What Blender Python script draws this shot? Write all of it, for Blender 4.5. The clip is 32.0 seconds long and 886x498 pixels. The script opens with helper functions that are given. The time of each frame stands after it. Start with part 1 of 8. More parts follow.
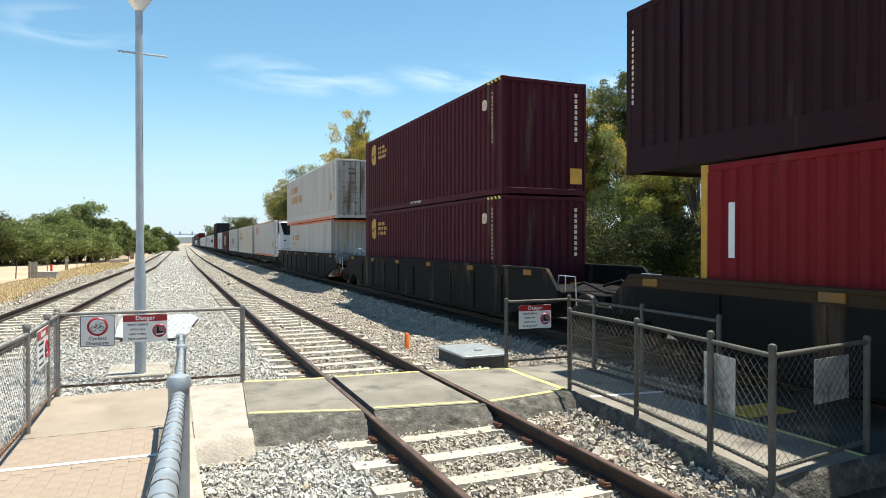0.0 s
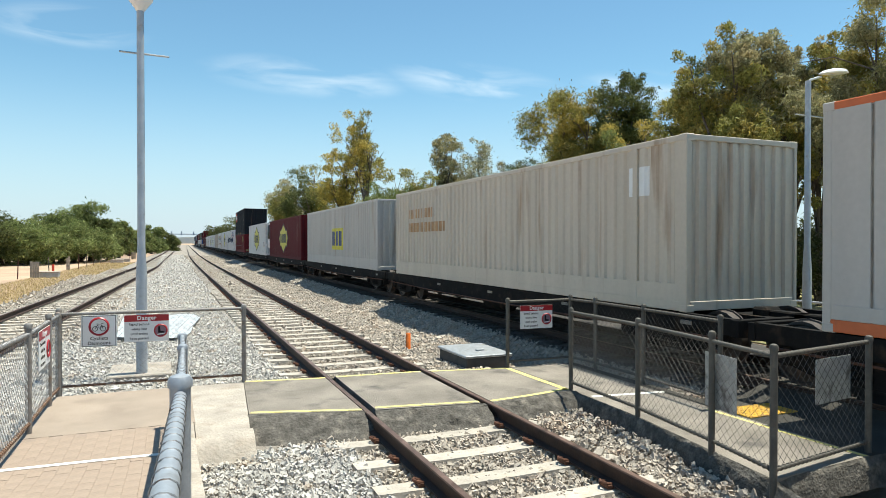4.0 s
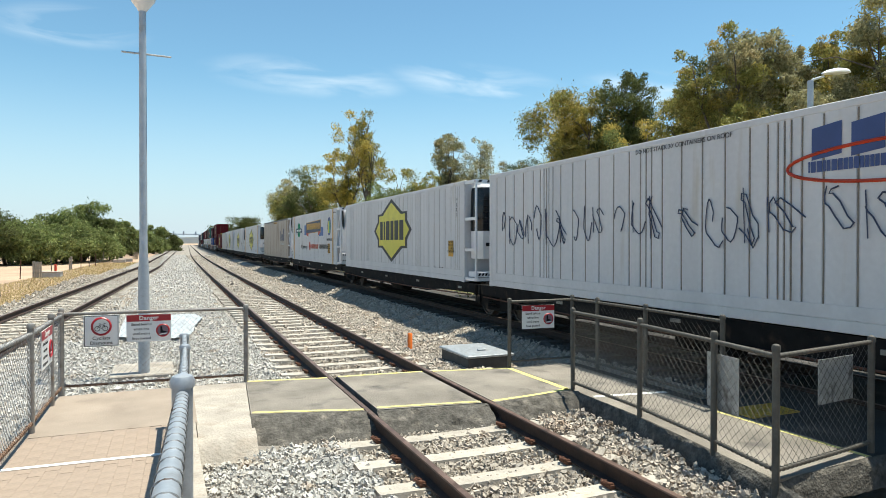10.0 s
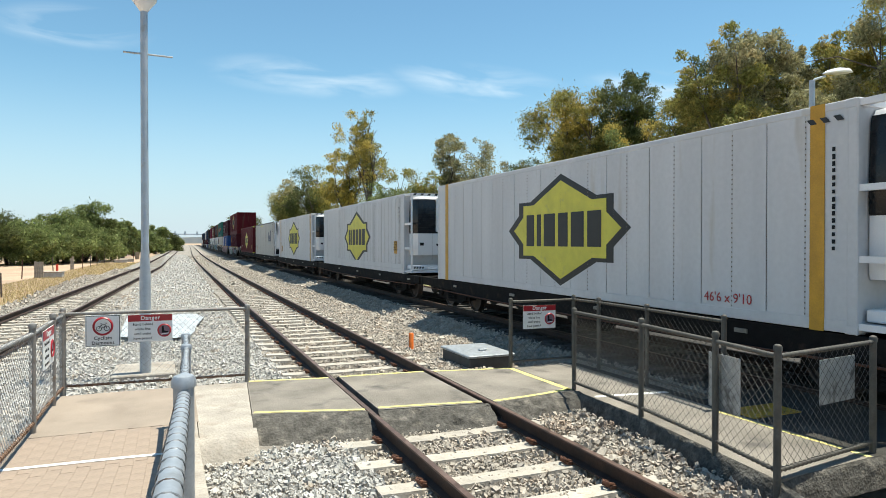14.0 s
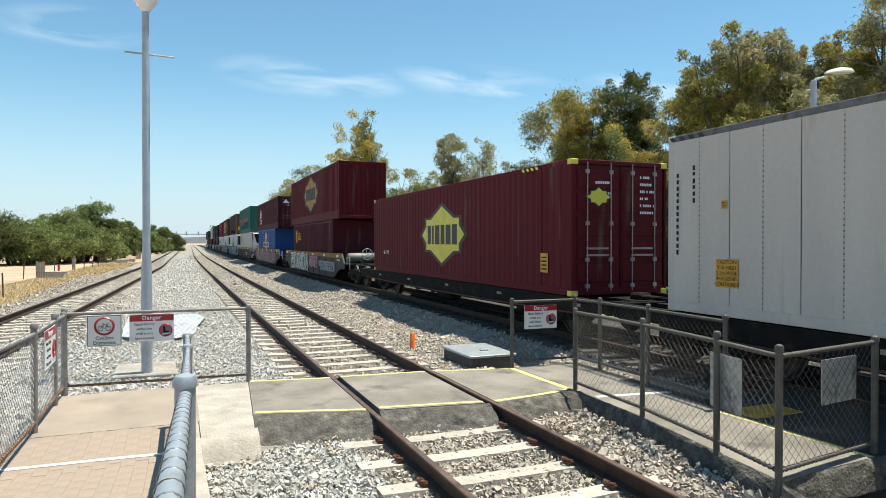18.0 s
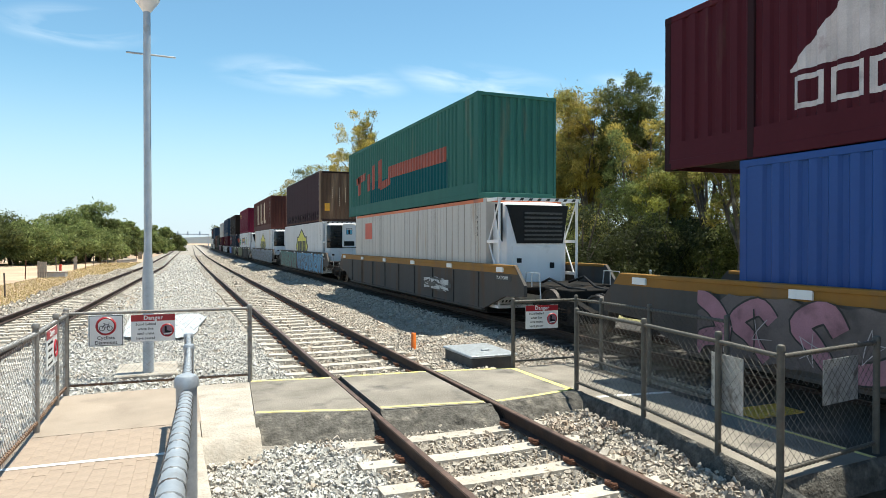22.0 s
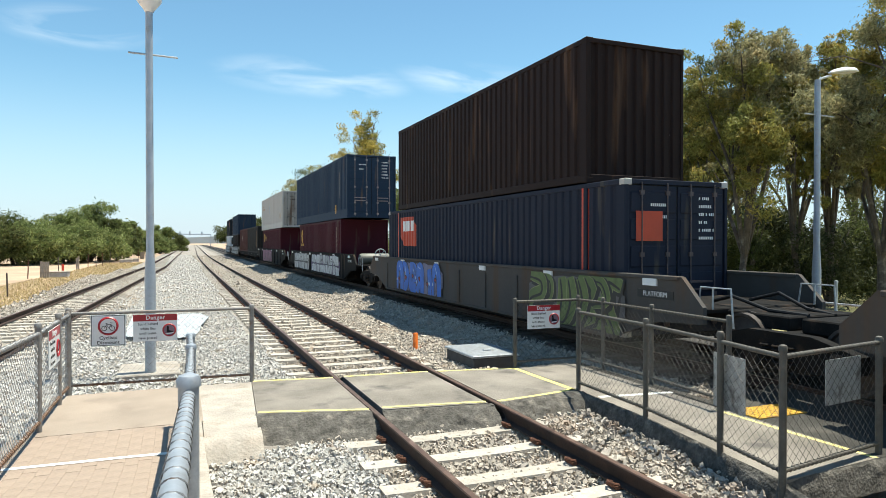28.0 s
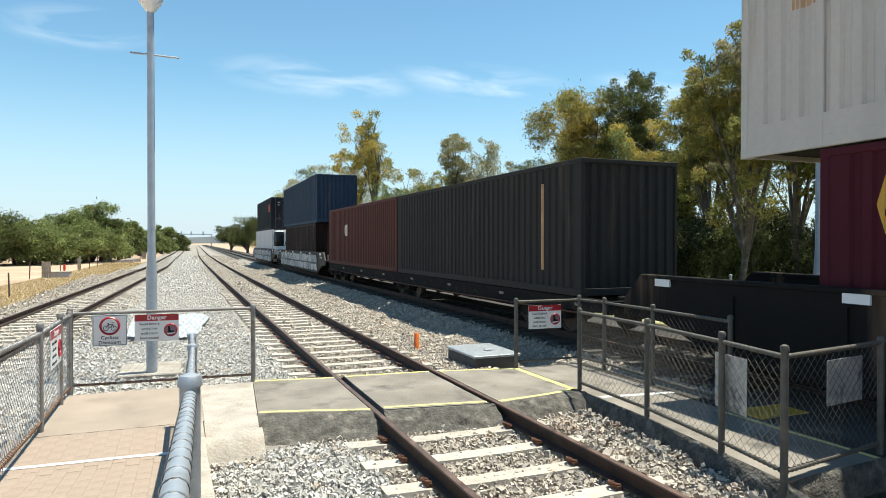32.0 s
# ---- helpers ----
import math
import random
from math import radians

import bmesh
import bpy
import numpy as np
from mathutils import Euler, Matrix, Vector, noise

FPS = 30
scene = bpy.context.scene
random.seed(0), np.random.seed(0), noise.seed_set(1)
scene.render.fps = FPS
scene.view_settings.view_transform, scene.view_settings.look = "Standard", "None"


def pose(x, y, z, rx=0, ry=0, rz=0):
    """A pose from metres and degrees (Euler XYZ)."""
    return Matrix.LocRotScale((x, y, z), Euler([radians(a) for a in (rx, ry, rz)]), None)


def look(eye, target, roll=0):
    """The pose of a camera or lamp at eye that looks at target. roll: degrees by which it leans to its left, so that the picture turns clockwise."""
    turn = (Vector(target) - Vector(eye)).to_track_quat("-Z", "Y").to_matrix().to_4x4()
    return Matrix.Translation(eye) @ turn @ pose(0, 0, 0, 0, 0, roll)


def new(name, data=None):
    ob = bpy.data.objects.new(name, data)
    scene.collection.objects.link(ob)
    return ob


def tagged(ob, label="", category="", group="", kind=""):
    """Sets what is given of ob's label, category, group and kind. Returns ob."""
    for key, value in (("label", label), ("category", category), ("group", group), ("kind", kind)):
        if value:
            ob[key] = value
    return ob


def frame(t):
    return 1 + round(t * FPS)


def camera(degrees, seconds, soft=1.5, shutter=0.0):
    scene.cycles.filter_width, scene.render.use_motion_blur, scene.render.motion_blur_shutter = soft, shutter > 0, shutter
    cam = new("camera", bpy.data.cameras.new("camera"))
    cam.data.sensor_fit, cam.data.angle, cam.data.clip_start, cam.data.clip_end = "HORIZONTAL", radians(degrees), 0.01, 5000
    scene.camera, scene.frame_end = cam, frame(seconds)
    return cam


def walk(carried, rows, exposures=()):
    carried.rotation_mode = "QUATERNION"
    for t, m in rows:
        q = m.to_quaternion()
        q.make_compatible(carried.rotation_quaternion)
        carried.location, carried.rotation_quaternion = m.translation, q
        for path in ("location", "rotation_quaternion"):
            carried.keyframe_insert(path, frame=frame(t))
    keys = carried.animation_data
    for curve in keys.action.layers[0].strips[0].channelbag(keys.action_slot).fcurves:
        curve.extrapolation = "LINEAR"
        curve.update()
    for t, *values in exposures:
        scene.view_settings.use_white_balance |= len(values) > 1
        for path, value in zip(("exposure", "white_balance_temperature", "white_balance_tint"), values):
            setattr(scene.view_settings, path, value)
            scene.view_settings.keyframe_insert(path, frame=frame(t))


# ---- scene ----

# ================= camera and its slow drift =================
cam = camera(68.56, 32.0, 0.75)
# the crossing, its fences and the land are drawn with the two passenger lines at 1.505 m between rail centres;
# those lines are broad gauge, so all of that is enlarged by BROAD; the train is drawn at its true size,
# on a line that lies RAISE above the others
BROAD, RAISE = 1.105, 0.207
EYE = Vector((0.0, 0.0, 1.97 * BROAD))


def aim(t):
    yaw, pitch = 0.3985 - 0.0148 * t / 32.0, 0.0098
    return look(EYE, EYE + Vector((math.sin(yaw) * math.cos(pitch), math.cos(yaw) * math.cos(pitch), -math.sin(pitch))))


walk(cam, [(t, aim(t)) for t in (0.0, 0.2, 4.0, 8.0, 12.0, 16.0, 20.0, 24.0, 28.0, 31.8, 32.0)], [(t, e, 6500, 3) for t, e in ((0.0, 0.89), (1.0, 0.92), (2.0, 0.84), (3.0, 0.72), (6.0, 0.74), (8.0, 0.72), (9.0, 0.85), (10.0, 0.73), (14.0, 0.7), (18.0, 0.73), (20.0, 0.88), (22.0, 0.89), (25.0, 0.82), (28.0, 0.85), (30.0, 0.91), (32.0, 0.82))])

# ================= world, sun =================
SUN = Vector((0.25, -0.005, 1.0)).normalized()
world = bpy.data.worlds.new("world")
scene.world = world
world.use_nodes = True
wn = world.node_tree.nodes
sky = wn.new("ShaderNodeTexSky")
sky.sky_type, sky.sun_disc = "NISHITA", False
sky.sun_elevation, sky.sun_rotation = math.asin(SUN.z), math.atan2(SUN.x, SUN.y)
sky.air_density, sky.dust_density, sky.ozone_density = 1.0, 0.05, 0.0
wn["Background"].inputs[1].default_value = 0.085
wl = world.node_tree.links
# summer haze that pales the sky all round the horizon
w_co, w_sep, w_fade, w_mix = wn.new("ShaderNodeTexCoord"), wn.new("ShaderNodeSeparateXYZ"), wn.new("ShaderNodeMapRange"), wn.new("ShaderNodeMix")
w_fade.interpolation_type = "SMOOTHSTEP"
w_fade.inputs[1].default_value, w_fade.inputs[2].default_value, w_fade.inputs[3].default_value, w_fade.inputs[4].default_value = -0.05, 0.26, 0.95, 0.0
w_mix.data_type = "RGBA"
w_mix.inputs[7].default_value = (4.6, 5.25, 6.4, 1)
wl.new(w_co.outputs["Generated"], w_sep.inputs[0])
wl.new(w_sep.outputs[2], w_fade.inputs[0])
wl.new(w_fade.outputs[0], w_mix.inputs[0])
w_tint = wn.new("ShaderNodeVectorMath")
w_tint.operation = "MULTIPLY"
w_tint.inputs[1].default_value = (0.84, 1.09, 1.125)
wl.new(sky.outputs[0], w_tint.inputs[0])
wl.new(w_tint.outputs[0], w_mix.inputs[6])
wl.new(w_mix.outputs[2], wn["Background"].inputs[0])
sun_data = bpy.data.lights.new("sun", "SUN")
sun_data.energy, sun_data.angle, sun_data.color = 4.9, radians(0.5), (1.0, 0.95, 0.85)
sun = new("sun", sun_data)
sun.matrix_world = look(SUN * 50, (0, 0, 0))

# ================= materials =================
MATS = {}


def surf(name, base, rough=0.7, metal=0.0, scale=6.0, vary=0.25, second=None, amount=0.5, bump=0.0, fine=60.0, isl=0.0, obj=0.0, streak=False, spec=None, chips=None):
    """A procedural surface: base colour varied by two noises, an optional second colour in stains, bump."""
    if name in MATS:
        return MATS[name]
    m = bpy.data.materials.new(name)
    MATS[name] = m
    m.use_nodes = True
    n, l = m.node_tree.nodes, m.node_tree.links
    b = n["Principled BSDF"]
    b.inputs["Roughness"].default_value, b.inputs["Metallic"].default_value = rough, metal
    if spec is not None:
        b.inputs["Specular IOR Level"].default_value = spec
    co = n.new("ShaderNodeTexCoord")
    mp = n.new("ShaderNodeMapping")
    mp.inputs["Scale"].default_value = (1, 1, 0.12) if streak else (1, 1, 1)
    l.new(co.outputs["Object"], mp.inputs[0])
    big = n.new("ShaderNodeTexNoise")
    big.inputs["Scale"].default_value, big.inputs["Detail"].default_value = scale, 6
    l.new(mp.outputs[0], big.inputs["Vector"])
    small = n.new("ShaderNodeTexNoise")
    small.inputs["Scale"].default_value, small.inputs["Detail"].default_value = fine, 3
    l.new(co.outputs["Object"], small.inputs["Vector"])
    ramp = n.new("ShaderNodeMapRange")
    ramp.inputs[1].default_value, ramp.inputs[2].default_value = 0.3, 0.7
    ramp.inputs[3].default_value, ramp.inputs[4].default_value = 1 - vary, 1 + vary
    l.new(big.outputs[0], ramp.inputs[0])
    ramp2 = n.new("ShaderNodeMapRange")
    ramp2.inputs[1].default_value, ramp2.inputs[2].default_value = 0.3, 0.7
    ramp2.inputs[3].default_value, ramp2.inputs[4].default_value = 1 - vary * 0.5, 1 + vary * 0.5
    l.new(small.outputs[0], ramp2.inputs[0])
    mul = n.new("ShaderNodeMath")
    mul.operation = "MULTIPLY"
    l.new(ramp.outputs[0], mul.inputs[0])
    l.new(ramp2.outputs[0], mul.inputs[1])
    last = mul.outputs[0]
    for gain, node, out in ((isl, "ShaderNodeNewGeometry", "Random Per Island"), (obj, "ShaderNodeObjectInfo", "Random")):
        if gain:
            src = n.new(node)
            r3 = n.new("ShaderNodeMapRange")
            r3.inputs[3].default_value, r3.inputs[4].default_value = 1 - gain, 1 + gain
            l.new(src.outputs[out], r3.inputs[0])
            m2 = n.new("ShaderNodeMath")
            m2.operation = "MULTIPLY"
            l.new(last, m2.inputs[0])
            l.new(r3.outputs[0], m2.inputs[1])
            last = m2.outputs[0]
    colour = n.new("ShaderNodeMix")
    colour.data_type = "RGBA"
    colour.inputs[6].default_value = (*base, 1)
    colour.inputs[7].default_value = (*(second or base), 1)
    colour.inputs[0].default_value = 0.0
    if second:
        st = n.new("ShaderNodeTexNoise")
        st.inputs["Scale"].default_value, st.inputs["Detail"].default_value = scale * 0.6 + 1.3, 8
        l.new(mp.outputs[0], st.inputs["Vector"])
        cut = n.new("ShaderNodeMapRange")
        cut.inputs[1].default_value, cut.inputs[2].default_value = 0.72 - 0.35 * amount, 0.82 - 0.25 * amount
        l.new(st.outputs[0], cut.inputs[0])
        l.new(cut.outputs[0], colour.inputs[0])
    tint = colour.outputs[2]
    if chips:
        # scraped and flaked spots, drawn out downwards
        cm = n.new("ShaderNodeMapping")
        cm.inputs["Scale"].default_value = (5, 5, 1.1)
        l.new(co.outputs["Object"], cm.inputs[0])
        cn = n.new("ShaderNodeTexNoise")
        cn.inputs["Scale"].default_value, cn.inputs["Detail"].default_value, cn.inputs["Roughness"].default_value = 2.2, 9, 0.72
        l.new(cm.outputs[0], cn.inputs["Vector"])
        ct = n.new("ShaderNodeMapRange")
        ct.inputs[1].default_value, ct.inputs[2].default_value = 0.7, 0.73
        l.new(cn.outputs[0], ct.inputs[0])
        flake = n.new("ShaderNodeMix")
        flake.data_type = "RGBA"
        flake.inputs[7].default_value = (*chips, 1)
        l.new(ct.outputs[0], flake.inputs[0])
        l.new(tint, flake.inputs[6])
        tint = flake.outputs[2]
    vm = n.new("ShaderNodeVectorMath")
    vm.operation = "SCALE"
    l.new(tint, vm.inputs[0])
    l.new(last, vm.inputs[3])
    l.new(vm.outputs[0], b.inputs["Base Color"])
    if bump:
        bp = n.new("ShaderNodeBump")
        bp.inputs["Strength"].default_value, bp.inputs["Distance"].default_value = min(1.0, bump), 0.02
        l.new(small.outputs[0], bp.inputs["Height"])
        l.new(bp.outputs[0], b.inputs["Normal"])
    return m


def leafy(name, base, second):
    """Leaves: colour varied leaf by leaf, some light let through."""
    m = surf(name, base, 0.6, scale=0.5, vary=0.3, second=second, amount=0.75, fine=3.0, isl=0.4, spec=0.18)
    n, l = m.node_tree.nodes, m.node_tree.links
    b = n["Principled BSDF"]
    tr = n.new("ShaderNodeBsdfTranslucent")
    l.new(b.inputs["Base Color"].links[0].from_socket, tr.inputs[0])
    mx = n.new("ShaderNodeMixShader")
    mx.inputs[0].default_value = 0.42
    l.new(b.outputs[0], mx.inputs[1])
    l.new(tr.outputs[0], mx.inputs[2])
    l.new(mx.outputs[0], n["Material Output"].inputs[0])
    return m


STEEL = surf("galvanised_steel", (0.42, 0.44, 0.46), 0.45, 0.55, 14, 0.18, (0.3, 0.27, 0.24), 0.35, 0.08)
STEEL_DARK = surf("weathered_steel", (0.13, 0.13, 0.13), 0.6, 0.4, 10, 0.25, (0.12, 0.07, 0.045), 0.5, 0.1)
RAIL = surf("rusty_rail", (0.045, 0.024, 0.0168), 0.75, 0.3, 5, 0.3, (0.035, 0.022, 0.018), 0.6, 0.15)
RAIL_TOP = surf("worn_rail_head", (0.2, 0.13, 0.1), 0.5, 0.7, 5, 0.3, (0.1, 0.06, 0.045), 0.5, 0.05)
RUST = surf("rust", (0.11, 0.045, 0.025), 0.85, 0.2, 20, 0.4, (0.05, 0.025, 0.02), 0.6, 0.2)
SLEEPER = surf("concrete_sleeper", (0.4, 0.355, 0.3), 0.85, 0, 4, 0.2, (0.33, 0.28, 0.22), 0.5, 0.3, 50, obj=0.12)
CONCRETE = surf("pale_concrete", (0.37, 0.325, 0.275), 0.92, 0, 2.6, 0.2, (0.3, 0.25, 0.2), 0.5, 0.9, 34)
PAVER = surf("tan_paving", (0.265, 0.205, 0.16), 0.9, 0, 1.2, 0.14, (0.31, 0.24, 0.19), 0.5, 0.2, 40, obj=0.06)
ASPHALT = surf("worn_asphalt", (0.235, 0.208, 0.178), 0.95, 0, 1.5, 0.24, (0.13, 0.117, 0.105), 0.45, 0.7, 90, spec=0.12)
ASPHALT_EDGE = surf("asphalt_edge", (0.1, 0.091, 0.08), 0.95, 0, 9, 0.4, (0.17, 0.15, 0.127), 0.5, 1.0, 34, spec=0.15)
BALLAST = surf("ballast", (0.27, 0.238, 0.203), 0.95, 0, 2.6, 0.3, (0.2, 0.172, 0.142), 0.5, 1.0, 22)
STONE = surf("ballast_stone", (0.46, 0.435, 0.4), 0.9, 0, 3, 0.15, (0.42, 0.345, 0.27), 0.45, 0.3, 60, isl=0.2, spec=0.2)
STONE_TAN = surf("brown_ballast_stone", (0.39, 0.34, 0.285), 0.9, 0, 3, 0.2, (0.32, 0.245, 0.185), 0.5, 0.3, 60, isl=0.24, spec=0.2)
EARTH = surf("dry_earth", (0.4, 0.275, 0.185), 0.95, 0, 0.15, 0.18, (0.44, 0.32, 0.215), 0.6, 0.4, 6)
YELLOW = surf("yellow_line_paint", (0.66, 0.56, 0.2), 0.8, 0, 7, 0.15, (0.33, 0.28, 0.18), 0.45, 0.3)
WHITE_LINE = surf("white_line_paint", (0.66, 0.64, 0.6), 0.75, 0, 9, 0.1, (0.6, 0.55, 0.48), 0.35, 0.2)
WHITE = surf("white_paint", (0.72, 0.72, 0.71), 0.45, 0, 1.2, 0.05, (0.55, 0.52, 0.47), 0.25)
BLACK = surf("black_paint", (0.012, 0.012, 0.013), 0.5, 0, 5, 0.2)
SIGN_WHITE = surf("sign_white", (0.75, 0.75, 0.74), 0.4, 0, 5, 0.04)
SIGN_RED = surf("sign_red", (0.35, 0.014, 0.021), 0.4, 0, 5, 0.08)
ORANGE = surf("orange_plastic", (0.75, 0.17, 0.02), 0.5, 0, 12, 0.1)
CHASSIS = surf("wagon_underframe", (0.012, 0.011, 0.0105), 0.85, 0.0, 4, 0.3, (0.04, 0.028, 0.02), 0.45, 0.2, spec=0.12)
WHEEL = surf("wheel_steel", (0.06, 0.05, 0.045), 0.6, 0.5, 8, 0.3, (0.1, 0.06, 0.04), 0.4)
BARK = surf("bark", (0.1, 0.078, 0.063), 0.9, 0, 3, 0.35, (0.24, 0.205, 0.175), 0.5, 0.6, 18)
LEAF = leafy("gum_leaves", (0.24, 0.23, 0.065), (0.36, 0.275, 0.075))
LEAF_DARK = leafy("dark_gum_leaves", (0.11, 0.12, 0.042), (0.075, 0.092, 0.025))
LEAF_GOLD = leafy("golden_leaves", (0.46, 0.355, 0.085), (0.34, 0.3, 0.085))
LEAF_GREY = leafy("grey_green_leaves", (0.28, 0.265, 0.14), (0.37, 0.31, 0.16))
LEAF_BUSH = leafy("bush_leaves", (0.225, 0.25, 0.09), (0.145, 0.185, 0.055))
# leaf colour lowered to stand for foliage seen from its shaded side
LEAF_SHADE = leafy("shaded_leaves", (0.04, 0.048, 0.02), (0.06, 0.065, 0.024))
GRASS = surf("dry_grass", (0.38, 0.29, 0.135), 0.9, 0, 2, 0.25, (0.38, 0.33, 0.13), 0.5, isl=0.35)
LOGO_YELLOW = surf("logo_yellow", (0.62, 0.55, 0.06), 0.45, 0, 3, 0.1, (0.45, 0.4, 0.1), 0.3)
LOGO_RED = surf("logo_red", (0.48, 0.042, 0.01), 0.45, 0, 3, 0.1)
LOGO_BLUE = surf("logo_blue", (0.0325, 0.0585, 0.182), 0.45, 0, 3, 0.1)
LOGO_NAVY = surf("logo_navy", (0.013, 0.022, 0.075), 0.45, 0, 3, 0.1)
LOGO_SKY = surf("logo_bright_blue", (0.022, 0.1, 0.34), 0.45, 0, 3, 0.1)
LOGO_GREEN = surf("logo_green", (0.04, 0.3, 0.16), 0.45, 0, 3, 0.1)
LOGO_GOLD = surf("logo_gold", (0.55, 0.3, 0.03), 0.45, 0, 3, 0.1)
LOGO_TAN = surf("faded_lettering", (0.42, 0.25, 0.12), 0.6, 0, 3, 0.25)
CREAM = surf("cream_lettering", (0.6, 0.5, 0.37), 0.6, 0, 4, 0.2)
SAFETY = surf("safety_yellow", (0.52, 0.27, 0.02), 0.5, 0, 4, 0.15)
GRILLE = surf("grille_black", (0.01, 0.0105, 0.012), 0.6, 0, 5, 0.2, spec=0.2)
UNIT_WHITE = surf("moulded_white", (0.76, 0.74, 0.74), 0.3, 0, 1.5, 0.04, (0.6, 0.58, 0.55), 0.2)


def paint(name, base, dirt=(0.1, 0.07, 0.05), amount=0.25, rough=0.5):
    worn = max(base) < 0.2
    return surf(name, base, rough + 0.15 * worn, 0.0, 1.6, 0.07, dirt, amount, 0.02, 12, streak=True, spec=0.12 if worn else 0.35, chips=(0.32, 0.27, 0.25) if worn else (0.2, 0.12, 0.08))


SEAM = surf("grimy_seam", (0.2, 0.17, 0.14), 0.8, 0, 6, 0.3)
SEAM_RUST = surf("rusty_seam", (0.16, 0.1, 0.06), 0.85, 0, 6, 0.35)
MAROON = paint("maroon_paint", (0.06, 0.0105, 0.0175))
DEEP = paint("dark_maroon_paint", (0.024, 0.009, 0.0115))
RED = paint("red_paint", (0.17, 0.0125, 0.0155))
CRIMSON = paint("crimson_paint", (0.088, 0.009, 0.0135))
BOXRED = paint("box_red_paint", (0.135, 0.0145, 0.02))
ROSE = paint("rose_paint", (0.12, 0.012, 0.03))
GREYWHITE = paint("grey_white_paint", (0.47, 0.44, 0.405), (0.33, 0.25, 0.18), 0.3)
CLEANWHITE = paint("clean_white_paint", (0.57, 0.56, 0.565), (0.47, 0.43, 0.38), 0.25)
DIRTYWHITE = paint("dirty_white_paint", (0.4, 0.335, 0.28), (0.22, 0.145, 0.09), 0.5)
TAN = paint("tan_paint", (0.55, 0.48, 0.39), (0.35, 0.25, 0.17), 0.35)
SLATE = paint("slate_paint", (0.018, 0.02, 0.025), (0.08, 0.06, 0.05), 0.2)
BLUEGREY = paint("blue_grey_paint", (0.022, 0.026, 0.041), (0.1, 0.08, 0.06), 0.2)
STEELBLUE = paint("steel_blue_paint", (0.027, 0.045, 0.075), (0.12, 0.08, 0.06), 0.2)
BLUE = paint("blue_paint", (0.009, 0.057, 0.235), (0.015, 0.045, 0.15), 0.2)
TEAL = paint("teal_paint", (0.035, 0.125, 0.105), (0.1, 0.13, 0.1), 0.3)
TEAL2 = paint("deep_teal_paint", (0.006, 0.08, 0.09), (0.03, 0.06, 0.06), 0.2)
RUSTRED = paint("rust_red_paint", (0.085, 0.031, 0.025), (0.09, 0.035, 0.025), 0.35)
BROWN = paint("brown_paint", (0.022, 0.013, 0.011), (0.09, 0.05, 0.03), 0.35)
CURTAIN = paint("plum_curtain", (0.034, 0.0135, 0.0185), (0.03, 0.014, 0.018), 0.3, 0.6)
DARKGREEN = paint("dark_green_paint", (0.03, 0.028, 0.0255), (0.06, 0.05, 0.04), 0.3)
RAILORANGE = paint("orange_rail_paint", (0.55, 0.14, 0.05), (0.3, 0.1, 0.06), 0.4)
WELLDARK = paint("dark_well_paint", (0.012, 0.011, 0.0105), (0.09, 0.06, 0.04), 0.4, 0.65)
WELLGREY = paint("grey_well_paint", (0.085, 0.077, 0.071), (0.1, 0.07, 0.052), 0.6, 0.65)
WELLGOLD = paint("ochre_sill_paint", (0.252, 0.12, 0.018), (0.2, 0.11, 0.04), 0.45, 0.65)
TAGS = {}
for key, tints in (("white", ((0.06, 0.058, 0.056), (0.52, 0.52, 0.51), (0.36, 0.36, 0.37))), ("green", ((0.05, 0.22, 0.1), (0.62, 0.62, 0.6), (0.4, 0.42, 0.42))),
                   ("cyan", ((0.05, 0.055, 0.08), (0.07, 0.27, 0.46), (0.3, 0.5, 0.6))), ("teal", ((0.1, 0.035, 0.04), (0.045, 0.17, 0.15), (0.16, 0.34, 0.3))),
                   ("pink", ((0.105, 0.085, 0.085), (0.3, 0.14, 0.18), (0.42, 0.38, 0.39))), ("rose", ((0.14, 0.12, 0.14), (0.4, 0.16, 0.25), (0.5, 0.3, 0.36))), ("lime", ((0.09, 0.085, 0.09), (0.1, 0.14, 0.04), (0.22, 0.24, 0.1))),
                   ("blue", ((0.15, 0.15, 0.23), (0.02, 0.13, 0.5), (0.35, 0.5, 0.66))), ("mixed", ((0.1, 0.105, 0.12), (0.2, 0.25, 0.3), (0.36, 0.4, 0.43))),
                   ("violet", ((0.09, 0.05, 0.14), (0.54, 0.55, 0.56), (0.36, 0.36, 0.38)))):
    TAGS[key] = [surf(f"{key}_spray_{nm}", c, 0.55, 0, 3.0, 0.2, tuple(q * 0.6 for q in c), 0.4) for nm, c in zip(("ground", "fill", "light"), tints)]

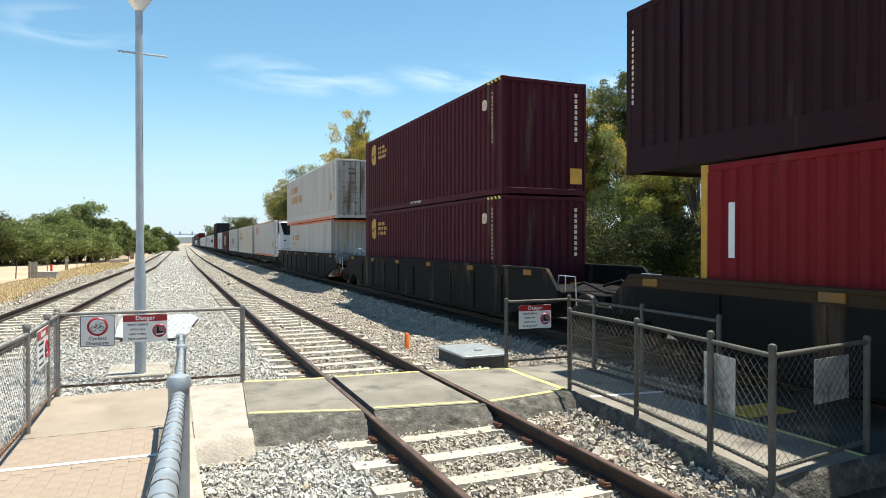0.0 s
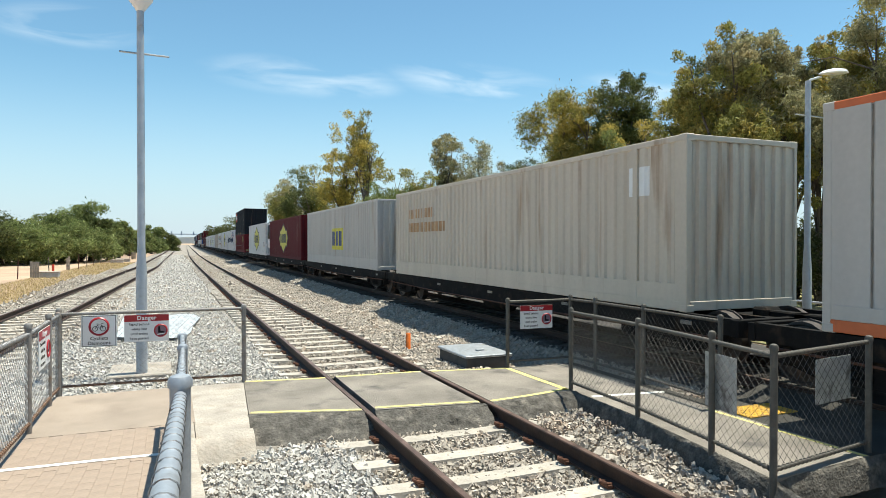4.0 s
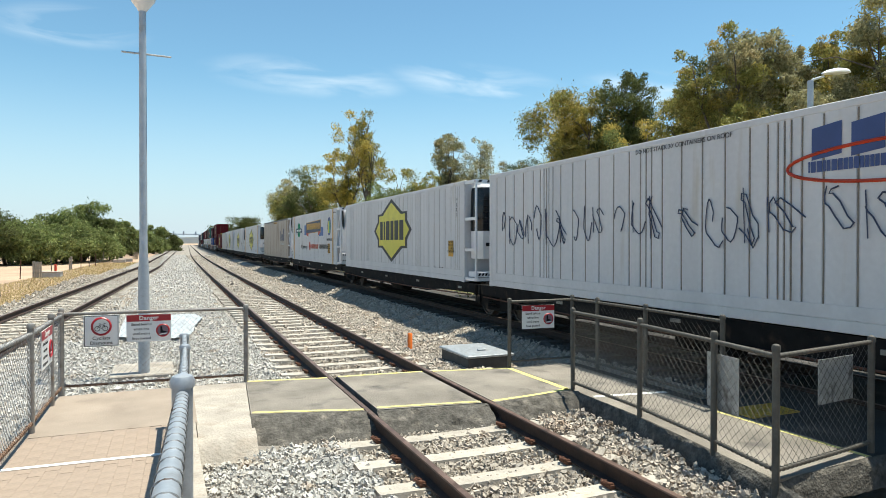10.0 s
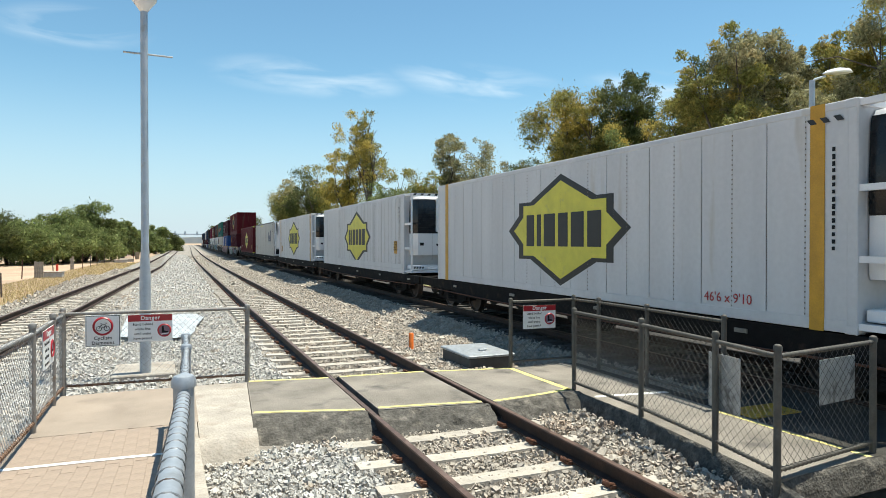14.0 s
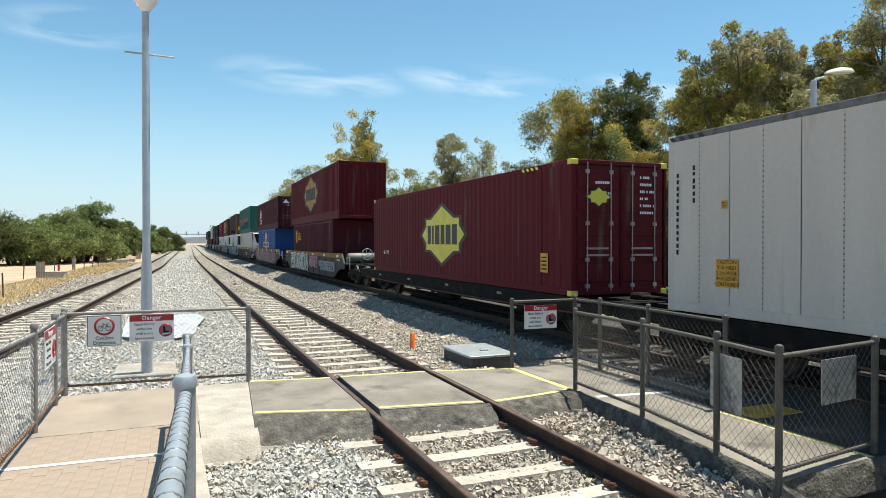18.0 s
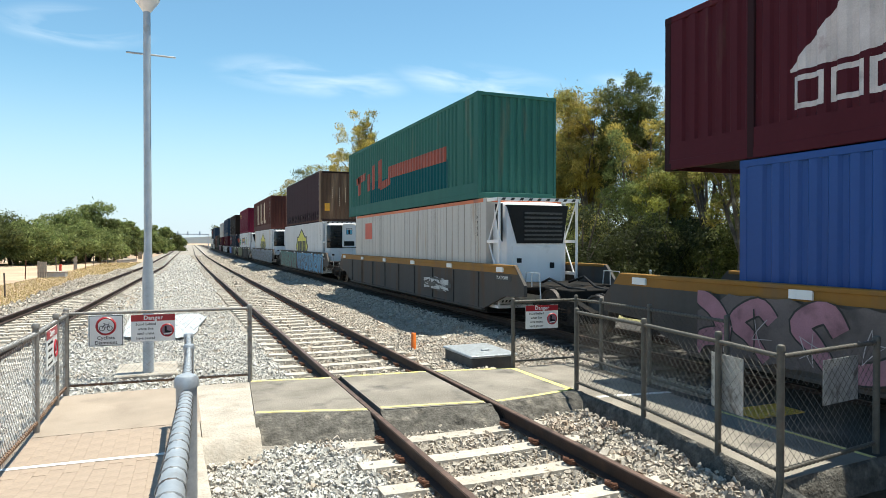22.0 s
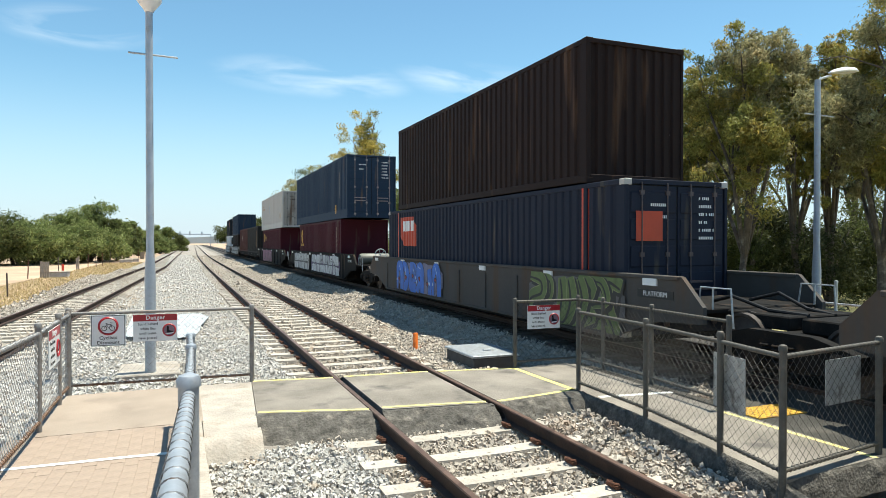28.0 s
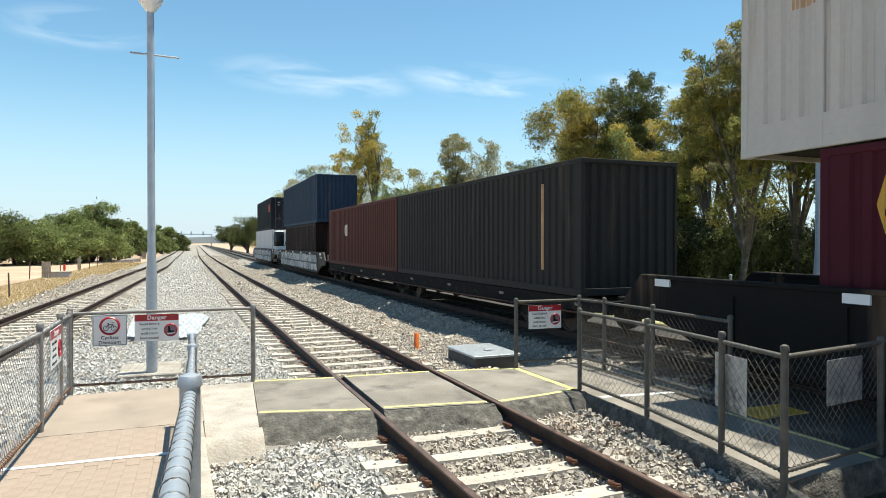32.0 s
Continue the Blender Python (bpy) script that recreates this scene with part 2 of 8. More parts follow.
# ================= mesh building =================
class Build:
    """Gathers vertices and faces of one mesh."""

    def __init__(self):
        self.v, self.f = [], []

    def add(self, vs, fs):
        k = len(self.v)
        self.v += [tuple(p) for p in vs]
        self.f += [tuple(i + k for i in q) for q in fs]

    def box(self, x0, x1, y0, y1, z0, z1, c=0.0):
        if not c:
            self.add([(x, y, z) for z in (z0, z1) for y in (y0, y1) for x in (x0, x1)],
                     [(0, 2, 3, 1), (4, 5, 7, 6), (0, 1, 5, 4), (2, 6, 7, 3), (0, 4, 6, 2), (1, 3, 7, 5)])
            return
        o = lambda d: [(x0 + c, y0 + d), (x1 - c, y0 + d), (x1 - d, y0 + c), (x1 - d, y1 - c), (x1 - c, y1 - d), (x0 + c, y1 - d), (x0 + d, y1 - c), (x0 + d, y0 + c)]
        rings = [(o(c * 0.8), z0), (o(0), z0 + c), (o(0), z1 - c), (o(c * 0.8), z1)]
        vs = [(x, y, z) for r, z in rings for x, y in r]
        fs = [tuple(range(7, -1, -1)), tuple(range(24, 32))]
        for r in range(3):
            for i in range(8):
                a, b = r * 8 + i, r * 8 + (i + 1) % 8
                fs.append((a, b, b + 8, a + 8))
        self.add(vs, fs)

    def prism(self, poly, put, a, b):
        """poly in two axes, drawn out along the third from a to b; put(u, v, w) gives the place."""
        n = len(poly)
        vs = [put(u, v, a) for u, v in poly] + [put(u, v, b) for u, v in poly]
        fs = [tuple(range(n - 1, -1, -1)), tuple(range(n, 2 * n))]
        fs += [(i, (i + 1) % n, (i + 1) % n + n, i + n) for i in range(n)]
        self.add(vs, fs)

    def tube(self, pts, r, n=8, close=True):
        pts = [Vector(p) for p in pts]
        rs = list(r) if isinstance(r, (list, tuple)) else [r] * len(pts)
        vs, fs = [], []
        for i, p in enumerate(pts):
            d = (pts[min(i + 1, len(pts) - 1)] - pts[max(i - 1, 0)]).normalized()
            u = d.orthogonal().normalized() if abs(d.z) < 0.99 else Vector((1, 0, 0))
            if abs(d.z) < 0.99:
                u = Vector((0, 0, 1)).cross(d).normalized()
            w = d.cross(u).normalized()
            vs += [p + rs[i] * (math.cos(a) * u + math.sin(a) * w) for a in [2 * math.pi * j / n for j in range(n)]]
        for i in range(len(pts) - 1):
            for j in range(n):
                a, b = i * n + j, i * n + (j + 1) % n
                fs.append((a, b, b + n, a + n))
        if close:
            fs += [tuple(range(n - 1, -1, -1)), tuple(range((len(pts) - 1) * n, len(pts) * n))]
        self.add(vs, fs)

    def ring(self, centre, axis, big, small, n=16, k=6):
        c, ax = Vector(centre), Vector(axis).normalized()
        u = ax.orthogonal().normalized()
        w = ax.cross(u)
        vs, fs = [], []
        for i in range(n):
            a = 2 * math.pi * i / n
            d = math.cos(a) * u + math.sin(a) * w
            for j in range(k):
                b = 2 * math.pi * j / k
                vs.append(c + d * (big + small * math.cos(b)) + ax * small * math.sin(b))
        for i in range(n):
            for j in range(k):
                fs.append((i * k + j, (i + 1) % n * k + j, (i + 1) % n * k + (j + 1) % k, i * k + (j + 1) % k))
        self.add(vs, fs)

    def lathe(self, prof, put, n=16):
        """prof: (radius, along); put(a, b, w) gives the place."""
        vs, fs = [], []
        for r, w in prof:
            vs += [put(r * math.cos(2 * math.pi * j / n), r * math.sin(2 * math.pi * j / n), w) for j in range(n)]
        for i in range(len(prof) - 1):
            for j in range(n):
                a, b = i * n + j, i * n + (j + 1) % n
                fs.append((a, b, b + n, a + n))
        fs += [tuple(range(n - 1, -1, -1)), tuple(range((len(prof) - 1) * n, len(prof) * n))]
        self.add(vs, fs)

    def mesh(self, name, material, smooth=False):
        me = bpy.data.meshes.new(name)
        me.from_pydata(self.v, [], self.f)
        me.materials.append(material)
        bm = bmesh.new()
        bm.from_mesh(me)
        bmesh.ops.recalc_face_normals(bm, faces=bm.faces)
        bm.to_mesh(me)
        bm.free()
        if smooth:
            me.shade_smooth()
            me.set_sharp_from_angle(angle=radians(38))
        return me


def part(name, b, material, parent, label="", smooth=False):
    me = b if isinstance(b, bpy.types.Mesh) else b.mesh(name, material, smooth)
    ob = new(name, me)
    ob.parent = parent
    if label:
        tagged(ob, label)
    return ob


def thing(name, label, category, group="", kind="", at=None):
    ob = new(name)
    ob.empty_display_size = 0.2
    if at is not None:
        ob.matrix_basis = at
    return tagged(ob, label, category, group, kind)


def solid(name, b, material, label, category="", group="", kind="", smooth=False, at=None):
    ob = new(name, b if isinstance(b, bpy.types.Mesh) else b.mesh(name, material, smooth))
    if at is not None:
        ob.matrix_basis = at
    return tagged(ob, label, category, group, kind)


def arrays(name, verts, faces, material):
    """A mesh from numpy arrays of vertices and equal-sized faces."""
    me = bpy.data.meshes.new(name)
    k = faces.shape[1]
    me.vertices.add(len(verts))
    me.vertices.foreach_set("co", np.ascontiguousarray(verts, dtype=np.float32).ravel())
    me.loops.add(faces.size)
    me.loops.foreach_set("vertex_index", np.ascontiguousarray(faces, dtype=np.int32).ravel())
    me.polygons.add(len(faces))
    me.polygons.foreach_set("loop_start", np.arange(0, faces.size, k, dtype=np.int32))
    me.update(calc_edges=True)
    me.materials.append(material)
    me.shade_flat()
    return me


def lettering(name, text, size, m, material, parent, align="CENTER", extrude=0.0008, bold=0.0):
    cu = bpy.data.curves.new(name, "FONT")
    cu.body, cu.size, cu.align_x, cu.align_y, cu.extrude, cu.offset, cu.resolution_u = text, size, align, "CENTER", extrude, bold * size, 3
    cu.space_character = 1.0 + 4 * bold
    tmp = bpy.data.objects.new(name, cu)
    me = bpy.data.meshes.new_from_object(tmp)
    bpy.data.objects.remove(tmp)
    me.materials.clear()
    me.materials.append(material)
    ob = tagged(new(name, me), kind="stuff")
    ob.parent = parent
    ob.matrix_basis = m
    return ob


# ================= the line of the tracks =================
def bend(y):
    """How far the loop tracks swing to the east beyond forty metres."""
    d = min(max(y - 40.0, 0.0), 80.0)
    return 0.00012 * d * d + 0.0192 * max(y - 120.0, 0.0)


def west(y):
    """The western main line's centre."""
    return -4.4 + 0.043 * min(y, 60.0) + 0.0165 * max(y - 60.0, 0.0)


def near_line(y):
    return 2.865 + bend(y)


def train_line(y):
    return 8.67 + bend(y)


STATIONS = [-30, -20, -10, 0, 10, 20, 30, 40, 50, 60, 70, 80, 90, 100, 110, 120, 140, 170, 200, 240, 280, 330, 400, 500, 650]


# ================= ground =================
def sheet(name, material, label, left, right, z, ys, kind="structure", rough=0.0, nx=2):
    """A sheet of ground between two lines that follow the tracks."""
    vs, fs = [], []
    for i, y in enumerate(ys):
        for j in range(nx + 1):
            x = left(y) + (right(y) - left(y)) * j / nx
            vs.append((x, y, z + (rough * noise.noise((x * 0.9, y * 0.9, 3.0)) if rough else 0.0)))
    w = nx + 1
    for i in range(len(ys) - 1):
        for j in range(nx):
            fs.append((i * w + j, i * w + j + 1, (i + 1) * w + j + 1, (i + 1) * w + j))
    b = Build()
    b.add(vs, fs)
    return solid(name, b, material, label, "ground", kind=kind)


b = Build()
b.add([(-2500, -600, -0.5), (2500, -600, -0.5), (2500, 3500, -0.5), (-2500, 3500, -0.5)], [(0, 1, 2, 3)])
solid("ground", b, EARTH, "dry tan earth that reaches to the horizon", "ground", kind="structure")
b = Build()
prof = [(-7.3, -0.49), (-6.1, -0.24), (1.0, -0.23)]
for (xa, za), (xb, zb) in zip(prof, prof[1:]):
    for y0, y1 in zip(STATIONS, STATIONS[1:]):
        sh = lambda x, y: x + (west(y) - west(0)) * (1 if x < 0 else 0) + bend(y) * (1 if x > 0 else 0)
        b.add([(sh(xa, y0), y0, za), (sh(xb, y0), y0, zb), (sh(xb, y1), y1, zb), (sh(xa, y1), y1, za)], [(0, 1, 2, 3)])
prof = [(1.0, -0.23), (4.6, -0.3), (5.4, -0.46), (6.0, -0.46), (6.6, -0.24), (10.4, -0.24), (11.6, -0.49)]
for (xa, za), (xb, zb) in zip(prof, prof[1:]):
    for y0, y1 in zip(STATIONS, STATIONS[1:]):
        b.add([(xa + bend(y0), y0, za), (xb + bend(y0), y0, zb), (xb + bend(y1), y1, zb), (xa + bend(y1), y1, za)], [(0, 1, 2, 3)])
solid("ballast_bed", b, BALLAST, "grey crushed-stone ballast bed under the railway tracks", "ballast", kind="structure")


def heap(x, y):
    """The uneven ballast between the near track and the train."""
    x = x - bend(y)
    base = np.interp(x, [4.2, 4.6, 5.2, 5.7, 6.05, 6.45, 6.8], [-0.235, -0.24, -0.29, -0.31, -0.28, -0.08, -0.01])
    base += (-0.28 - base) * max(0.0, min(1.0, 10.0 - y)) * (x < 6.2)
    edge = max(0.0, min(1.0, (x - 4.3) / 0.7, (6.5 - x) / 0.5))
    return base + edge * (0.18 * max(0.0, noise.noise((x * 0.8, y * 0.42, 5.0)) + 0.25) + 0.045 * noise.noise((x * 2.6, y * 2.1, 1.0)))


b = Build()
hys = [6.2 + 0.16 * i for i in range(149)] + [30 + 0.9 * i for i in range(60)]
hxs = [4.15 + 0.175 * i for i in range(16)]
b.add([(x + bend(y), y, heap(x + bend(y), y)) for y in hys for x in hxs], [(i * 16 + j, i * 16 + j + 1, i * 16 + j + 17, i * 16 + j + 16) for i in range(len(hys) - 1) for j in range(15)])
solid("ballast_heaps", b, BALLAST, "uneven brown heaps of ballast between the two tracks", "ballast", kind="structure", smooth=True)


# loose stones of the ballast, near the crossing
def stones(name, label, material, boxes, seed):
    rng = np.random.default_rng(seed)
    cube = np.array([(x, y, z) for z in (-1, 1) for y in (-1, 1) for x in (-1, 1)], float)
    tri = np.array([(0, 2, 3), (0, 3, 1), (4, 5, 7), (4, 7, 6), (0, 1, 5), (0, 5, 4), (2, 6, 7), (2, 7, 3), (0, 4, 6), (0, 6, 2), (1, 3, 7), (1, 7, 5)])
    pos = []
    for x0, x1, y0, y1, z0, z1, per, size in boxes:
        n = int((x1 - x0) * (y1 - y0) * per * 1.12)
        p = np.column_stack([rng.uniform(x0, x1, n), rng.uniform(y0, y1, n), rng.uniform(z0, z1, n), 0.63 * size * rng.lognormal(0, 0.33, n)])
        if z0 > 0:
            p[:, 2] = [heap(q[0], q[1]) + 0.012 for q in p]
        pos.append(p)
    pos = np.vstack(pos)
    n = len(pos)
    sc = pos[:, 3][:, None] * rng.uniform(0.55, 1.35, (n, 3)) * np.array([1.1, 0.9, 0.75])
    q = rng.normal(size=(n, 4))
    q /= np.linalg.norm(q, axis=1)[:, None]
    w, x, y, z = q.T
    R = np.stack([1 - 2 * (y * y + z * z), 2 * (x * y - z * w), 2 * (x * z + y * w), 2 * (x * y + z * w), 1 - 2 * (x * x + z * z), 2 * (y * z - x * w),
                  2 * (x * z - y * w), 2 * (y * z + x * w), 1 - 2 * (x * x + y * y)], 1).reshape(n, 3, 3)
    v = cube[None] * rng.uniform(0.58, 1.0, (n, 8, 3)) * sc[:, None, :]
    v = np.einsum("nij,nkj->nki", R, v) + pos[:, None, :3]
    f = tri[None] + (np.arange(n) * 8)[:, None, None]
    me = arrays(name, v.reshape(-1, 3), f.reshape(-1, 3), material)
    me.shade_smooth()
    me.set_sharp_from_angle(angle=radians(66))
    return tagged(new(name, me), label, "gravel", kind="stuff")


# ballast and stones below the train: its deep shade is mixed into their colours
SHADED_BALLAST = surf("shaded_ballast", (0.05, 0.043, 0.038), 0.95, 0, 1.2, 0.3, (0.12, 0.1, 0.085), 0.4, 1.0, 28)
SHADED_STONE = surf("shaded_stone", (0.065, 0.058, 0.052), 0.9, 0, 3, 0.3, (0.16, 0.13, 0.1), 0.4, 0.3, 60, isl=0.4)
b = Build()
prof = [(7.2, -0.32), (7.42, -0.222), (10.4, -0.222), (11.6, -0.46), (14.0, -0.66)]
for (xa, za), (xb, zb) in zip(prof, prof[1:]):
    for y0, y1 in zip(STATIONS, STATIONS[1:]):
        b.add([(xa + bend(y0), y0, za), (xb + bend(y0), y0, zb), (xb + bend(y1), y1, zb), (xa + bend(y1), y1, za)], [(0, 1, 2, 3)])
RAISED = [solid("oily_ballast_strip", b, SHADED_BALLAST, "ballast between the loop track's rails, coloured dark for the shade under the train", "ballast", kind="structure")]
RAISED.append(stones("dark_gravel", "crushed stone under the train, coloured dark for the shade there", SHADED_STONE, [(7.3, 10.4, 7.0, 17, -0.25, -0.2, 150, 0.036)], 3))
stones("pale_gravel", "pale grey crushed stone lying loose beside the track", STONE, [
    (0.24, 1.75, 3.4, 6.95, -0.25, -0.18, 1750, 0.0235), (0.9, 1.75, 9.8, 16, -0.25, -0.2, 620, 0.029), (-3.0, 0.9, 9.75, 16, -0.26, -0.2, 560, 0.03),
    (-2.8, -1.5, 6.5, 9.9, -0.26, -0.18, 260, 0.036), (-2.2, 1.5, 16, 30, -0.25, -0.21, 150, 0.034), (-2.0, 1.6, 30, 62, -0.25, -0.2, 48, 0.055), (-1.2, 1.9, 60, 125, -0.25, -0.2, 22, 0.085)], 1)
stones("brown_gravel", "brownish crushed stone packed round the sleepers", STONE_TAN, [
    (1.7, 4.1, 3.0, 6.95, -0.26, -0.205, 1350, 0.0245), (4.0, 4.82, 3.0, 7.25, -0.26, -0.16, 1500, 0.026), (1.0, 4.6, 6.8, 7.1, -0.26, -0.19, 700, 0.027), (1.6, 4.2, 9.55, 16, -0.25, -0.205, 480, 0.027),
    (4.15, 6.72, 9.25, 16, 1, 2, 420, 0.031), (6.12, 6.72, 6.4, 9.3, 1, 2, 480, 0.029), (1.6, 4.6, 16, 30, -0.25, -0.2, 115, 0.04), (1.7, 4.6, 30, 62, -0.25, -0.19, 45, 0.055), (-4.6, -1.4, 24, 60, -0.25, -0.2, 34, 0.055), (-6.6, -3.0, 10, 26, -0.27, -0.2, 75, 0.045), (-5.6, -3.6, 26, 50, -0.3, -0.2, 50, 0.055), (4.15, 6.72, 16, 34, 1, 2, 165, 0.041), (4.15, 6.72, 34, 60, 1, 2, 60, 0.05),
    (-3.4, -1.6, 16, 24, -0.25, -0.19, 90, 0.04), (2.0, 6.6, 60, 115, -0.26, -0.2, 17, 0.085)], 2)


# ================= tracks =================
def rails(parent, line, gauge=1.505, rail_mat=RAIL, ys=STATIONS):
    section = [(-0.07, -0.16), (0.07, -0.16), (0.07, -0.148), (0.012, -0.128), (0.012, -0.045), (0.036, -0.032), (0.036, -0.006), (0.028, -0.001), (-0.028, -0.001), (-0.036, -0.006),
               (-0.036, -0.032), (-0.012, -0.045), (-0.012, -0.128), (-0.07, -0.148)]
    top = [(-0.026, -0.003), (0.026, -0.003), (0.026, 0.002), (-0.026, 0.002)]
    for side in (-0.5, 0.5):
        made = []
        for sec, m, nm in ((section, rail_mat, "rail"), (top, RAIL_TOP, "running_surface")):
            k = len(sec)
            vs = [(line(y) + side * gauge + x, y, z) for y in ys for x, z in sec]
            fs = [(i * k + j, i * k + (j + 1) % k, (i + 1) * k + (j + 1) % k, (i + 1) * k + j) for i in range(len(ys) - 1) for j in range(k)]
            b = Build()
            b.add(vs, fs)
            made.append(part(nm, b, m, made[0] if made else parent))


def sleeper_mesh():
    b = Build()
    for x0, x1, h0, h1 in ((-1.25, -0.4, 0.0, -0.02), (-0.4, 0.4, -0.02, -0.02), (0.4, 1.25, -0.02, 0.0)):
        b.prism([(-0.13, -0.2), (0.13, -0.2), (0.105, -0.0), (-0.105, -0.0)], lambda u, v, w: (w, u, v + (h0 if w == x0 else h1)), x0, x1)
    return b.mesh("sleeper", SLEEPER)


def clip_mesh():
    b = Build()
    b.tube([(0.05, -0.05, -0.155), (0.12, -0.05, -0.13), (0.15, 0.0, -0.125), (0.12, 0.05, -0.13), (0.06, 0.04, -0.145)], 0.013, 6)
    b.box(0.06, 0.12, -0.07, 0.07, -0.175, -0.145)
    return b.mesh("clip", RUST)


SLEEPER_MESH, CLIP_MESH = sleeper_mesh(), clip_mesh()


# sleepers below the train, their concrete darkened to carry its shade
SHADED_SLEEPER_MESH = SLEEPER_MESH.copy()
SHADED_SLEEPER_MESH.materials[0] = surf("shaded_sleeper", (0.07, 0.06, 0.052), 0.85, 0, 4, 0.25, (0.12, 0.1, 0.08), 0.5, 0.3, 50, obj=0.15)


def track(name, line, label, y0, y1, skip, clips, sleeper=SLEEPER_MESH):
    t = thing(name, label, "railway track")
    rails(t, line)
    y = y0
    while y < y1:
        if not skip[0] < y < skip[1]:
            s = part("sleeper", sleeper, None, t)
            s.location = (line(y), y, -0.172)
            if clips[0] < y < clips[1]:
                for side in (-0.7525, 0.7525):
                    for turn in (0, 180):
                        c = part("clip", CLIP_MESH, None, s, "rusty spring clip")
                        c.matrix_basis = pose(side, 0, 0.172, 0, 0, turn)
        y += 0.672
    return t


track("railway_track", near_line, "empty track of rusty rails on pale concrete sleepers", -12.768, 110, (7.0, 9.6), (3, 40))
track("main_line_track", west, "empty main line of dark rails on concrete sleepers", -12, 110, (200, 201), (0, 0))
RAISED.append(track("loop_track", train_line, "track of dark rails that carries the freight train", -12, 60, (3.9, 6.9), (0, 0), SHADED_SLEEPER_MESH))


# ================= the level crossing =================
def slab(name, poly, z, material, label, foot=0.0, depth=0.3, edge=None, category="path", kind="structure"):
    """A flat slab with sides that may lean outwards."""
    b = Build()
    cx, cy = sum(p[0] for p in poly) / len(poly), sum(p[1] for p in poly) / len(poly)
    n = len(poly)
    hz = z if callable(z) else (lambda x, y: z)
    b.add([(x, y, hz(x, y)) for x, y in poly] + [(x, y, hz(x, y) - depth) for x, y in poly], [tuple(range(n))] + [(i, (i + 1) % n, (i + 1) % n + n, i + n) for i in range(n)])
    return solid(name, b, material, label, category, kind=kind)


def apron(name, pts, out, z0, z1, label, rough=1.0):
    """The rough rim of the asphalt that falls off towards the ballast."""
    b = Build()
    fine = []
    for (xa, ya), (xb, yb) in zip(pts, pts[1:]):
        k = max(2, int(math.hypot(xb - xa, yb - ya) / 0.05))
        fine += [(xa + (xb - xa) * i / k, ya + (yb - ya) * i / k) for i in range(k)]
    fine.append(pts[-1])
    rows = 8
    vs = []
    for x, y in fine:
        for r in range(rows + 1):
            f = r / rows
            j = 0.05 * rough * noise.noise((x * 4, y * 4, r * 1.7)) * (1 if r else 0)
            vs.append((x + out[0] * f + j * abs(out[1] > 0), y + out[1] * f + j, z0 + (z1 - z0) * f * f * (1.6 - 0.6 * f) + (rough * 0.035 * noise.noise((x * 7, y * 7, r)) + 0.014 * noise.noise((x * 23, y * 23, r * 3))) * (1 if r else 0)))
    w = rows + 1
    b.add(vs, [(i * w + r, i * w + r + 1, (i + 1) * w + r + 1, (i + 1) * w + r) for i in range(len(fine) - 1) for r in range(rows)])
    return solid(name, b, ASPHALT_EDGE, label, "path edge", kind="structure", smooth=True)


slab("crossing_west", [(0.82, 7.72), (2.07, 7.36), (2.07, 9.42), (0.95, 9.6)], 0.0, ASPHALT, "worn grey asphalt of the pedestrian crossing")
slab("crossing_middle", [(2.22, 7.34), (3.5, 7.16), (3.5, 9.28), (2.22, 9.41)], 0.005, ASPHALT, "worn grey asphalt between the rails")
slab("crossing_east", [(3.66, 7.14), (4.93, 7.36), (4.93, 9.03), (3.66, 9.26)], 0.0, ASPHALT, "worn grey asphalt of the pedestrian crossing")
# the same path asphalt with the train's shadow put into its base colour
SHADED_ASPHALT = surf("shaded_asphalt", (0.06, 0.056, 0.05), 0.95, 0, 1.5, 0.25, (0.09, 0.082, 0.07), 0.45, 0.7, 90, spec=0.12)
slab("footpath", [(5.94, 4.0), (6.77, 3.98), (6.77, 6.25), (6.15, 6.3), (6.1, 9.02), (5.94, 9.03)], -0.002, SHADED_ASPHALT, "asphalt of the path close to the freight line, coloured dark for the train's shade")
slab("footpath", [(4.94, 7.37), (4.88, 5.93), (4.72, 4.67), (4.62, 3.9), (5.95, 4.0), (5.95, 9.03), (5.7, 9.05), (4.94, 9.03)], 0.0, ASPHALT, "grey asphalt footpath between wire fences")
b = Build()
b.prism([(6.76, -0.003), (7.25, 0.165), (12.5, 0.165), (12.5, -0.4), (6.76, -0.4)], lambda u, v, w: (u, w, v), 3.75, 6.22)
solid("loop_crossing", b, SHADED_ASPHALT, "asphalt path that rises over the freight line, coloured dark for the train's shade", "path", kind="structure")
apron("crossing_rim", [(0.8, 7.72), (2.1, 7.35)], (0, -0.5), -0.002, -0.24, "crumbled asphalt rim of the crossing")
apron("crossing_rim", [(2.19, 7.335), (3.55, 7.15)], (0, -0.36), -0.002, -0.22, "crumbled asphalt rim between the rails")
apron("crossing_rim", [(3.63, 7.14), (4.93, 7.36)], (-0.06, -0.4), -0.002, -0.24, "crumbled asphalt rim of the crossing")
apron("footpath_rim", [(4.94, 7.38), (4.88, 5.93), (4.72, 4.67), (4.62, 3.9), (4.4, 3.3)], (-0.1, -0.02), -0.002, -0.26, "crumbled asphalt rim of the footpath")
apron("footpath_rim", [(4.6, 3.92), (6.1, 4.0), (7.4, 3.9)], (0, -0.09), -0.002, -0.26, "crumbled asphalt rim of the footpath", 0.3)
apron("crossing_rim", [(0.95, 9.6), (2.1, 9.42)], (0, 0.2), -0.002, -0.24, "crumbled asphalt rim of the crossing")
apron("crossing_rim", [(2.2, 9.41), (3.5, 9.28)], (0, 0.2), -0.002, -0.24, "crumbled asphalt rim between the rails")
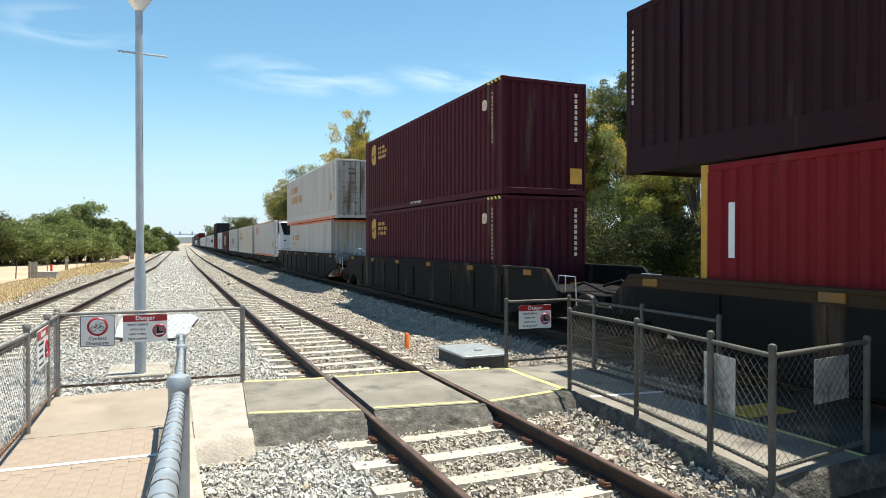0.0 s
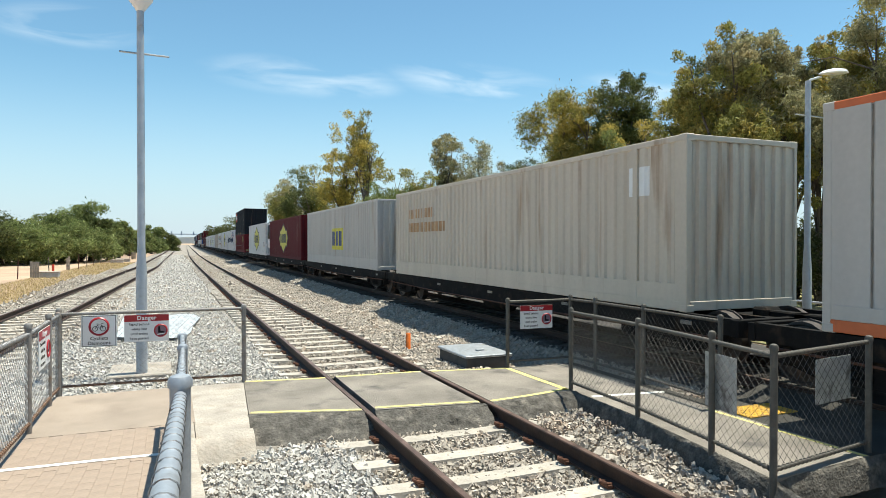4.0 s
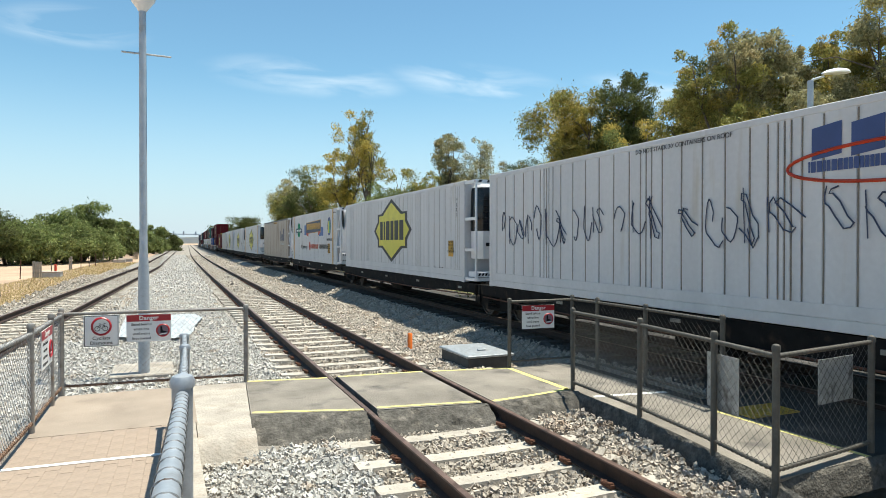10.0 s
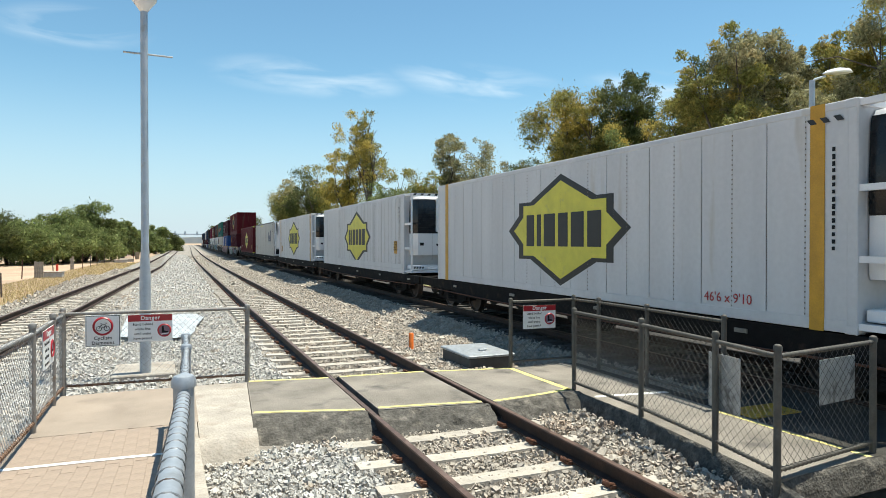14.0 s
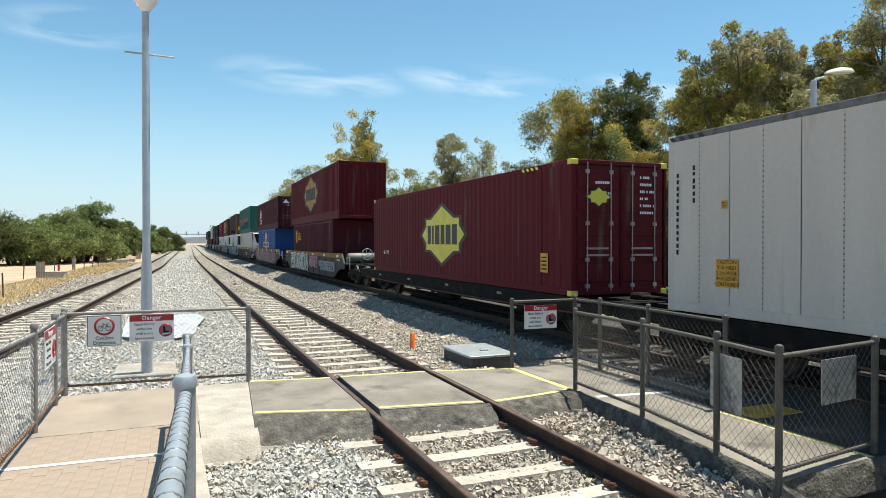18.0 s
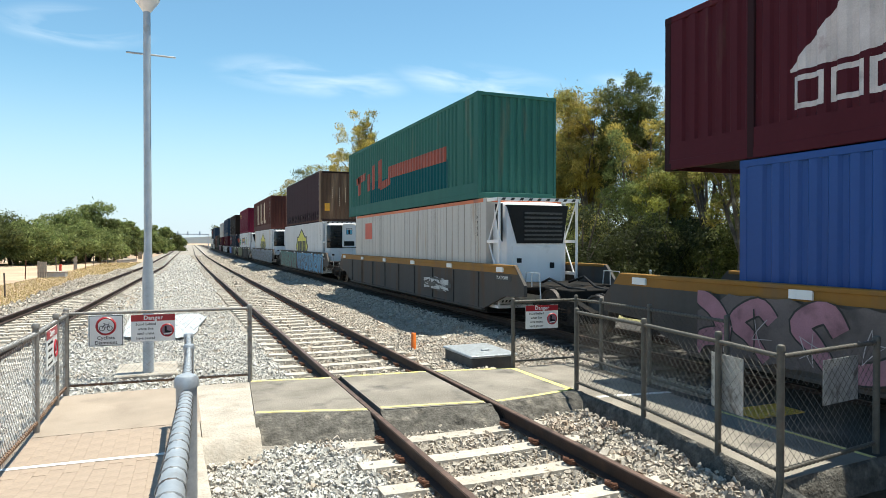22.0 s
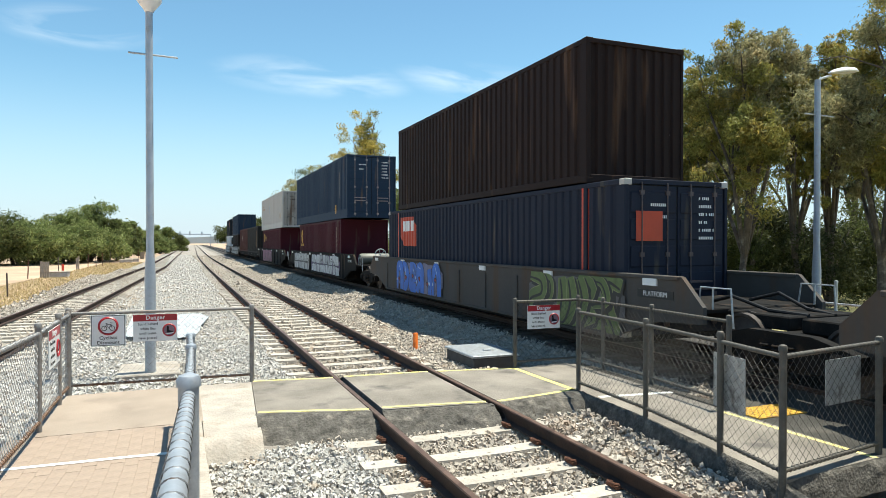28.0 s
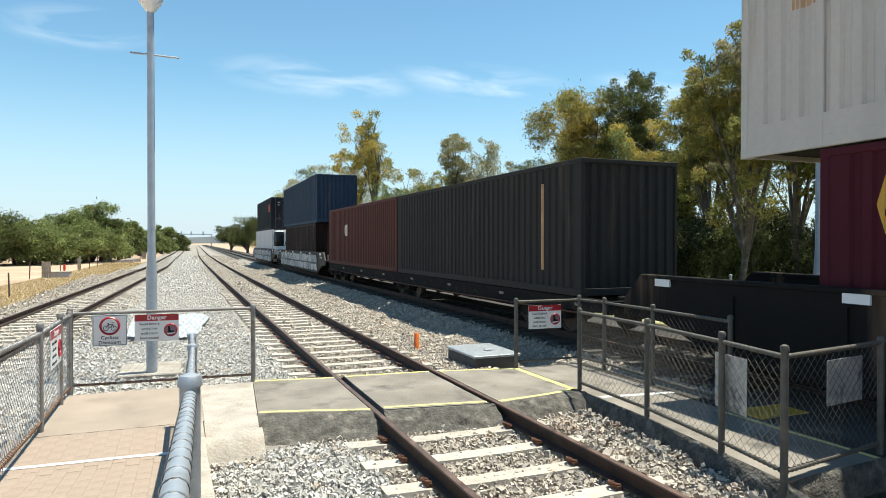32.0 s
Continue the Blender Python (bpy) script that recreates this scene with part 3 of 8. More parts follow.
apron("crossing_rim", [(3.66, 9.26), (4.93, 9.04), (5.9, 9.03)], (0.1, 0.3), -0.002, -0.42, "crumbled asphalt rim of the crossing")


def stripe(name, pts, width, material, label, z=0.004):
    b = Build()
    fine = []
    for (xa, ya), (xb, yb) in zip(pts, pts[1:]):
        k = max(1, int(math.hypot(xb - xa, yb - ya) / 0.12))
        fine += [(xa + (xb - xa) * i / k + 0.03 * noise.noise((xa + i * 0.13, ya, 2)), ya + (yb - ya) * i / k + 0.03 * noise.noise((xa + i * 0.13, ya, 6))) for i in range(k)]
    fine.append(pts[-1])
    for (xa, ya), (xb, yb) in zip(fine, fine[1:]):
        d = Vector((xb - xa, yb - ya)).normalized() * width / 2
        nx, ny = -d.y, d.x
        zz = z if callable(z) else (lambda x, y: z)
        q = [(xa + nx, ya + ny), (xb + nx, yb + ny), (xb - nx, yb - ny), (xa - nx, ya - ny)]
        b.add([(x, y, zz(x, y)) for x, y in q], [(0, 1, 2, 3)])
    return solid(name, b, material, label, "road marking", kind="structure")


stripe("yellow_line", [(0.84, 7.78), (2.07, 7.42)], 0.07, YELLOW, "worn yellow edge line on asphalt")
stripe("yellow_line", [(2.24, 7.41), (3.5, 7.22)], 0.07, YELLOW, "worn yellow edge line on asphalt", 0.009)
stripe("yellow_line", [(3.67, 7.2), (4.92, 7.42)], 0.07, YELLOW, "worn yellow edge line on asphalt")
stripe("yellow_line", [(0.96, 9.55), (2.07, 9.38)], 0.07, YELLOW, "worn yellow edge line on asphalt")
stripe("yellow_line", [(2.24, 9.36), (3.5, 9.24)], 0.07, YELLOW, "worn yellow edge line on asphalt", 0.009)
stripe("yellow_line", [(3.67, 9.22), (4.9, 9.0)], 0.07, YELLOW, "worn yellow edge line on asphalt")
stripe("yellow_line", [(4.86, 9.04), (4.88, 7.36)], 0.09, YELLOW, "worn yellow stop line across the path")
stripe("yellow_line", [(5.84, 5.85), (5.9, 4.0)], 0.06, YELLOW, "worn yellow edge line on asphalt")
stripe("white_line", [(4.96, 6.91), (6.0, 6.77)], 0.09, WHITE_LINE, "white stand-behind line on asphalt")
b = Build()
b.box(5.98, 6.72, 5.36, 5.78, 0.0, 0.012)
for i in range(12):
    for j in range(7):
        x, y = 6.01 + i * 0.0625, 5.39 + j * 0.06
        b.box(x - 0.012, x + 0.012, y - 0.012, y + 0.012, 0.012, 0.017)
solid("tactile_paving", b, surf("worn_yellow_pad", (0.5, 0.29, 0.035), 0.85, 0, 6, 0.2, (0.28, 0.17, 0.07), 0.5, 0.2), "yellow tactile warning pad of raised studs", "tactile paving", kind="structure")


# ================= the paved approach with its ramp =================
def ramp(x, y):
    return 0.105 * max(6.3 - y, 0.0)


slab("approach_slab", [(-1.5, 9.55), (-1.5, 7.62), (0.24, 7.62), (0.24, 9.55)], 0.0, surf("dusty_asphalt", (0.3, 0.24, 0.19), 0.95, 0, 1.4, 0.16, (0.26, 0.205, 0.162), 0.5, 0.5, 70), "dusty tan asphalt apron before the crossing", category="pavement")
slab("approach_edge", [(0.23, 9.55), (0.23, 7.0), (0.77, 7.15), (0.81, 7.7), (0.94, 9.55)], -0.004, CONCRETE, "pale sandy concrete strip beside the crossing", category="pavement")
b = Build()
vs = []
for i in range(13):
    x = 0.2 + 0.05 * i
    for r in range(6):
        f = r / 5
        vs.append((x + 0.02 * noise.noise((x * 9, r, 1)), 7.0 + 0.28 * (x - 0.23) - 0.42 * f + 0.06 * noise.noise((x * 8, r * 0.7, 0)) * f, -0.004 - 0.22 * f * f + 0.025 * noise.noise((x * 12, f * 9, 2)) * (1 if r else 0)))
b.add(vs, [(i * 6 + r, i * 6 + r + 1, i * 6 + r + 7, i * 6 + r + 6) for i in range(12) for r in range(5)])
solid("approach_spill", b, CONCRETE, "ragged sandy concrete edge that falls into the gravel", "pavement", kind="structure", smooth=True)
b = Build()
edge = [(-1.75, 7.62, -0.005), (0.06, 7.62, -0.005), (0.06, 6.3, -0.005), (0.06, -3.0, 9.3 * 0.105 - 0.005), (-1.75, -3.0, 9.3 * 0.105 - 0.005), (-1.75, 6.3, -0.005)]
b.add(edge + [(x, y, -0.45) for x, y, z in edge], [(0, 1, 2, 5), (5, 2, 3, 4)] + [(i, (i + 1) % 6, (i + 1) % 6 + 6, i + 6) for i in range(6)])
paving = solid("pavement", b, PAVER, "tan brick paving that ramps up from the crossing", "pavement", kind="structure")
b = Build()
for y0, y1 in ((7.6, 6.3), (6.3, -3.0)):
    z0, z1 = ramp(0, y0), ramp(0, y1)
    b.add([(0.06, y0, z0 + 0.015), (0.22, y0, z0 + 0.015), (0.22, y1, z1 + 0.015), (0.06, y1, z1 + 0.015), (0.06, y0, -0.4), (0.22, y0, -0.4), (0.22, y1, -0.4), (0.06, y1, -0.4)],
          [(0, 1, 2, 3), (1, 5, 6, 2), (0, 3, 7, 4), (0, 4, 5, 1), (3, 2, 6, 7)])
solid("kerb", b, CONCRETE, "pale concrete kerb along the ramp", "kerb", kind="structure")
BRICK = Build()
BRICK.add([(x, y, 0.004) for y in (-0.1143, 0.1143) for x in (-0.0563, 0.0563)] + [(x, y, 0.009) for y in (-0.1136, 0.1136) for x in (-0.0556, 0.0556)],
          [(4, 5, 7, 6), (0, 1, 5, 4), (2, 6, 7, 3), (0, 4, 6, 2), (1, 3, 7, 5)])
BRICK_MESH = BRICK.mesh("brick", surf("tan_brick_paver", (0.305, 0.232, 0.178), 0.92, 0, 1.5, 0.16, (0.265, 0.203, 0.157), 0.5, 0.35, 55, obj=0.02))
brick_rng = random.Random(12)
for col in range(13):
    for row in range(22):
        x, y = -1.42 + 0.113 * col, 7.5 - 0.229 * (row + 0.5 * (col % 2))
        k = part("brick", BRICK_MESH, None, paving)
        crease = abs(y - 6.3) < 0.12
        k.matrix_world = pose(x, y, (0.105 * (6.42 - y) ** 2 / 0.48 if crease else ramp(x, y)) - 0.0095 + brick_rng.uniform(0, 0.0006), -math.degrees(math.atan(0.105)) * ((6.42 - y) / 0.24 if crease else y < 6.3), 0, brick_rng.uniform(-0.25, 0.25))
stripe("white_line", [(-1.48, 6.63), (0.05, 6.55)], 0.07, WHITE_LINE, "white stand-behind line on the paving", 0.004)


# ================= wire fences =================
def chain_link(b, p, q, z0, z1, pitch=0.074, r=0.0017, lift=lambda x, y: 0.0):
    """Diamond wire between two uprights."""
    p, q = Vector(p), Vector(q)
    length, high = (q - p).length, z1 - z0
    d = (q - p) / length
    up = Vector((0, 0, 1))
    side = Vector((-d.y, d.x, 0))

    def at(u, z):
        pt = p + d * u
        return Vector((pt.x, pt.y, z + lift(pt.x, pt.y)))

    k = int((length + high) / pitch)
    for i in range(1, k):
        s = i * pitch
        for flip in (0, 1):
            ua, za = min(s, length), z0 + max(s - length, 0)
            ub, zb = max(s - high, 0), z0 + min(s, high)
            if flip:
                ua, ub = length - ua, length - ub
            a, c = at(ua, za), at(ub, zb)
            w = (c - a).normalized()
            o = w.cross(side).normalized() * r
            s2 = side * r * 1.2
            b.add([a + o, a - 0.5 * o + s2, a - 0.5 * o - s2, c + o, c - 0.5 * o + s2, c - 0.5 * o - s2], [(0, 1, 4, 3), (1, 2, 5, 4), (2, 0, 3, 5)])


WIRE = surf("fence_wire", (0.3, 0.3, 0.3), 0.5, 0.6, 30, 0.3, (0.14, 0.1, 0.08), 0.5)
WIRE_DARK = surf("dark_fence_wire", (0.1, 0.094, 0.088), 0.6, 0.3, 30, 0.3, spec=0.2)
PIPE = surf("galvanised_pipe", (0.36, 0.38, 0.41), 0.5, 0.5, 9, 0.12, (0.25, 0.24, 0.23), 0.35, 0.06)
PIPE_WORN = surf("weathered_pipe", (0.24, 0.225, 0.21), 0.6, 0.4, 9, 0.2, (0.2, 0.14, 0.1), 0.5, 0.06)
PIPE_DARK = surf("dull_pipe", (0.1, 0.09, 0.076), 0.65, 0.15, 9, 0.2, (0.12, 0.09, 0.07), 0.4, 0.06)
# wire next to the train, its shade painted in as a near-black colour
WIRE_SHADE = surf("shaded_fence_wire", (0.045, 0.043, 0.04), 0.7, 0.2, 30, 0.3, spec=0.15)
RUSTY_WIRE = surf("rusty_bottom_rail", (0.2, 0.12, 0.08), 0.8, 0.2, 25, 0.4, (0.35, 0.3, 0.26), 0.5)


def fence(label, posts, bays, pipe, wire, height=1.05, rail_r=0.026, post_r=0.036, lift=lambda x, y: 0.0, wires=True, low=0.1, knots=True, ties=0.062, pitch=0.074):
    f = thing("wire_fence", label, "fence")
    for i, (x, y, h) in enumerate(posts):
        b = Build()
        z = lift(x, y)
        b.lathe([(post_r, z - 0.25), (post_r, z + h - 0.03)], lambda u, v, w: (x + u, y + v, w), 14)
        p = part("post", b, pipe, f, smooth=True)
        b = Build()
        b.lathe([(post_r * 1.18, z + h - 0.035), (post_r * 1.18, z + h - 0.005), (post_r * 0.95, z + h + 0.012), (post_r * 0.4, z + h + 0.02)], lambda u, v, w: (x + u, y + v, w), 14)
        part("cap", b, pipe, p, smooth=True)
    for i, j in bays:
        (xa, ya, ha), (xb, yb, hb) = posts[i], posts[j]
        za, zb = lift(xa, ya), lift(xb, yb)
        b = Build()
        b.tube([(xa, ya, za + height), (xb, yb, zb + height)], rail_r, 10)
        part("top_rail", b, pipe, f, smooth=True)
        b = Build()
        b.tube([(xa, ya, za + low), (xb, yb, zb + low)], 0.016, 8)
        L = math.hypot(xb - xa, yb - ya)
        if knots:
            for k in range(int(L / 0.062)):
                t = (k + 0.5) * 0.062 / L
                b.ring((xa + (xb - xa) * t, ya + (yb - ya) * t, za + (zb - za) * t + low), (xb - xa, yb - ya, 0.3), 0.021, 0.005, 7, 4)
        part("bottom_rail", b, RUSTY_WIRE if wire is WIRE else pipe, f)
        if wires:
            b = Build()
            chain_link(b, (xa, ya, 0), (xb, yb, 0), low, height, pitch, lift=lift)
            for k in range(int(L / ties)):
                t = (k + 0.5) * ties / L
                b.ring((xa + (xb - xa) * t, ya + (yb - ya) * t, za + (zb - za) * t + height), (xb - xa, yb - ya, 0.2 * L), rail_r + 0.0015, 0.0022, 14, 4)
            tagged(part("wire_mesh", b, wire, f), kind="stuff")
    return f


fence("galvanised chain-link fence across the end of the path", [(0.95, 9.56, 1.08), (-1.34, 9.67, 1.1)], [(0, 1)], PIPE_WORN, WIRE, 1.04, 0.022, 0.032)
fence("galvanised chain-link fence along the paved approach", [(-1.36, 9.04, 1.1), (-1.36, 7.82, 1.12), (-1.36, 5.4, 1.12), (-1.36, 2.6, 1.12), (-1.34, 9.6, 1.06)], [(0, 1), (1, 2), (2, 3), (0, 4)], PIPE_WORN, WIRE, 1.02, 0.023, 0.032, lift=ramp)
fence("thick galvanised pipe rail with chain-link wire beside the ramp", [(0.035, 3.0, 1.04), (0.1, 6.55, 1.0), (0.11, 7.5, 0.98), (-0.03, 0.8, 0.95)], [(0, 1), (1, 2), (3, 0)], PIPE, WIRE, 0.965, 0.027, 0.043, lift=ramp, ties=0.105)
fence("dull steel chain-link fence along the footpath", [(4.95, 7.37, 1.08), (4.88, 5.93, 1.1), (4.71, 4.67, 1.12), (4.56, 3.86, 1.12), (6.05, 4.08, 1.08)], [(0, 1), (1, 2), (2, 3), (3, 4)], PIPE_DARK, WIRE_DARK, 1.04, 0.021, 0.03, pitch=0.094)
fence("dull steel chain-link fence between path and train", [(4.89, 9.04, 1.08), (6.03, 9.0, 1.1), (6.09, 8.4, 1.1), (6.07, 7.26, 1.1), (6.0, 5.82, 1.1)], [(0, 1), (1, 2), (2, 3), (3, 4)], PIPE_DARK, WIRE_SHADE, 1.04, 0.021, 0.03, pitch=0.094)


# ================= the freight train =================
SPEED = 14.72
FACE = 7.45
WIDE = 2.44
RIDERS = []  # things that ride: (object, start along the line, height, side offset)


def ride(ob, s, z, x=0.0):
    RIDERS.append((ob, s, z, x))
    return ob


def wave(y, L, pitch=0.278, depth=0.038, lip=0.17):
    """How deep the corrugated wall lies at y."""
    if y < lip or y > L - lip:
        return 0.012
    n = max(1, round((L - 2 * lip) / pitch))
    u = ((y - lip) * n / (L - 2 * lip)) % 1.0
    if u < 0.14:
        return 0.008 + depth * u / 0.14
    if u < 0.44:
        return 0.008 + depth
    if u < 0.58:
        return 0.008 + depth * (0.58 - u) / 0.14
    return 0.008


def wave_nodes(L, pitch=0.278, lip=0.17):
    n = max(1, round((L - 2 * lip) / pitch))
    w = (L - 2 * lip) / n
    return [0.0, lip - 0.001] + [lip + (i + q) * w for i in range(n) for q in (0.0, 0.14, 0.44, 0.58)] + [L - lip, L - lip + 0.001, L]


PANELS = {}


def seams(L, style):
    """Where the upright joints of a sheeted wall lie: wide sheets with bunches of narrow ones between."""
    if style != "ribbed":
        n = max(2, round(L / {"flat": 0.6, "curtain": 1.2}[style]))
        return [L * i / n for i in range(1, n)]
    steps = [0.26, 0.14, 0.14, 0.3] + [0.44] * 5 + [0.3, 0.16, 0.1, 0.1, 0.16, 0.3] + [0.44] * 4
    ys, y, k = [], 0.0, 0
    while True:
        y += steps[k % len(steps)]
        k += 1
        if y > L - 0.12:
            return ys
        ys.append(y)


def corrugated(L, z0, z1, material, style):
    """A long side wall, facing -x, from y = 0 to L. Shared between boxes of one size and paint."""
    key = (round(L, 3), round(z1 - z0, 3), round(z0, 3), material.name, style)
    if key in PANELS:
        return PANELS[key]
    b = Build()
    if style in ("corr", "shallow"):
        ys = wave_nodes(L)
        vs = [(wave(y, L, depth=0.038 if style == "corr" else 0.01), y, z) for y in ys for z in (z0, z1)]
        b.add(vs, [(2 * i, 2 * i + 1, 2 * i + 3, 2 * i + 2) for i in range(len(ys) - 1)])
        for z in (z0, z1):
            b.add([(0.06, 0, z), (0.06, L, z), (0.06, L, z + 0.01), (0.06, 0, z + 0.01)], [(0, 1, 2, 3)])
    else:
        # flat sheets with narrow upright grooves or seams
        g = {"ribbed": 0.022, "flat": 0.01, "curtain": 0.012}[style]
        dep = {"ribbed": 0.02, "flat": 0.006, "curtain": 0.012}[style]
        ys = [0.0]
        for y in seams(L, style):
            ys += [y - g, y - g * 0.6, y + g * 0.6, y + g]
        ys.append(L)
        vs = []
        for k, y in enumerate(ys):
            inn = (k % 4 in (2, 3)) and 0 < k < len(ys) - 1
            vs += [(0.006 + (dep if inn else 0), y, z0), (0.006 + (dep if inn else 0), y, z1)]
        b.add(vs, [(2 * i, 2 * i + 1, 2 * i + 3, 2 * i + 2) for i in range(len(ys) - 1)])
    me = b.mesh("side_wall", material)
    PANELS[key] = me
    return me


CAST = Build()
CAST.box(0, 0.17, 0, 0.165, 0, 0.118, 0.012)
CASTINGS = {}


def casting(material):
    if material.name not in CASTINGS:
        CASTINGS[material.name] = CAST.mesh("corner_casting", material)
    return CASTINGS[material.name]


def end_wall(parent, L, H, material, y, out, style="corr"):
    """The end wall at y, facing out (-1 is towards the front of the train)."""
    b = Build()
    if style == "corr":
        W = WIDE
        xs = wave_nodes(W, 0.25, 0.15)
        vs = [(x, y - out * (wave(x, W, 0.25, 0.045, 0.15) + 0.02), z) for x in xs for z in (0.15, H - 0.09)]
        b.add(vs, [(2 * i, 2 * i + 1, 2 * i + 3, 2 * i + 2) for i in range(len(xs) - 1)])
    else:
        b.box(0.1, WIDE - 0.1, min(y - out * 0.02, y - out * 0.05), max(y - out * 0.02, y - out * 0.05), 0.12, H - 0.08)
    return part("end_wall", b, material, parent)


def doors(parent, L, H, material, bars=None, y=0.0):
    """Two steel doors with their locking bars at the front end."""
    bars = bars or (surf("worn_locking_bar", (0.3, 0.25, 0.24), 0.5, 0.3, 8, 0.2, (0.2, 0.12, 0.09), 0.4) if material in (CRIMSON, STEELBLUE) else surf("grimy_locking_bar", (0.1, 0.075, 0.075), 0.55, 0.3, 8, 0.2, (0.06, 0.04, 0.035), 0.4))
    for k, (xa, xb) in enumerate(((0.1, 1.205), (1.235, 2.34))):
        b = Build()
        b.box(xa, xb, y + 0.02, y + 0.07, 0.16, H - 0.12, 0.008)
        pale = max(material.node_tree.nodes["Mix"].inputs[6].default_value[:3]) > 0.3
        d = part("door", b, surf("grimy_door_paint", (0.36, 0.33, 0.29), 0.6, 0, 2.0, 0.2, (0.13, 0.08, 0.05), 0.6, 0.05, 25, streak=True) if pale else material, parent)
        for z in [0.16 + (H - 0.28) * f for f in (0.12, 0.31, 0.5, 0.69, 0.88)]:
            b = Build()
            b.prism([(y + 0.021, z - 0.2), (y + 0.0022, z - 0.17), (y + 0.0022, z + 0.188), (y + 0.021, z + 0.196)], lambda u, v, w: (w, u, v), xa + 0.05, xb - 0.05)
            part("door_pressing", b, d.data.materials[0], d)
        b = Build()
        b.box(xa - 0.014, xb + 0.014, y + 0.045, y + 0.065, 0.145, H - 0.105)
        part("door_seal", b, GRILLE, d, "black rubber door seal")
        for x in (xa + 0.28, xb - 0.24):
            b = Build()
            b.tube([(x, y - 0.012, 0.1), (x, y - 0.012, H - 0.06)], 0.013, 8)
            for z in (0.2, 0.75, 1.5, H - 0.25):
                b.box(x - 0.045, x + 0.045, y - 0.03, y + 0.02, z - 0.04, z + 0.04)
            part("locking_bar", b, STEEL_DARK if pale else bars, d, "steel locking bar")
        b = Build()
        b.box(xa + 0.25, xb - 0.3, y - 0.03, y - 0.012, 0.82, 0.86)
        b.box(xa + 0.25, xb - 0.3, y - 0.03, y - 0.012, 0.96, 1.0)
        part("door_handle", b, STEEL_DARK if pale else bars, d, "steel door handle")
        ink = GRILLE if pale else SIGN_WHITE
        door_rng = random.Random(int(L * 10) + k)
        for i in range(6 if k else 2):
            b = Build()
            z = H - 0.36 - 0.15 * i if k else H - 0.5 - 0.22 * i
            x = xb - 0.62
            for q in range(door_rng.randint(4, 8)):
                b.box(x, x + 0.03, y - 0.0015, y + 0.0018, z, z + 0.055)
                x += 0.045 if door_rng.random() < 0.8 else 0.08
            tagged(part("serial_mark", b, ink, d), kind="stuff")


def shape(parent, L, style, material, ys, top, low, name="marking", lift=0.004, label="", x0=0.0):
    """Paint on a side wall that follows its corrugation: between low(y) and top(y) for y from ys[0] to ys[1]."""
    a, c = ys
    nodes = [a, c] + ([y + 0.1 for y in wave_nodes(L - 0.2) if a < y + 0.1 < c] if style == "corr" else [])
    k = max(2, int((c - a) / 0.12))
    nodes = sorted(set(nodes + [a + (c - a) * i / k for i in range(k + 1)]))
    xx = (lambda y: wave(y - 0.1, L - 0.2)) if style == "corr" else (lambda y: 0.006)
    b = Build()
    vs = []
    for y in nodes:
        vs += [(xx(y) - lift + x0, y, low(y)), (xx(y) - lift + x0, y, top(y))]
    b.add(vs, [(2 * i, 2 * i + 1, 2 * i + 3, 2 * i + 2) for i in range(len(nodes) - 1)])
    return part(name, b, material, parent, label)


def bar(parent, L, style, material, y0, y1, z0, z1, lift=0.004, name="marking", lean=0.0):
    return shape(parent, L, style, material, (y0, y1), lambda y: z1 + lean * (y - y0), lambda y: z0 + lean * (y - y0), name, lift)


def star(parent, L, style, yc, zc, w, h, out=0.0, yellow=LOGO_YELLOW):
    """A yellow eight-pointed emblem with a black border and dark blocks where its word stands."""
    def outline(k):
        ww, hh = w * k, h * k

        def top(y):
            d = abs(y - yc) / ww
            if d < 0.55:
                return hh * (1 - 0.82 * d)
            if d < 0.78:
                return hh * 0.55
            return max(0.0, hh * 0.3 * (1 - (d - 0.78) / 0.22))
        return top
    for k, m, lf, nm in ((1.0, BLACK, 0.004, "emblem_border"), (0.88, yellow, 0.008, "emblem")):
        f = outline(k)
        for a, c in ((-1.0, -0.78), (-0.78, -0.55), (-0.55, 0.0), (0.0, 0.55), (0.55, 0.78), (0.78, 1.0)):
            e = 1e-4
            shape(parent, L, style, m, (yc + (a + e) * w * k, yc + (c - e) * w * k), lambda y, f=f: zc + f(y), lambda y, f=f: zc - f(y), nm, lf + out)
    y = yc + w * 0.62
    for k in (0.15, 0.08, 0.2, 0.16, 0.2, 0.2):
        bar(parent, L, style, BLACK, y - k * w, y, zc - h * 0.3, zc + h * 0.3, 0.012 + out, "emblem_block")
        y -= w * (k + 0.05)


def disc(parent, L, style, material, yc, zc, r, lift=0.004, name="emblem"):
    return shape(parent, L, style, material, (yc - r, yc + r), lambda y: zc + math.sqrt(max(r * r - (y - yc) ** 2, 0)), lambda y: zc - math.sqrt(max(r * r - (y - yc) ** 2, 0)), name, lift)


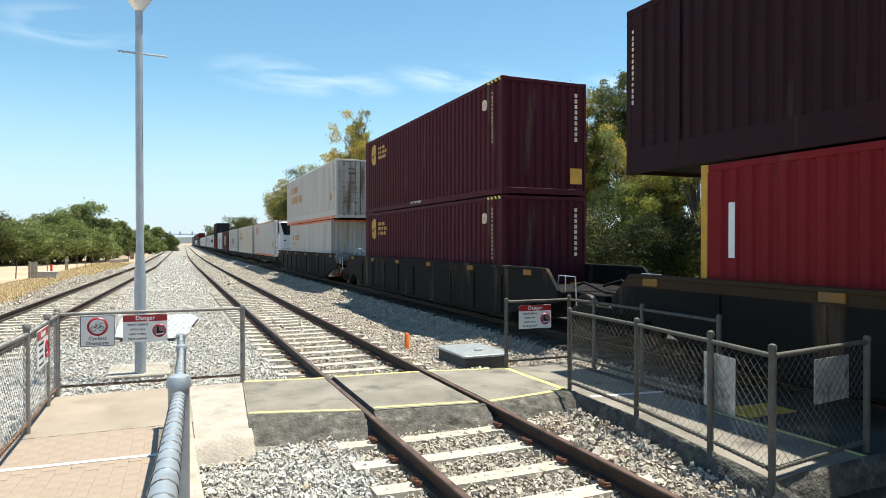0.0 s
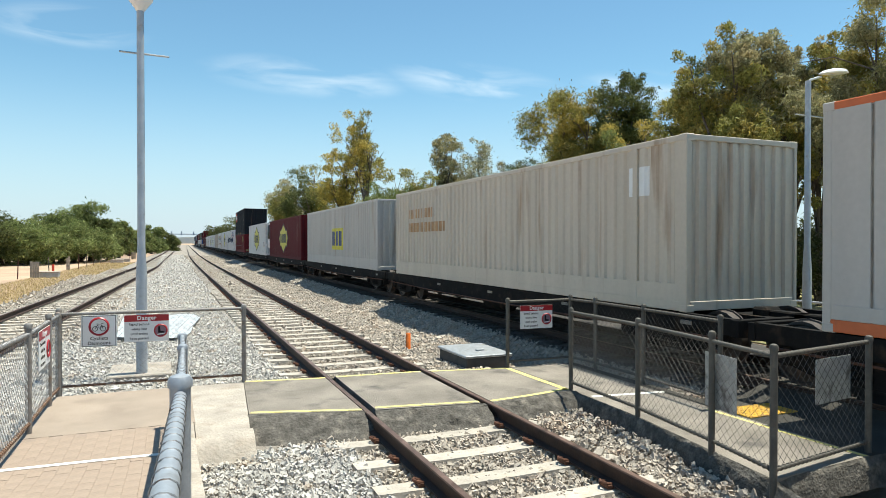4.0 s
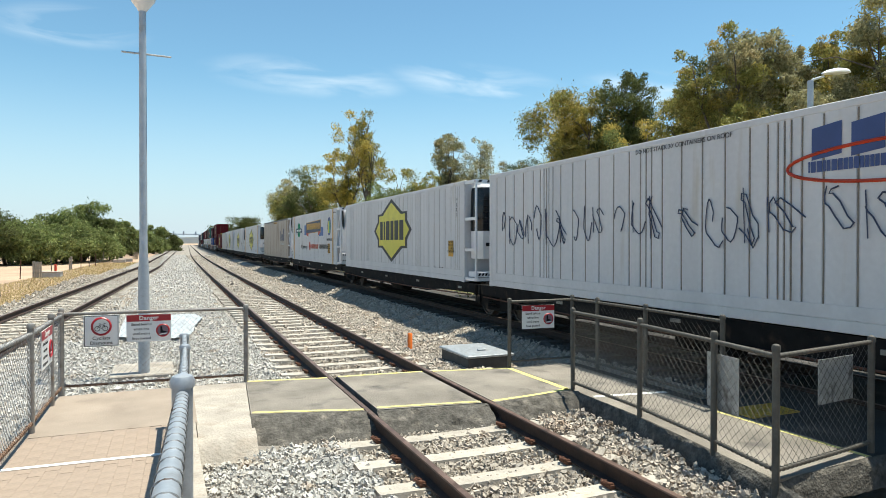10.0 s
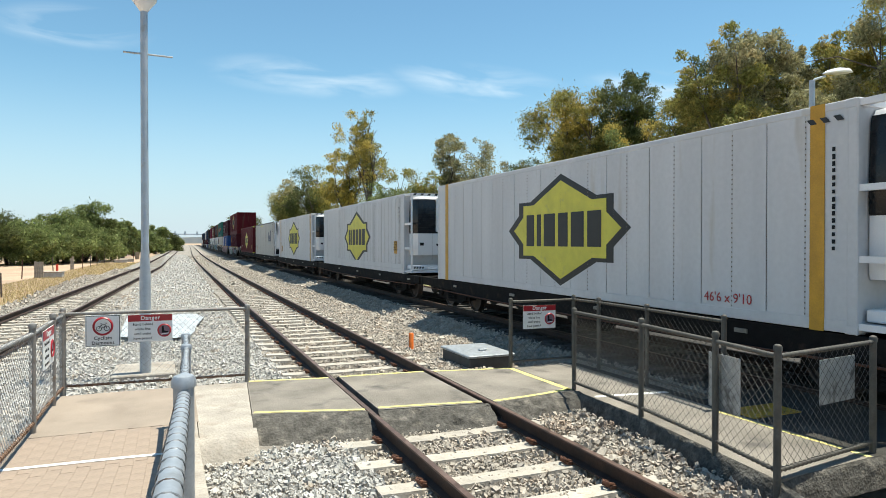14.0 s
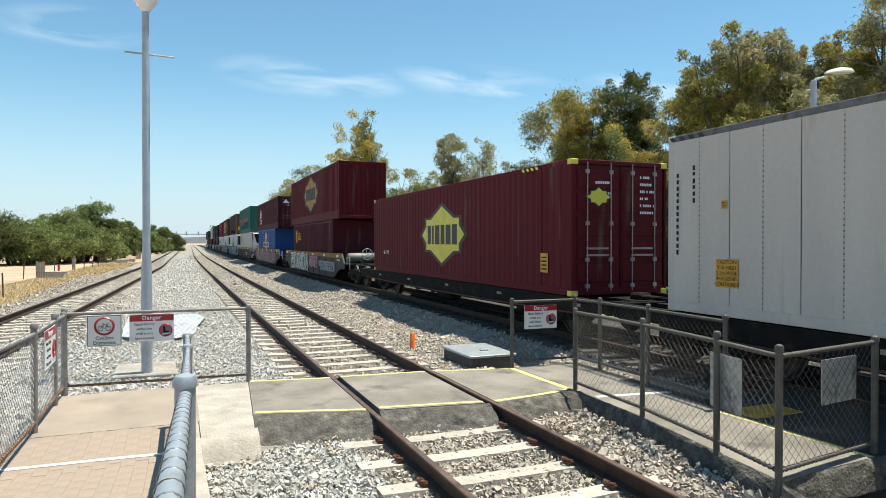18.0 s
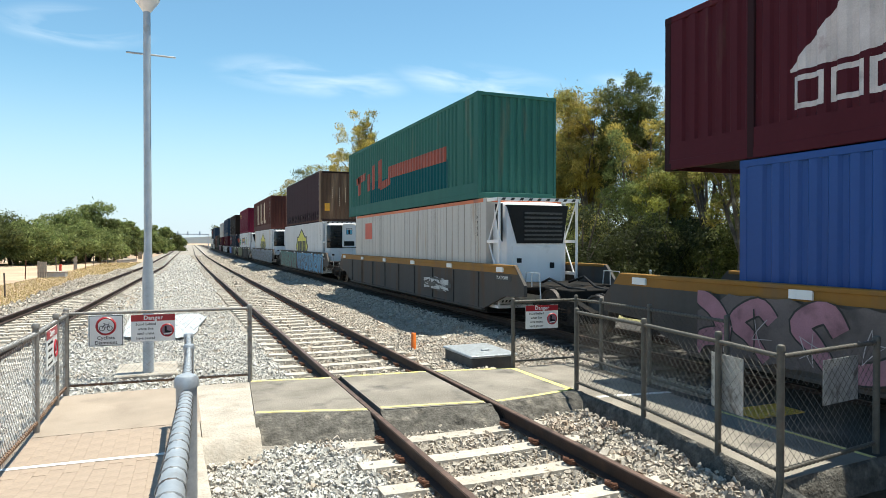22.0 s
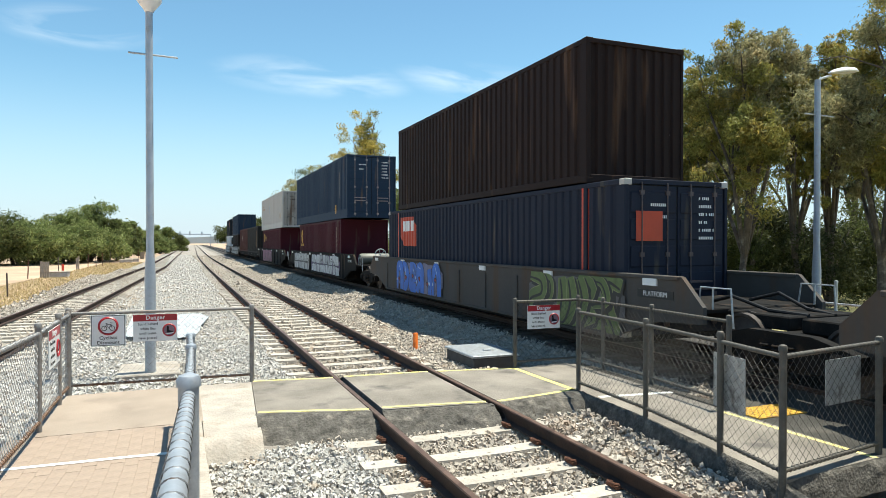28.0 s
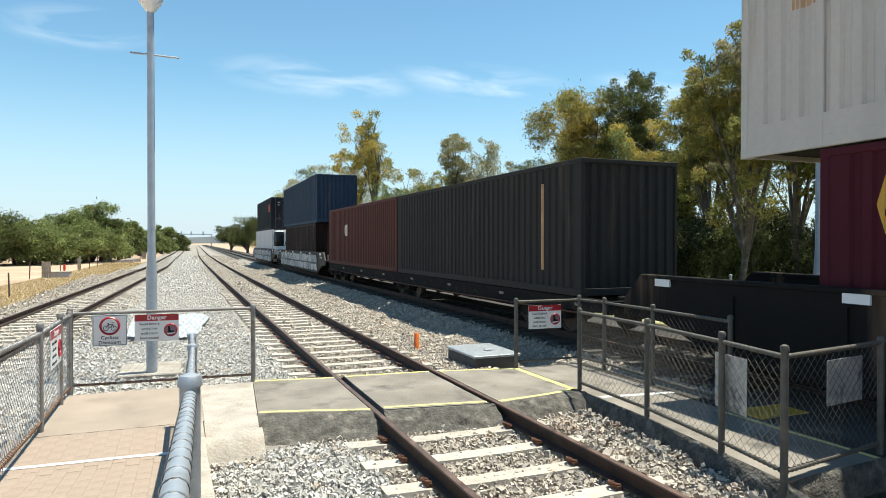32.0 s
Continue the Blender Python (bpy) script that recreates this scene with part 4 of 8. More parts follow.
def sheaf(parent, L, style, yc, zc, ground, seed=1, text=True):
    """A round gold emblem with dark strokes and three short lines of small unreadable lettering."""
    round_z = lambda y: 0.42 * math.sqrt(max(0.0, 1 - ((y - yc) / 0.3) ** 2))
    shape(parent, L, style, LOGO_GOLD, (yc - 0.3, yc + 0.3), lambda y: zc + round_z(y), lambda y: zc - round_z(y), "emblem")
    for k in (-0.14, 0.02, 0.18):
        bar(parent, L, style, ground, yc + k - 0.12, yc + k, zc + 0.02 - 0.3 * k, zc + 0.1 - 0.3 * k, 0.008, "emblem_stroke", -0.9)
    bar(parent, L, style, ground, yc - 0.02, yc + 0.02, zc - 0.3, zc - 0.05, 0.008, "emblem_stroke")
    if text:
        for k, w in ((0.12, 0.75), (-0.06, 1.1), (-0.24, 0.95)):
            words(parent, L, style, LOGO_GOLD, yc - 0.55 - w, yc - 0.55, zc + k, zc + k + 0.12, seed + int(k * 100), dense=0.62)


def words(parent, L, style, material, y0, y1, z0, z1, seed=1, lift=0.004, lean=0.0, dense=0.72):
    """Writing that cannot be read, or a name: a run of upright bars."""
    rng = random.Random(seed)
    h = z1 - z0
    y = y0
    while y < y1 - h * 0.2:
        w = h * rng.uniform(0.35, 0.62)
        w = min(w, y1 - y)
        bar(parent, L, style, material, y, y + w * dense, z0 + lean * (y - y0), z1 + lean * (y - y0), lift, "letter_bar")
        y += w


def stencil(parent, material, y, z_hi, z_lo, seed=0, x=-0.004, size=0.07):
    """A column of small unreadable marks down a wall."""
    rng = random.Random(seed)
    b = Build()
    z = z_hi
    while z > z_lo:
        h = size * rng.uniform(0.75, 1.1)
        b.add([(x, y, z), (x, y + size * 0.7, z), (x, y + size * 0.7, z - h), (x, y, z - h)], [(0, 1, 2, 3)])
        z -= size * 1.45
    part("serial_marks", b, material, parent)


def container(label, s, L, z, H, material, style="corr", rail_mat=None, bottom_mat=None, near="corr", casts=None, posts48=False, post_mat=None, W=WIDE, end_mat=None):
    """A shipping container: frame, walls, roof, castings. The front end is at y = 0."""
    c = thing("shipping_container", label, "container", "containers on the train")
    rm = rail_mat or material
    bmat = bottom_mat or material
    pm = post_mat or material
    skirt = 0.42 if posts48 and style == "corr" else 0.16
    side = corrugated(L - 0.2, skirt, H - 0.1, material, style)
    p = part("side_wall", side, None, c)
    p.location = (0, 0.1, 0)
    if style in ("ribbed", "flat"):
        b = Build()
        for k, y in enumerate(seams(L - 0.2, style)):
            y += 0.1
            if style == "ribbed" or k % 2:
                b.add([(0.012, y - 0.011, 0.18), (0.012, y + 0.011, 0.18), (0.012, y + 0.011, H - 0.12), (0.012, y - 0.011, H - 0.12)], [(0, 1, 2, 3)])
            else:
                for q in range(int((H - 0.3) / 0.07)):
                    z1 = 0.18 + q * 0.07
                    b.box(0.0, 0.006, y - 0.008, y + 0.008, z1, z1 + 0.022)
        if style == "ribbed":
            q = Build()
            q.box(-0.006, 0.006, 0.14, L - 0.14, 0.17, 0.34, 0.004)
            part("side_skirt", q, material, c)
        tagged(part("seam", b, SEAM if material is not DIRTYWHITE else SEAM_RUST, c), kind="stuff")
    p = part("side_wall", side, None, c)
    p.matrix_basis = pose(WIDE, L - 0.1, 0, 0, 0, 180)
    b = Build()
    b.box(0.02, WIDE - 0.02, 0.02, L - 0.02, H - 0.045, H - 0.015)
    for i in range(int(L / 0.5)):
        b.box(0.2, WIDE - 0.2, 0.25 + i * 0.5, 0.4 + i * 0.5, H - 0.015, H - 0.003)
    part("roof", b, material, c)
    b = Build()
    b.box(0.04, WIDE - 0.04, 0.05, L - 0.05, 0.09, 0.14)
    part("floor", b, CHASSIS, c)
    for x in (0.0, WIDE - 0.07):
        b = Build()
        b.box(x, x + 0.07, 0.1, L - 0.1, H - 0.105, H - 0.005, 0.01)
        part("top_rail", b, rm, c)
        b = Build()
        b.box(x, x + 0.07, 0.1, L - 0.1, 0.01, 0.165, 0.01)
        part("bottom_rail", b, bmat, c)
        for y in (0.0, L - 0.13):
            b = Build()
            b.box(x, x + 0.1 if x == 0 else x + 0.07, y, y + 0.13, 0.1, H - 0.1, 0.012)
            part("corner_post", b, pm, c)
    for y in (0.0, L - 0.06):
        b = Build()
        b.box(0.1, WIDE - 0.1, y, y + 0.06, H - 0.1, H - 0.01, 0.008)
        part("end_beam", b, rm, c)
        b = Build()
        b.box(0.1, WIDE - 0.1, y, y + 0.06, 0.02, 0.17, 0.008)
        part("end_sill", b, rm, c)
    cm = casting(casts or pm)
    for x in (0.0, WIDE - 0.17):
        for y in (0.0, L - 0.165):
            for zz in (0.0, H - 0.118):
                k = part("corner_casting", cm, None, c)
                k.location = (x - 0.003 if x == 0 else x + 0.003, y - 0.003 if y == 0 else y + 0.003, zz)
    if skirt > 0.2:
        for x in (0.004, WIDE - 0.05):
            b = Build()
            b.box(x, x + 0.046, 0.12, L - 0.12, 0.16, skirt + 0.02)
            part("side_skirt", b, material, c)
    if posts48:
        for y in ((L - 11.85) / 2, (L + 11.85) / 2 - 0.12):
            b = Build()
            b.box(-0.004, 0.06, y, y + 0.12, 0.02, H - 0.02, 0.01)
            part("lifting_post", b, pm, c)
    if near == "corr":
        end_wall(c, L, H, end_mat or material, 0.0, -1)
    elif near == "doors":
        doors(c, L, H, material)
    elif near == "flat":
        end_wall(c, L, H, material, 0.0, -1, "flat")
    end_wall(c, L, H, material, L, 1)
    return ride(c, s, z)


def hazard(parent, y0, z, n=4, w=0.1, x=-0.008, m=None):
    """Black and yellow slanted dashes under the roof line."""
    b = Build()
    for i in range(n):
        y = y0 + i * w * 2
        b.add([(x, y, z), (x, y + w, z), (x, y + w + 0.06, z + 0.07), (x, y + 0.06, z + 0.07)], [(0, 1, 2, 3)])
    part("hazard_dashes", b, m or LOGO_YELLOW, parent)


def placard(parent, y, z, w=0.3, h=0.42, material=None, x=-0.006, text=()):
    b = Build()
    b.box(x - 0.003, x + 0.002, y, y + w, z, z + h)
    p = part("placard", b, material or SAFETY, parent)
    for i, line in enumerate(text):
        lettering("plate_lettering", line, h / 5.2, pose(x - 0.005, y + w / 2, z + h * (0.89 - 0.195 * i), 90, 0, -90), GRILLE, p)
    if not material and not text:
        for i in range(4):
            b = Build()
            b.box(x - 0.005, x - 0.003, y + w * 0.15, y + w * 0.85, z + h * (0.14 + 0.2 * i), z + h * (0.22 + 0.2 * i))
            part("text_bar", b, GRILLE, p)


def fridge(parent, H, kind="round", frame_mat=UNIT_WHITE, base_mat=UNIT_WHITE):
    """The refrigeration unit on the front end with its tubular guard frame; it reaches forward of y = 0."""
    D = 0.62
    zb = 0.66
    b = Build()
    sect = [(0.22, 0.0), (0.22, -0.28), (0.36, -0.48), (0.62, -0.52), (1.82, -0.52), (2.08, -0.48), (2.22, -0.28), (2.22, 0.0)]
    rings = [(zb, 1.0), (zb + 0.08, 1.02), (1.9, 1.02), (H - 0.25, 0.95), (H - 0.14, 0.82), (H - 0.1, 0.5)]
    vs = []
    for z, k in rings:
        vs += [(1.22 + (x - 1.22) * (0.5 + 0.5 * k), y * k, z) for x, y in sect]
    n = len(sect)
    b.add(vs, [(r * n + i, r * n + i + 1, (r + 1) * n + i + 1, (r + 1) * n + i) for r in range(len(rings) - 1) for i in range(n - 1)] + [tuple(range(n)), tuple(range((len(rings) - 1) * n, len(rings) * n))])
    u = part("fridge_unit", b, UNIT_WHITE, parent, "white moulded refrigeration unit", True)
    if kind == "round":
        fh = [(0.205, 0.0), (0.205, -0.3), (0.35, -0.5), (0.62, -0.54), (1.82, -0.54), (2.09, -0.5), (2.235, -0.3), (2.235, 0.0)]
        b = Build()
        vs = []
        for z, k in ((1.42, 0.99), (1.46, 1.02), (1.95, 1.02), (H - 0.3, 0.975), (H - 0.21, 0.93)):
            vs += [(1.22 + (x - 1.22) * (0.5 + 0.5 * k), y * k, z) for x, y in fh]
        b.add(vs, [(r * 8 + i, r * 8 + i + 1, r * 8 + i + 9, r * 8 + i + 8) for r in range(4) for i in range(7)] + [tuple(range(8)), tuple(range(32, 40))])
        part("grille", b, surf("unit_black", (0.011, 0.0115, 0.013), 0.25, 0, 5, 0.2, spec=0.4), u, "glossy black wrap-round air grille", True)
        b = Build()
        for i in range(5):
            z = 1.62 + i * 0.16
            b.box(0.3, 0.92, -0.566 + 0.01 * i / 5, -0.535, z, z + 0.014)
            b.box(1.8, 2.1, -0.566 + 0.01 * i / 5, -0.535, z, z + 0.014)
        tagged(part("louvre", b, GRILLE, u), kind="stuff")
        b = Build()
        b.prism([(0.98, 1.5), (1.0, H - 0.2), (1.06, H - 0.13), (1.68, H - 0.13), (1.74, H - 0.2), (1.76, 1.5), (1.7, 1.46), (1.04, 1.46)], lambda u, v, w: (u, w, v), -0.585, -0.4)
        part("front_cover", b, UNIT_WHITE, u, "white front cover")
        b = Build()
        b.box(1.08, 1.66, -0.592, -0.584, 1.54, 1.8, 0.003)
        part("display", b, GRILLE, u)
        b = Build()
        b.box(1.2, 1.54, -0.592, -0.584, H - 0.72, H - 0.38, 0.003)
        badge = part("badge", b, BLACK, u)
        for xa, xb, za, zb, m in ((1.22, 1.32, 0.7, 0.47, "b"), (1.42, 1.52, 0.7, 0.47, "b"), (1.22, 1.52, 0.45, 0.4, "w")):
            b = Build()
            b.box(xa, xb, -0.597, -0.591, H - za, H - zb)
            part("badge_block", b, SIGN_WHITE if m == "w" else surf("badge_blue", (0.1, 0.4, 0.55), 0.4, 0, 5, 0.1), badge)
        for x in (0.86, 1.58):
            b = Build()
            b.box(x - 0.003, x + 0.003, -0.536, -0.52, zb + 0.08, 1.42)
            part("panel_joint", b, SEAM, u)
        for x in (1.0, 1.3):
            b = Build()
            b.prism([(x, 1.06), (x + 0.04, 0.98), (x + 0.2, 0.98), (x + 0.24, 1.06)], lambda u, v, w: (u, w, v), -0.548, -0.5)
            part("vent", b, GRILLE, u)
        b = Build()
        b.box(0.42, 0.56, -0.525, -0.48, 1.0, 1.1, 0.006)
        part("latch", b, GRILLE, u)
    else:
        b = Build()
        b.prism([(0.36, H - 0.2), (0.62, 1.7), (2.0, 1.7), (2.16, H - 0.2)], lambda u, v, w: (u, w, v), -0.545, -0.1)
        part("grille", b, GRILLE, u, "black air grille")
        b = Build()
        b.prism([(-0.5, H - 0.16), (-0.5, 1.75), (-0.3, 1.95), (-0.12, H - 0.3), (-0.12, H - 0.16)], lambda u, v, w: (w, u, v), 0.205, 0.23)
        part("side_grille", b, GRILLE, u, "black side panel")
        for i in range(7):
            z = 1.78 + i * (H - 2.1) / 7
            b = Build()
            b.box(0.84, 1.96, -0.575, -0.546, z, z + 0.05)
            part("louvre", b, surf("dark_louvre", (0.05, 0.05, 0.052), 0.45, 0.2, 5, 0.15), u)
        for xa, xb in ((0.5, 1.22), (1.24, 1.98)):
            b = Build()
            b.box(xa, xb, -0.535, -0.5, 0.7, 1.64, 0.012)
            part("access_door", b, UNIT_WHITE, u)
        for xa, xb, za, zt in ((0.62, 0.76, 1.2, 1.32), (1.6, 1.74, 1.05, 1.2)):
            b = Build()
            b.box(xa, xb, -0.545, -0.53, za, zt, 0.006)
            part("latch", b, GRILLE, u)
    # guard frame
    b = Build()
    for x in (0.03, WIDE - 0.11):
        b.box(x + 0.01, x + 0.07, -D - 0.03, -D + 0.03, 0.06, H - 0.02, 0.012)
        for z in (0.9, 1.75):
            b.box(x, x + 0.07, -D, 0.0, z - 0.04, z + 0.04)
        b.box(x, x + 0.08, -D, 0.0, H - 0.1, H - 0.02)
    b.box(0.03, WIDE - 0.03, -D - 0.04, -D + 0.04, H - 0.1, H - 0.02)
    if kind != "round":
        for x in (0.07, WIDE - 0.07):
            b.tube([(x, -D, 0.7), (x, -0.04, 1.72)], 0.022, 6)
            b.tube([(x, -D, H - 0.1), (x, -0.04, 1.78)], 0.022, 6)
        b.box(0.05, WIDE - 0.05, -D - 0.03, -D + 0.03, zb - 0.09, zb - 0.02)
    b.box(0.03, WIDE - 0.03, -D - 0.04, 0.0, 0.06, 0.14)
    part("guard_frame", b, frame_mat, u, "welded tubular guard frame")
    b = Build()
    for i in range(9):
        x = 0.1 + i * 0.26
        b.add([(x, -D - 0.046, H - 0.095), (x + 0.1, -D - 0.046, H - 0.095), (x + 0.15, -D - 0.046, H - 0.03), (x + 0.05, -D - 0.046, H - 0.03)], [(0, 1, 2, 3)])
    part("hazard_dashes", b, BLACK, u)
    b = Build()
    b.box(0.12, WIDE - 0.12, -D + 0.05, -0.02, 0.16, zb - 0.09, 0.02)
    part("base_panel", b, base_mat, u)
    b = Build()
    for x in (0.7, 1.7):
        b.box(x, x + 0.06, -D + 0.02, -D + 0.05, 0.18, zb - 0.15)
    part("base_rib", b, base_mat, u)
    for z in (0.2, zb - 0.19):
        b = Build()
        for x0 in (0.16, 1.9):
            for i in range(4):
                x = x0 + 0.1 * i
                b.add([(x, -D + 0.042, z), (x + 0.05, -D + 0.042, z), (x + 0.08, -D + 0.042, z + 0.06), (x + 0.03, -D + 0.042, z + 0.06)], [(0, 1, 2, 3)])
        part("hazard_dashes", b, BLACK, u)
    return u


# ---------------- wagons ----------------
def wheel_mesh():
    b = Build()
    b.lathe([(0.1, 0.1), (0.12, 0.09), (0.3, 0.04), (0.38, 0.03), (0.4, 0.06), (0.44, 0.06), (0.445, -0.07), (0.47, -0.075), (0.47, -0.1), (0.38, -0.1), (0.3, -0.05), (0.1, -0.06)], lambda u, v, w: (-w, u, v), 20)
    return b.mesh("wheel", WHEEL, True)


def frame_mesh():
    b = Build()
    b.prism([(-1.15, 0.36), (-1.15, 0.58), (-0.5, 0.74), (0.5, 0.74), (1.15, 0.58), (1.15, 0.36), (0.85, 0.34), (0.45, 0.24), (-0.45, 0.24), (-0.85, 0.34)], lambda u, v, w: (w, u, v), -0.09, 0.09)
    for y in (-0.88, 0.88):
        b.lathe([(0.12, -0.1), (0.13, -0.13), (0.08, -0.16)], lambda u, v, w: (w, y + u, 0.46 + v), 10)
    return b.mesh("side_frame", CHASSIS)


def spring_mesh():
    b = Build()
    for y in (-0.2, 0.0, 0.2):
        for i in range(5):
            b.ring((-0.1, y, 0.34 + 0.055 * i), (0, 0, 1), 0.07, 0.016, 8, 4)
    return b.mesh("spring", CHASSIS)


WHEEL_MESH, FRAME_MESH, SPRING_MESH = wheel_mesh(), frame_mesh(), spring_mesh()


def bogie(parent, y):
    b = Build()
    b.box(-1.0, 1.0, -0.2, 0.2, 0.5, 0.72, 0.02)
    g = part("bogie", b, CHASSIS, parent)
    g.location = (1.22, y, 0)
    for dy in (-0.88, 0.88):
        for s in (-1, 1):
            w = part("wheel", WHEEL_MESH, None, g)
            w.matrix_basis = pose(0.76 * s, dy, 0.47, 0, 0, 0 if s < 0 else 180)
    for s in (-1, 1):
        f = part("side_frame", FRAME_MESH, None, g)
        f.matrix_basis = pose(1.0 * s, 0, 0, 0, 0, 0 if s < 0 else 180)
        f = part("spring", SPRING_MESH, None, g)
        f.matrix_basis = pose(1.0 * s, 0, 0, 0, 0, 0 if s < 0 else 180)
    return g


def hand_wheel(parent, x, y, z, axis=(0, 1, 0)):
    b = Build()
    b.ring((x, y, z), axis, 0.26, 0.02, 22, 6)
    for i in range(3):
        a = math.pi * i / 3
        u = Vector(axis).orthogonal().normalized()
        w = Vector(axis).cross(u)
        d = (math.cos(a) * u + math.sin(a) * w) * 0.26
        b.tube([Vector((x, y, z)) - d, Vector((x, y, z)) + d], 0.012, 6)
    part("brake_wheel", b, STEEL, parent, "spoked hand-brake wheel", True)


def coupler(parent, y, out):
    b = Build()
    b.box(1.12, 1.32, min(y, y + out * 0.75), max(y, y + out * 0.75), 0.72, 0.92, 0.02)
    b.box(1.04, 1.4, min(y + out * 0.62, y + out * 0.9), max(y + out * 0.62, y + out * 0.9), 0.68, 0.96, 0.04)
    part("coupler", b, CHASSIS, parent)


def flat_wagon(label, s0, s1, bogies, deck=0.86, brake=False, plate=True):
    w = thing("flat_wagon", label, "wagon", "wagons of the train")
    L = s1 - s0
    for x in (0.02, WIDE - 0.14):
        b = Build()
        b.prism([(0, 0.62), (0, deck), (L, deck), (L, 0.62), (L - 2.6, 0.58), (L - 3.6, 0.46), (3.6, 0.46), (2.6, 0.58)], lambda u, v, ww: (ww, u, v), x, x + 0.12)
        part("side_sill", b, CHASSIS, w)
    b = Build()
    b.box(0.9, 1.54, 0, L, 0.48, deck - 0.03)
    for i in range(int(L / 1.5) + 1):
        y = min(0.05 + i * 1.5, L - 0.15)
        b.box(0.14, WIDE - 0.14, y, y + 0.1, deck - 0.18, deck - 0.02)
    part("underframe", b, CHASSIS, w)
    b = Build()
    b.box(0.0, WIDE, -0.02, 0.1, 0.6, deck, 0.01)
    part("head_stock", b, CHASSIS, w)
    b = Build()
    b.box(0.0, WIDE, L - 0.1, L + 0.02, 0.6, deck, 0.01)
    part("head_stock", b, CHASSIS, w)
    b = Build()
    b.tube([(0.0, 0.3, 0.56), (-0.02, L * 0.3, 0.5), (-0.02, L * 0.7, 0.5), (0.0, L - 0.3, 0.56)], 0.018, 6)
    part("air_pipe", b, RUST, w)
    for y in bogies:
        bogie(w, y - s0)
    coupler(w, 0, -1)
    coupler(w, L, 1)
    for k in range(int(L / 3.4)):
        b = Build()
        b.box(-0.004, 0.02, 0.9 + 3.4 * k, 1.12 + 3.4 * k, 0.69, 0.75)
        part("reflector", b, surf("dull_reflector", (0.22, 0.2, 0.17), 0.5, 0, 5, 0.2), w)
    b = Build()
    b.lathe([(0.2, -0.6), (0.22, -0.55), (0.22, 0.55), (0.2, 0.6)], lambda u, v, ww: (0.5 + u, L * 0.5 + ww, 0.42 + v), 12)
    part("air_tank", b, CHASSIS, w, "", True)
    if brake:
        b = Build()
        b.box(1.75, 2.15, -0.05, 0.2, deck, deck + 0.55, 0.03)
        part("brake_stand", b, CHASSIS, w)
        hand_wheel(w, 1.95, -0.12, deck + 0.5)
    return ride(w, s0, 0.0)


def graffiti(parent, x, key, ya, yb, za, zb, seed):
    """Chunky sprayed letter forms with black outlines over a painted ground."""
    rng = random.Random(seed)
    ground, fill, light = TAGS[key]
    n = max(4, int((yb - ya) / 0.2))
    b = Build()
    vs = []
    for i in range(n + 1):
        y = ya + (yb - ya) * i / n
        e = min(i, n - i, 3) / 3
        zm = (za + zb) / 2
        vs += [(x - 0.041, y, zm + (za - zm) * (0.5 + 0.5 * e) + rng.uniform(0, 0.08)), (x - 0.041, y, zm + (zb - zm) * (0.5 + 0.5 * e) - rng.uniform(0, 0.08))]
    b.add(vs, [(2 * i, 2 * i + 1, 2 * i + 3, 2 * i + 2) for i in range(n)])
    part("graffiti", b, ground, parent, "sprayed graffiti")
    bo, bf, bl, bs = Build(), Build(), Build(), Build()
    h = zb - za
    zc = (za + zb) / 2
    keep = lambda p: (p[0], min(max(p[1], ya), yb), min(max(p[2], za), zb))

    def stroke(bb, pts, wide, lf, taper=0.35):
        """A curved flat stroke through pts on the wall, thick in its middle."""
        fine = []
        for i in range(len(pts) - 1):
            p0, p1, p2, p3 = pts[max(i - 1, 0)], pts[i], pts[i + 1], pts[min(i + 2, len(pts) - 1)]
            for j in range(5):
                t = j / 5
                fine.append(tuple(0.5 * (2 * p1[q] + (p2[q] - p0[q]) * t + (2 * p0[q] - 5 * p1[q] + 4 * p2[q] - p3[q]) * t * t + (3 * p1[q] - p0[q] - 3 * p2[q] + p3[q]) * t ** 3) for q in (0, 1)))
        fine.append(pts[-1])
        m, vs = len(fine) - 1, []
        for i, (y0, z0) in enumerate(fine):
            d = Vector((fine[min(i + 1, m)][0] - fine[max(i - 1, 0)][0], fine[min(i + 1, m)][1] - fine[max(i - 1, 0)][1]))
            d = d.normalized() if d.length else Vector((1, 0))
            w = wide * (taper + (1 - taper) * math.sin(math.pi * min(1.0, 0.12 + i / m)) ** 0.7)
            vs += [keep((x - lf - 0.00002 * i, y0 - d.y * w, z0 + d.x * w)), keep((x - lf - 0.00002 * i, y0 + d.y * w, z0 - d.x * w))]
        bb.add(vs, [(2 * i, 2 * i + 1, 2 * i + 3, 2 * i + 2) for i in range(m)])

    if key == "pink":
        # fat arches and hooks, edged in dark paint, with thin pale star scribbles low down
        y, turn = ya + 0.4, 0
        forms = ([(0.0, -0.9), (0.05, 0.3), (0.5, 0.75), (0.95, 0.2), (1.0, -0.9)], [(0.2, 0.8), (0.15, 0.0), (0.5, -0.6), (1.1, -0.8)], [(0.1, 0.3), (0.5, 0.78), (0.95, 0.3), (0.6, -0.2), (0.2, -0.85)],
                 [(0.0, -0.9), (0.3, 0.55), (0.75, 0.6), (0.6, -0.3), (1.05, -0.9)], [(0.9, 0.85), (0.45, 0.5), (0.25, -0.2), (0.8, -0.55), (0.9, -0.95)])
        while y < yb - 0.6:
            w = rng.uniform(0.6, 1.15)
            pts = [(y + (u + rng.uniform(-0.1, 0.1)) * w, zc + (v + rng.uniform(-0.12, 0.06)) * h * 0.5) for u, v in forms[rng.randrange(5)]]
            up, wide = 0.003 * (turn % 3), rng.uniform(0.1, 0.2)
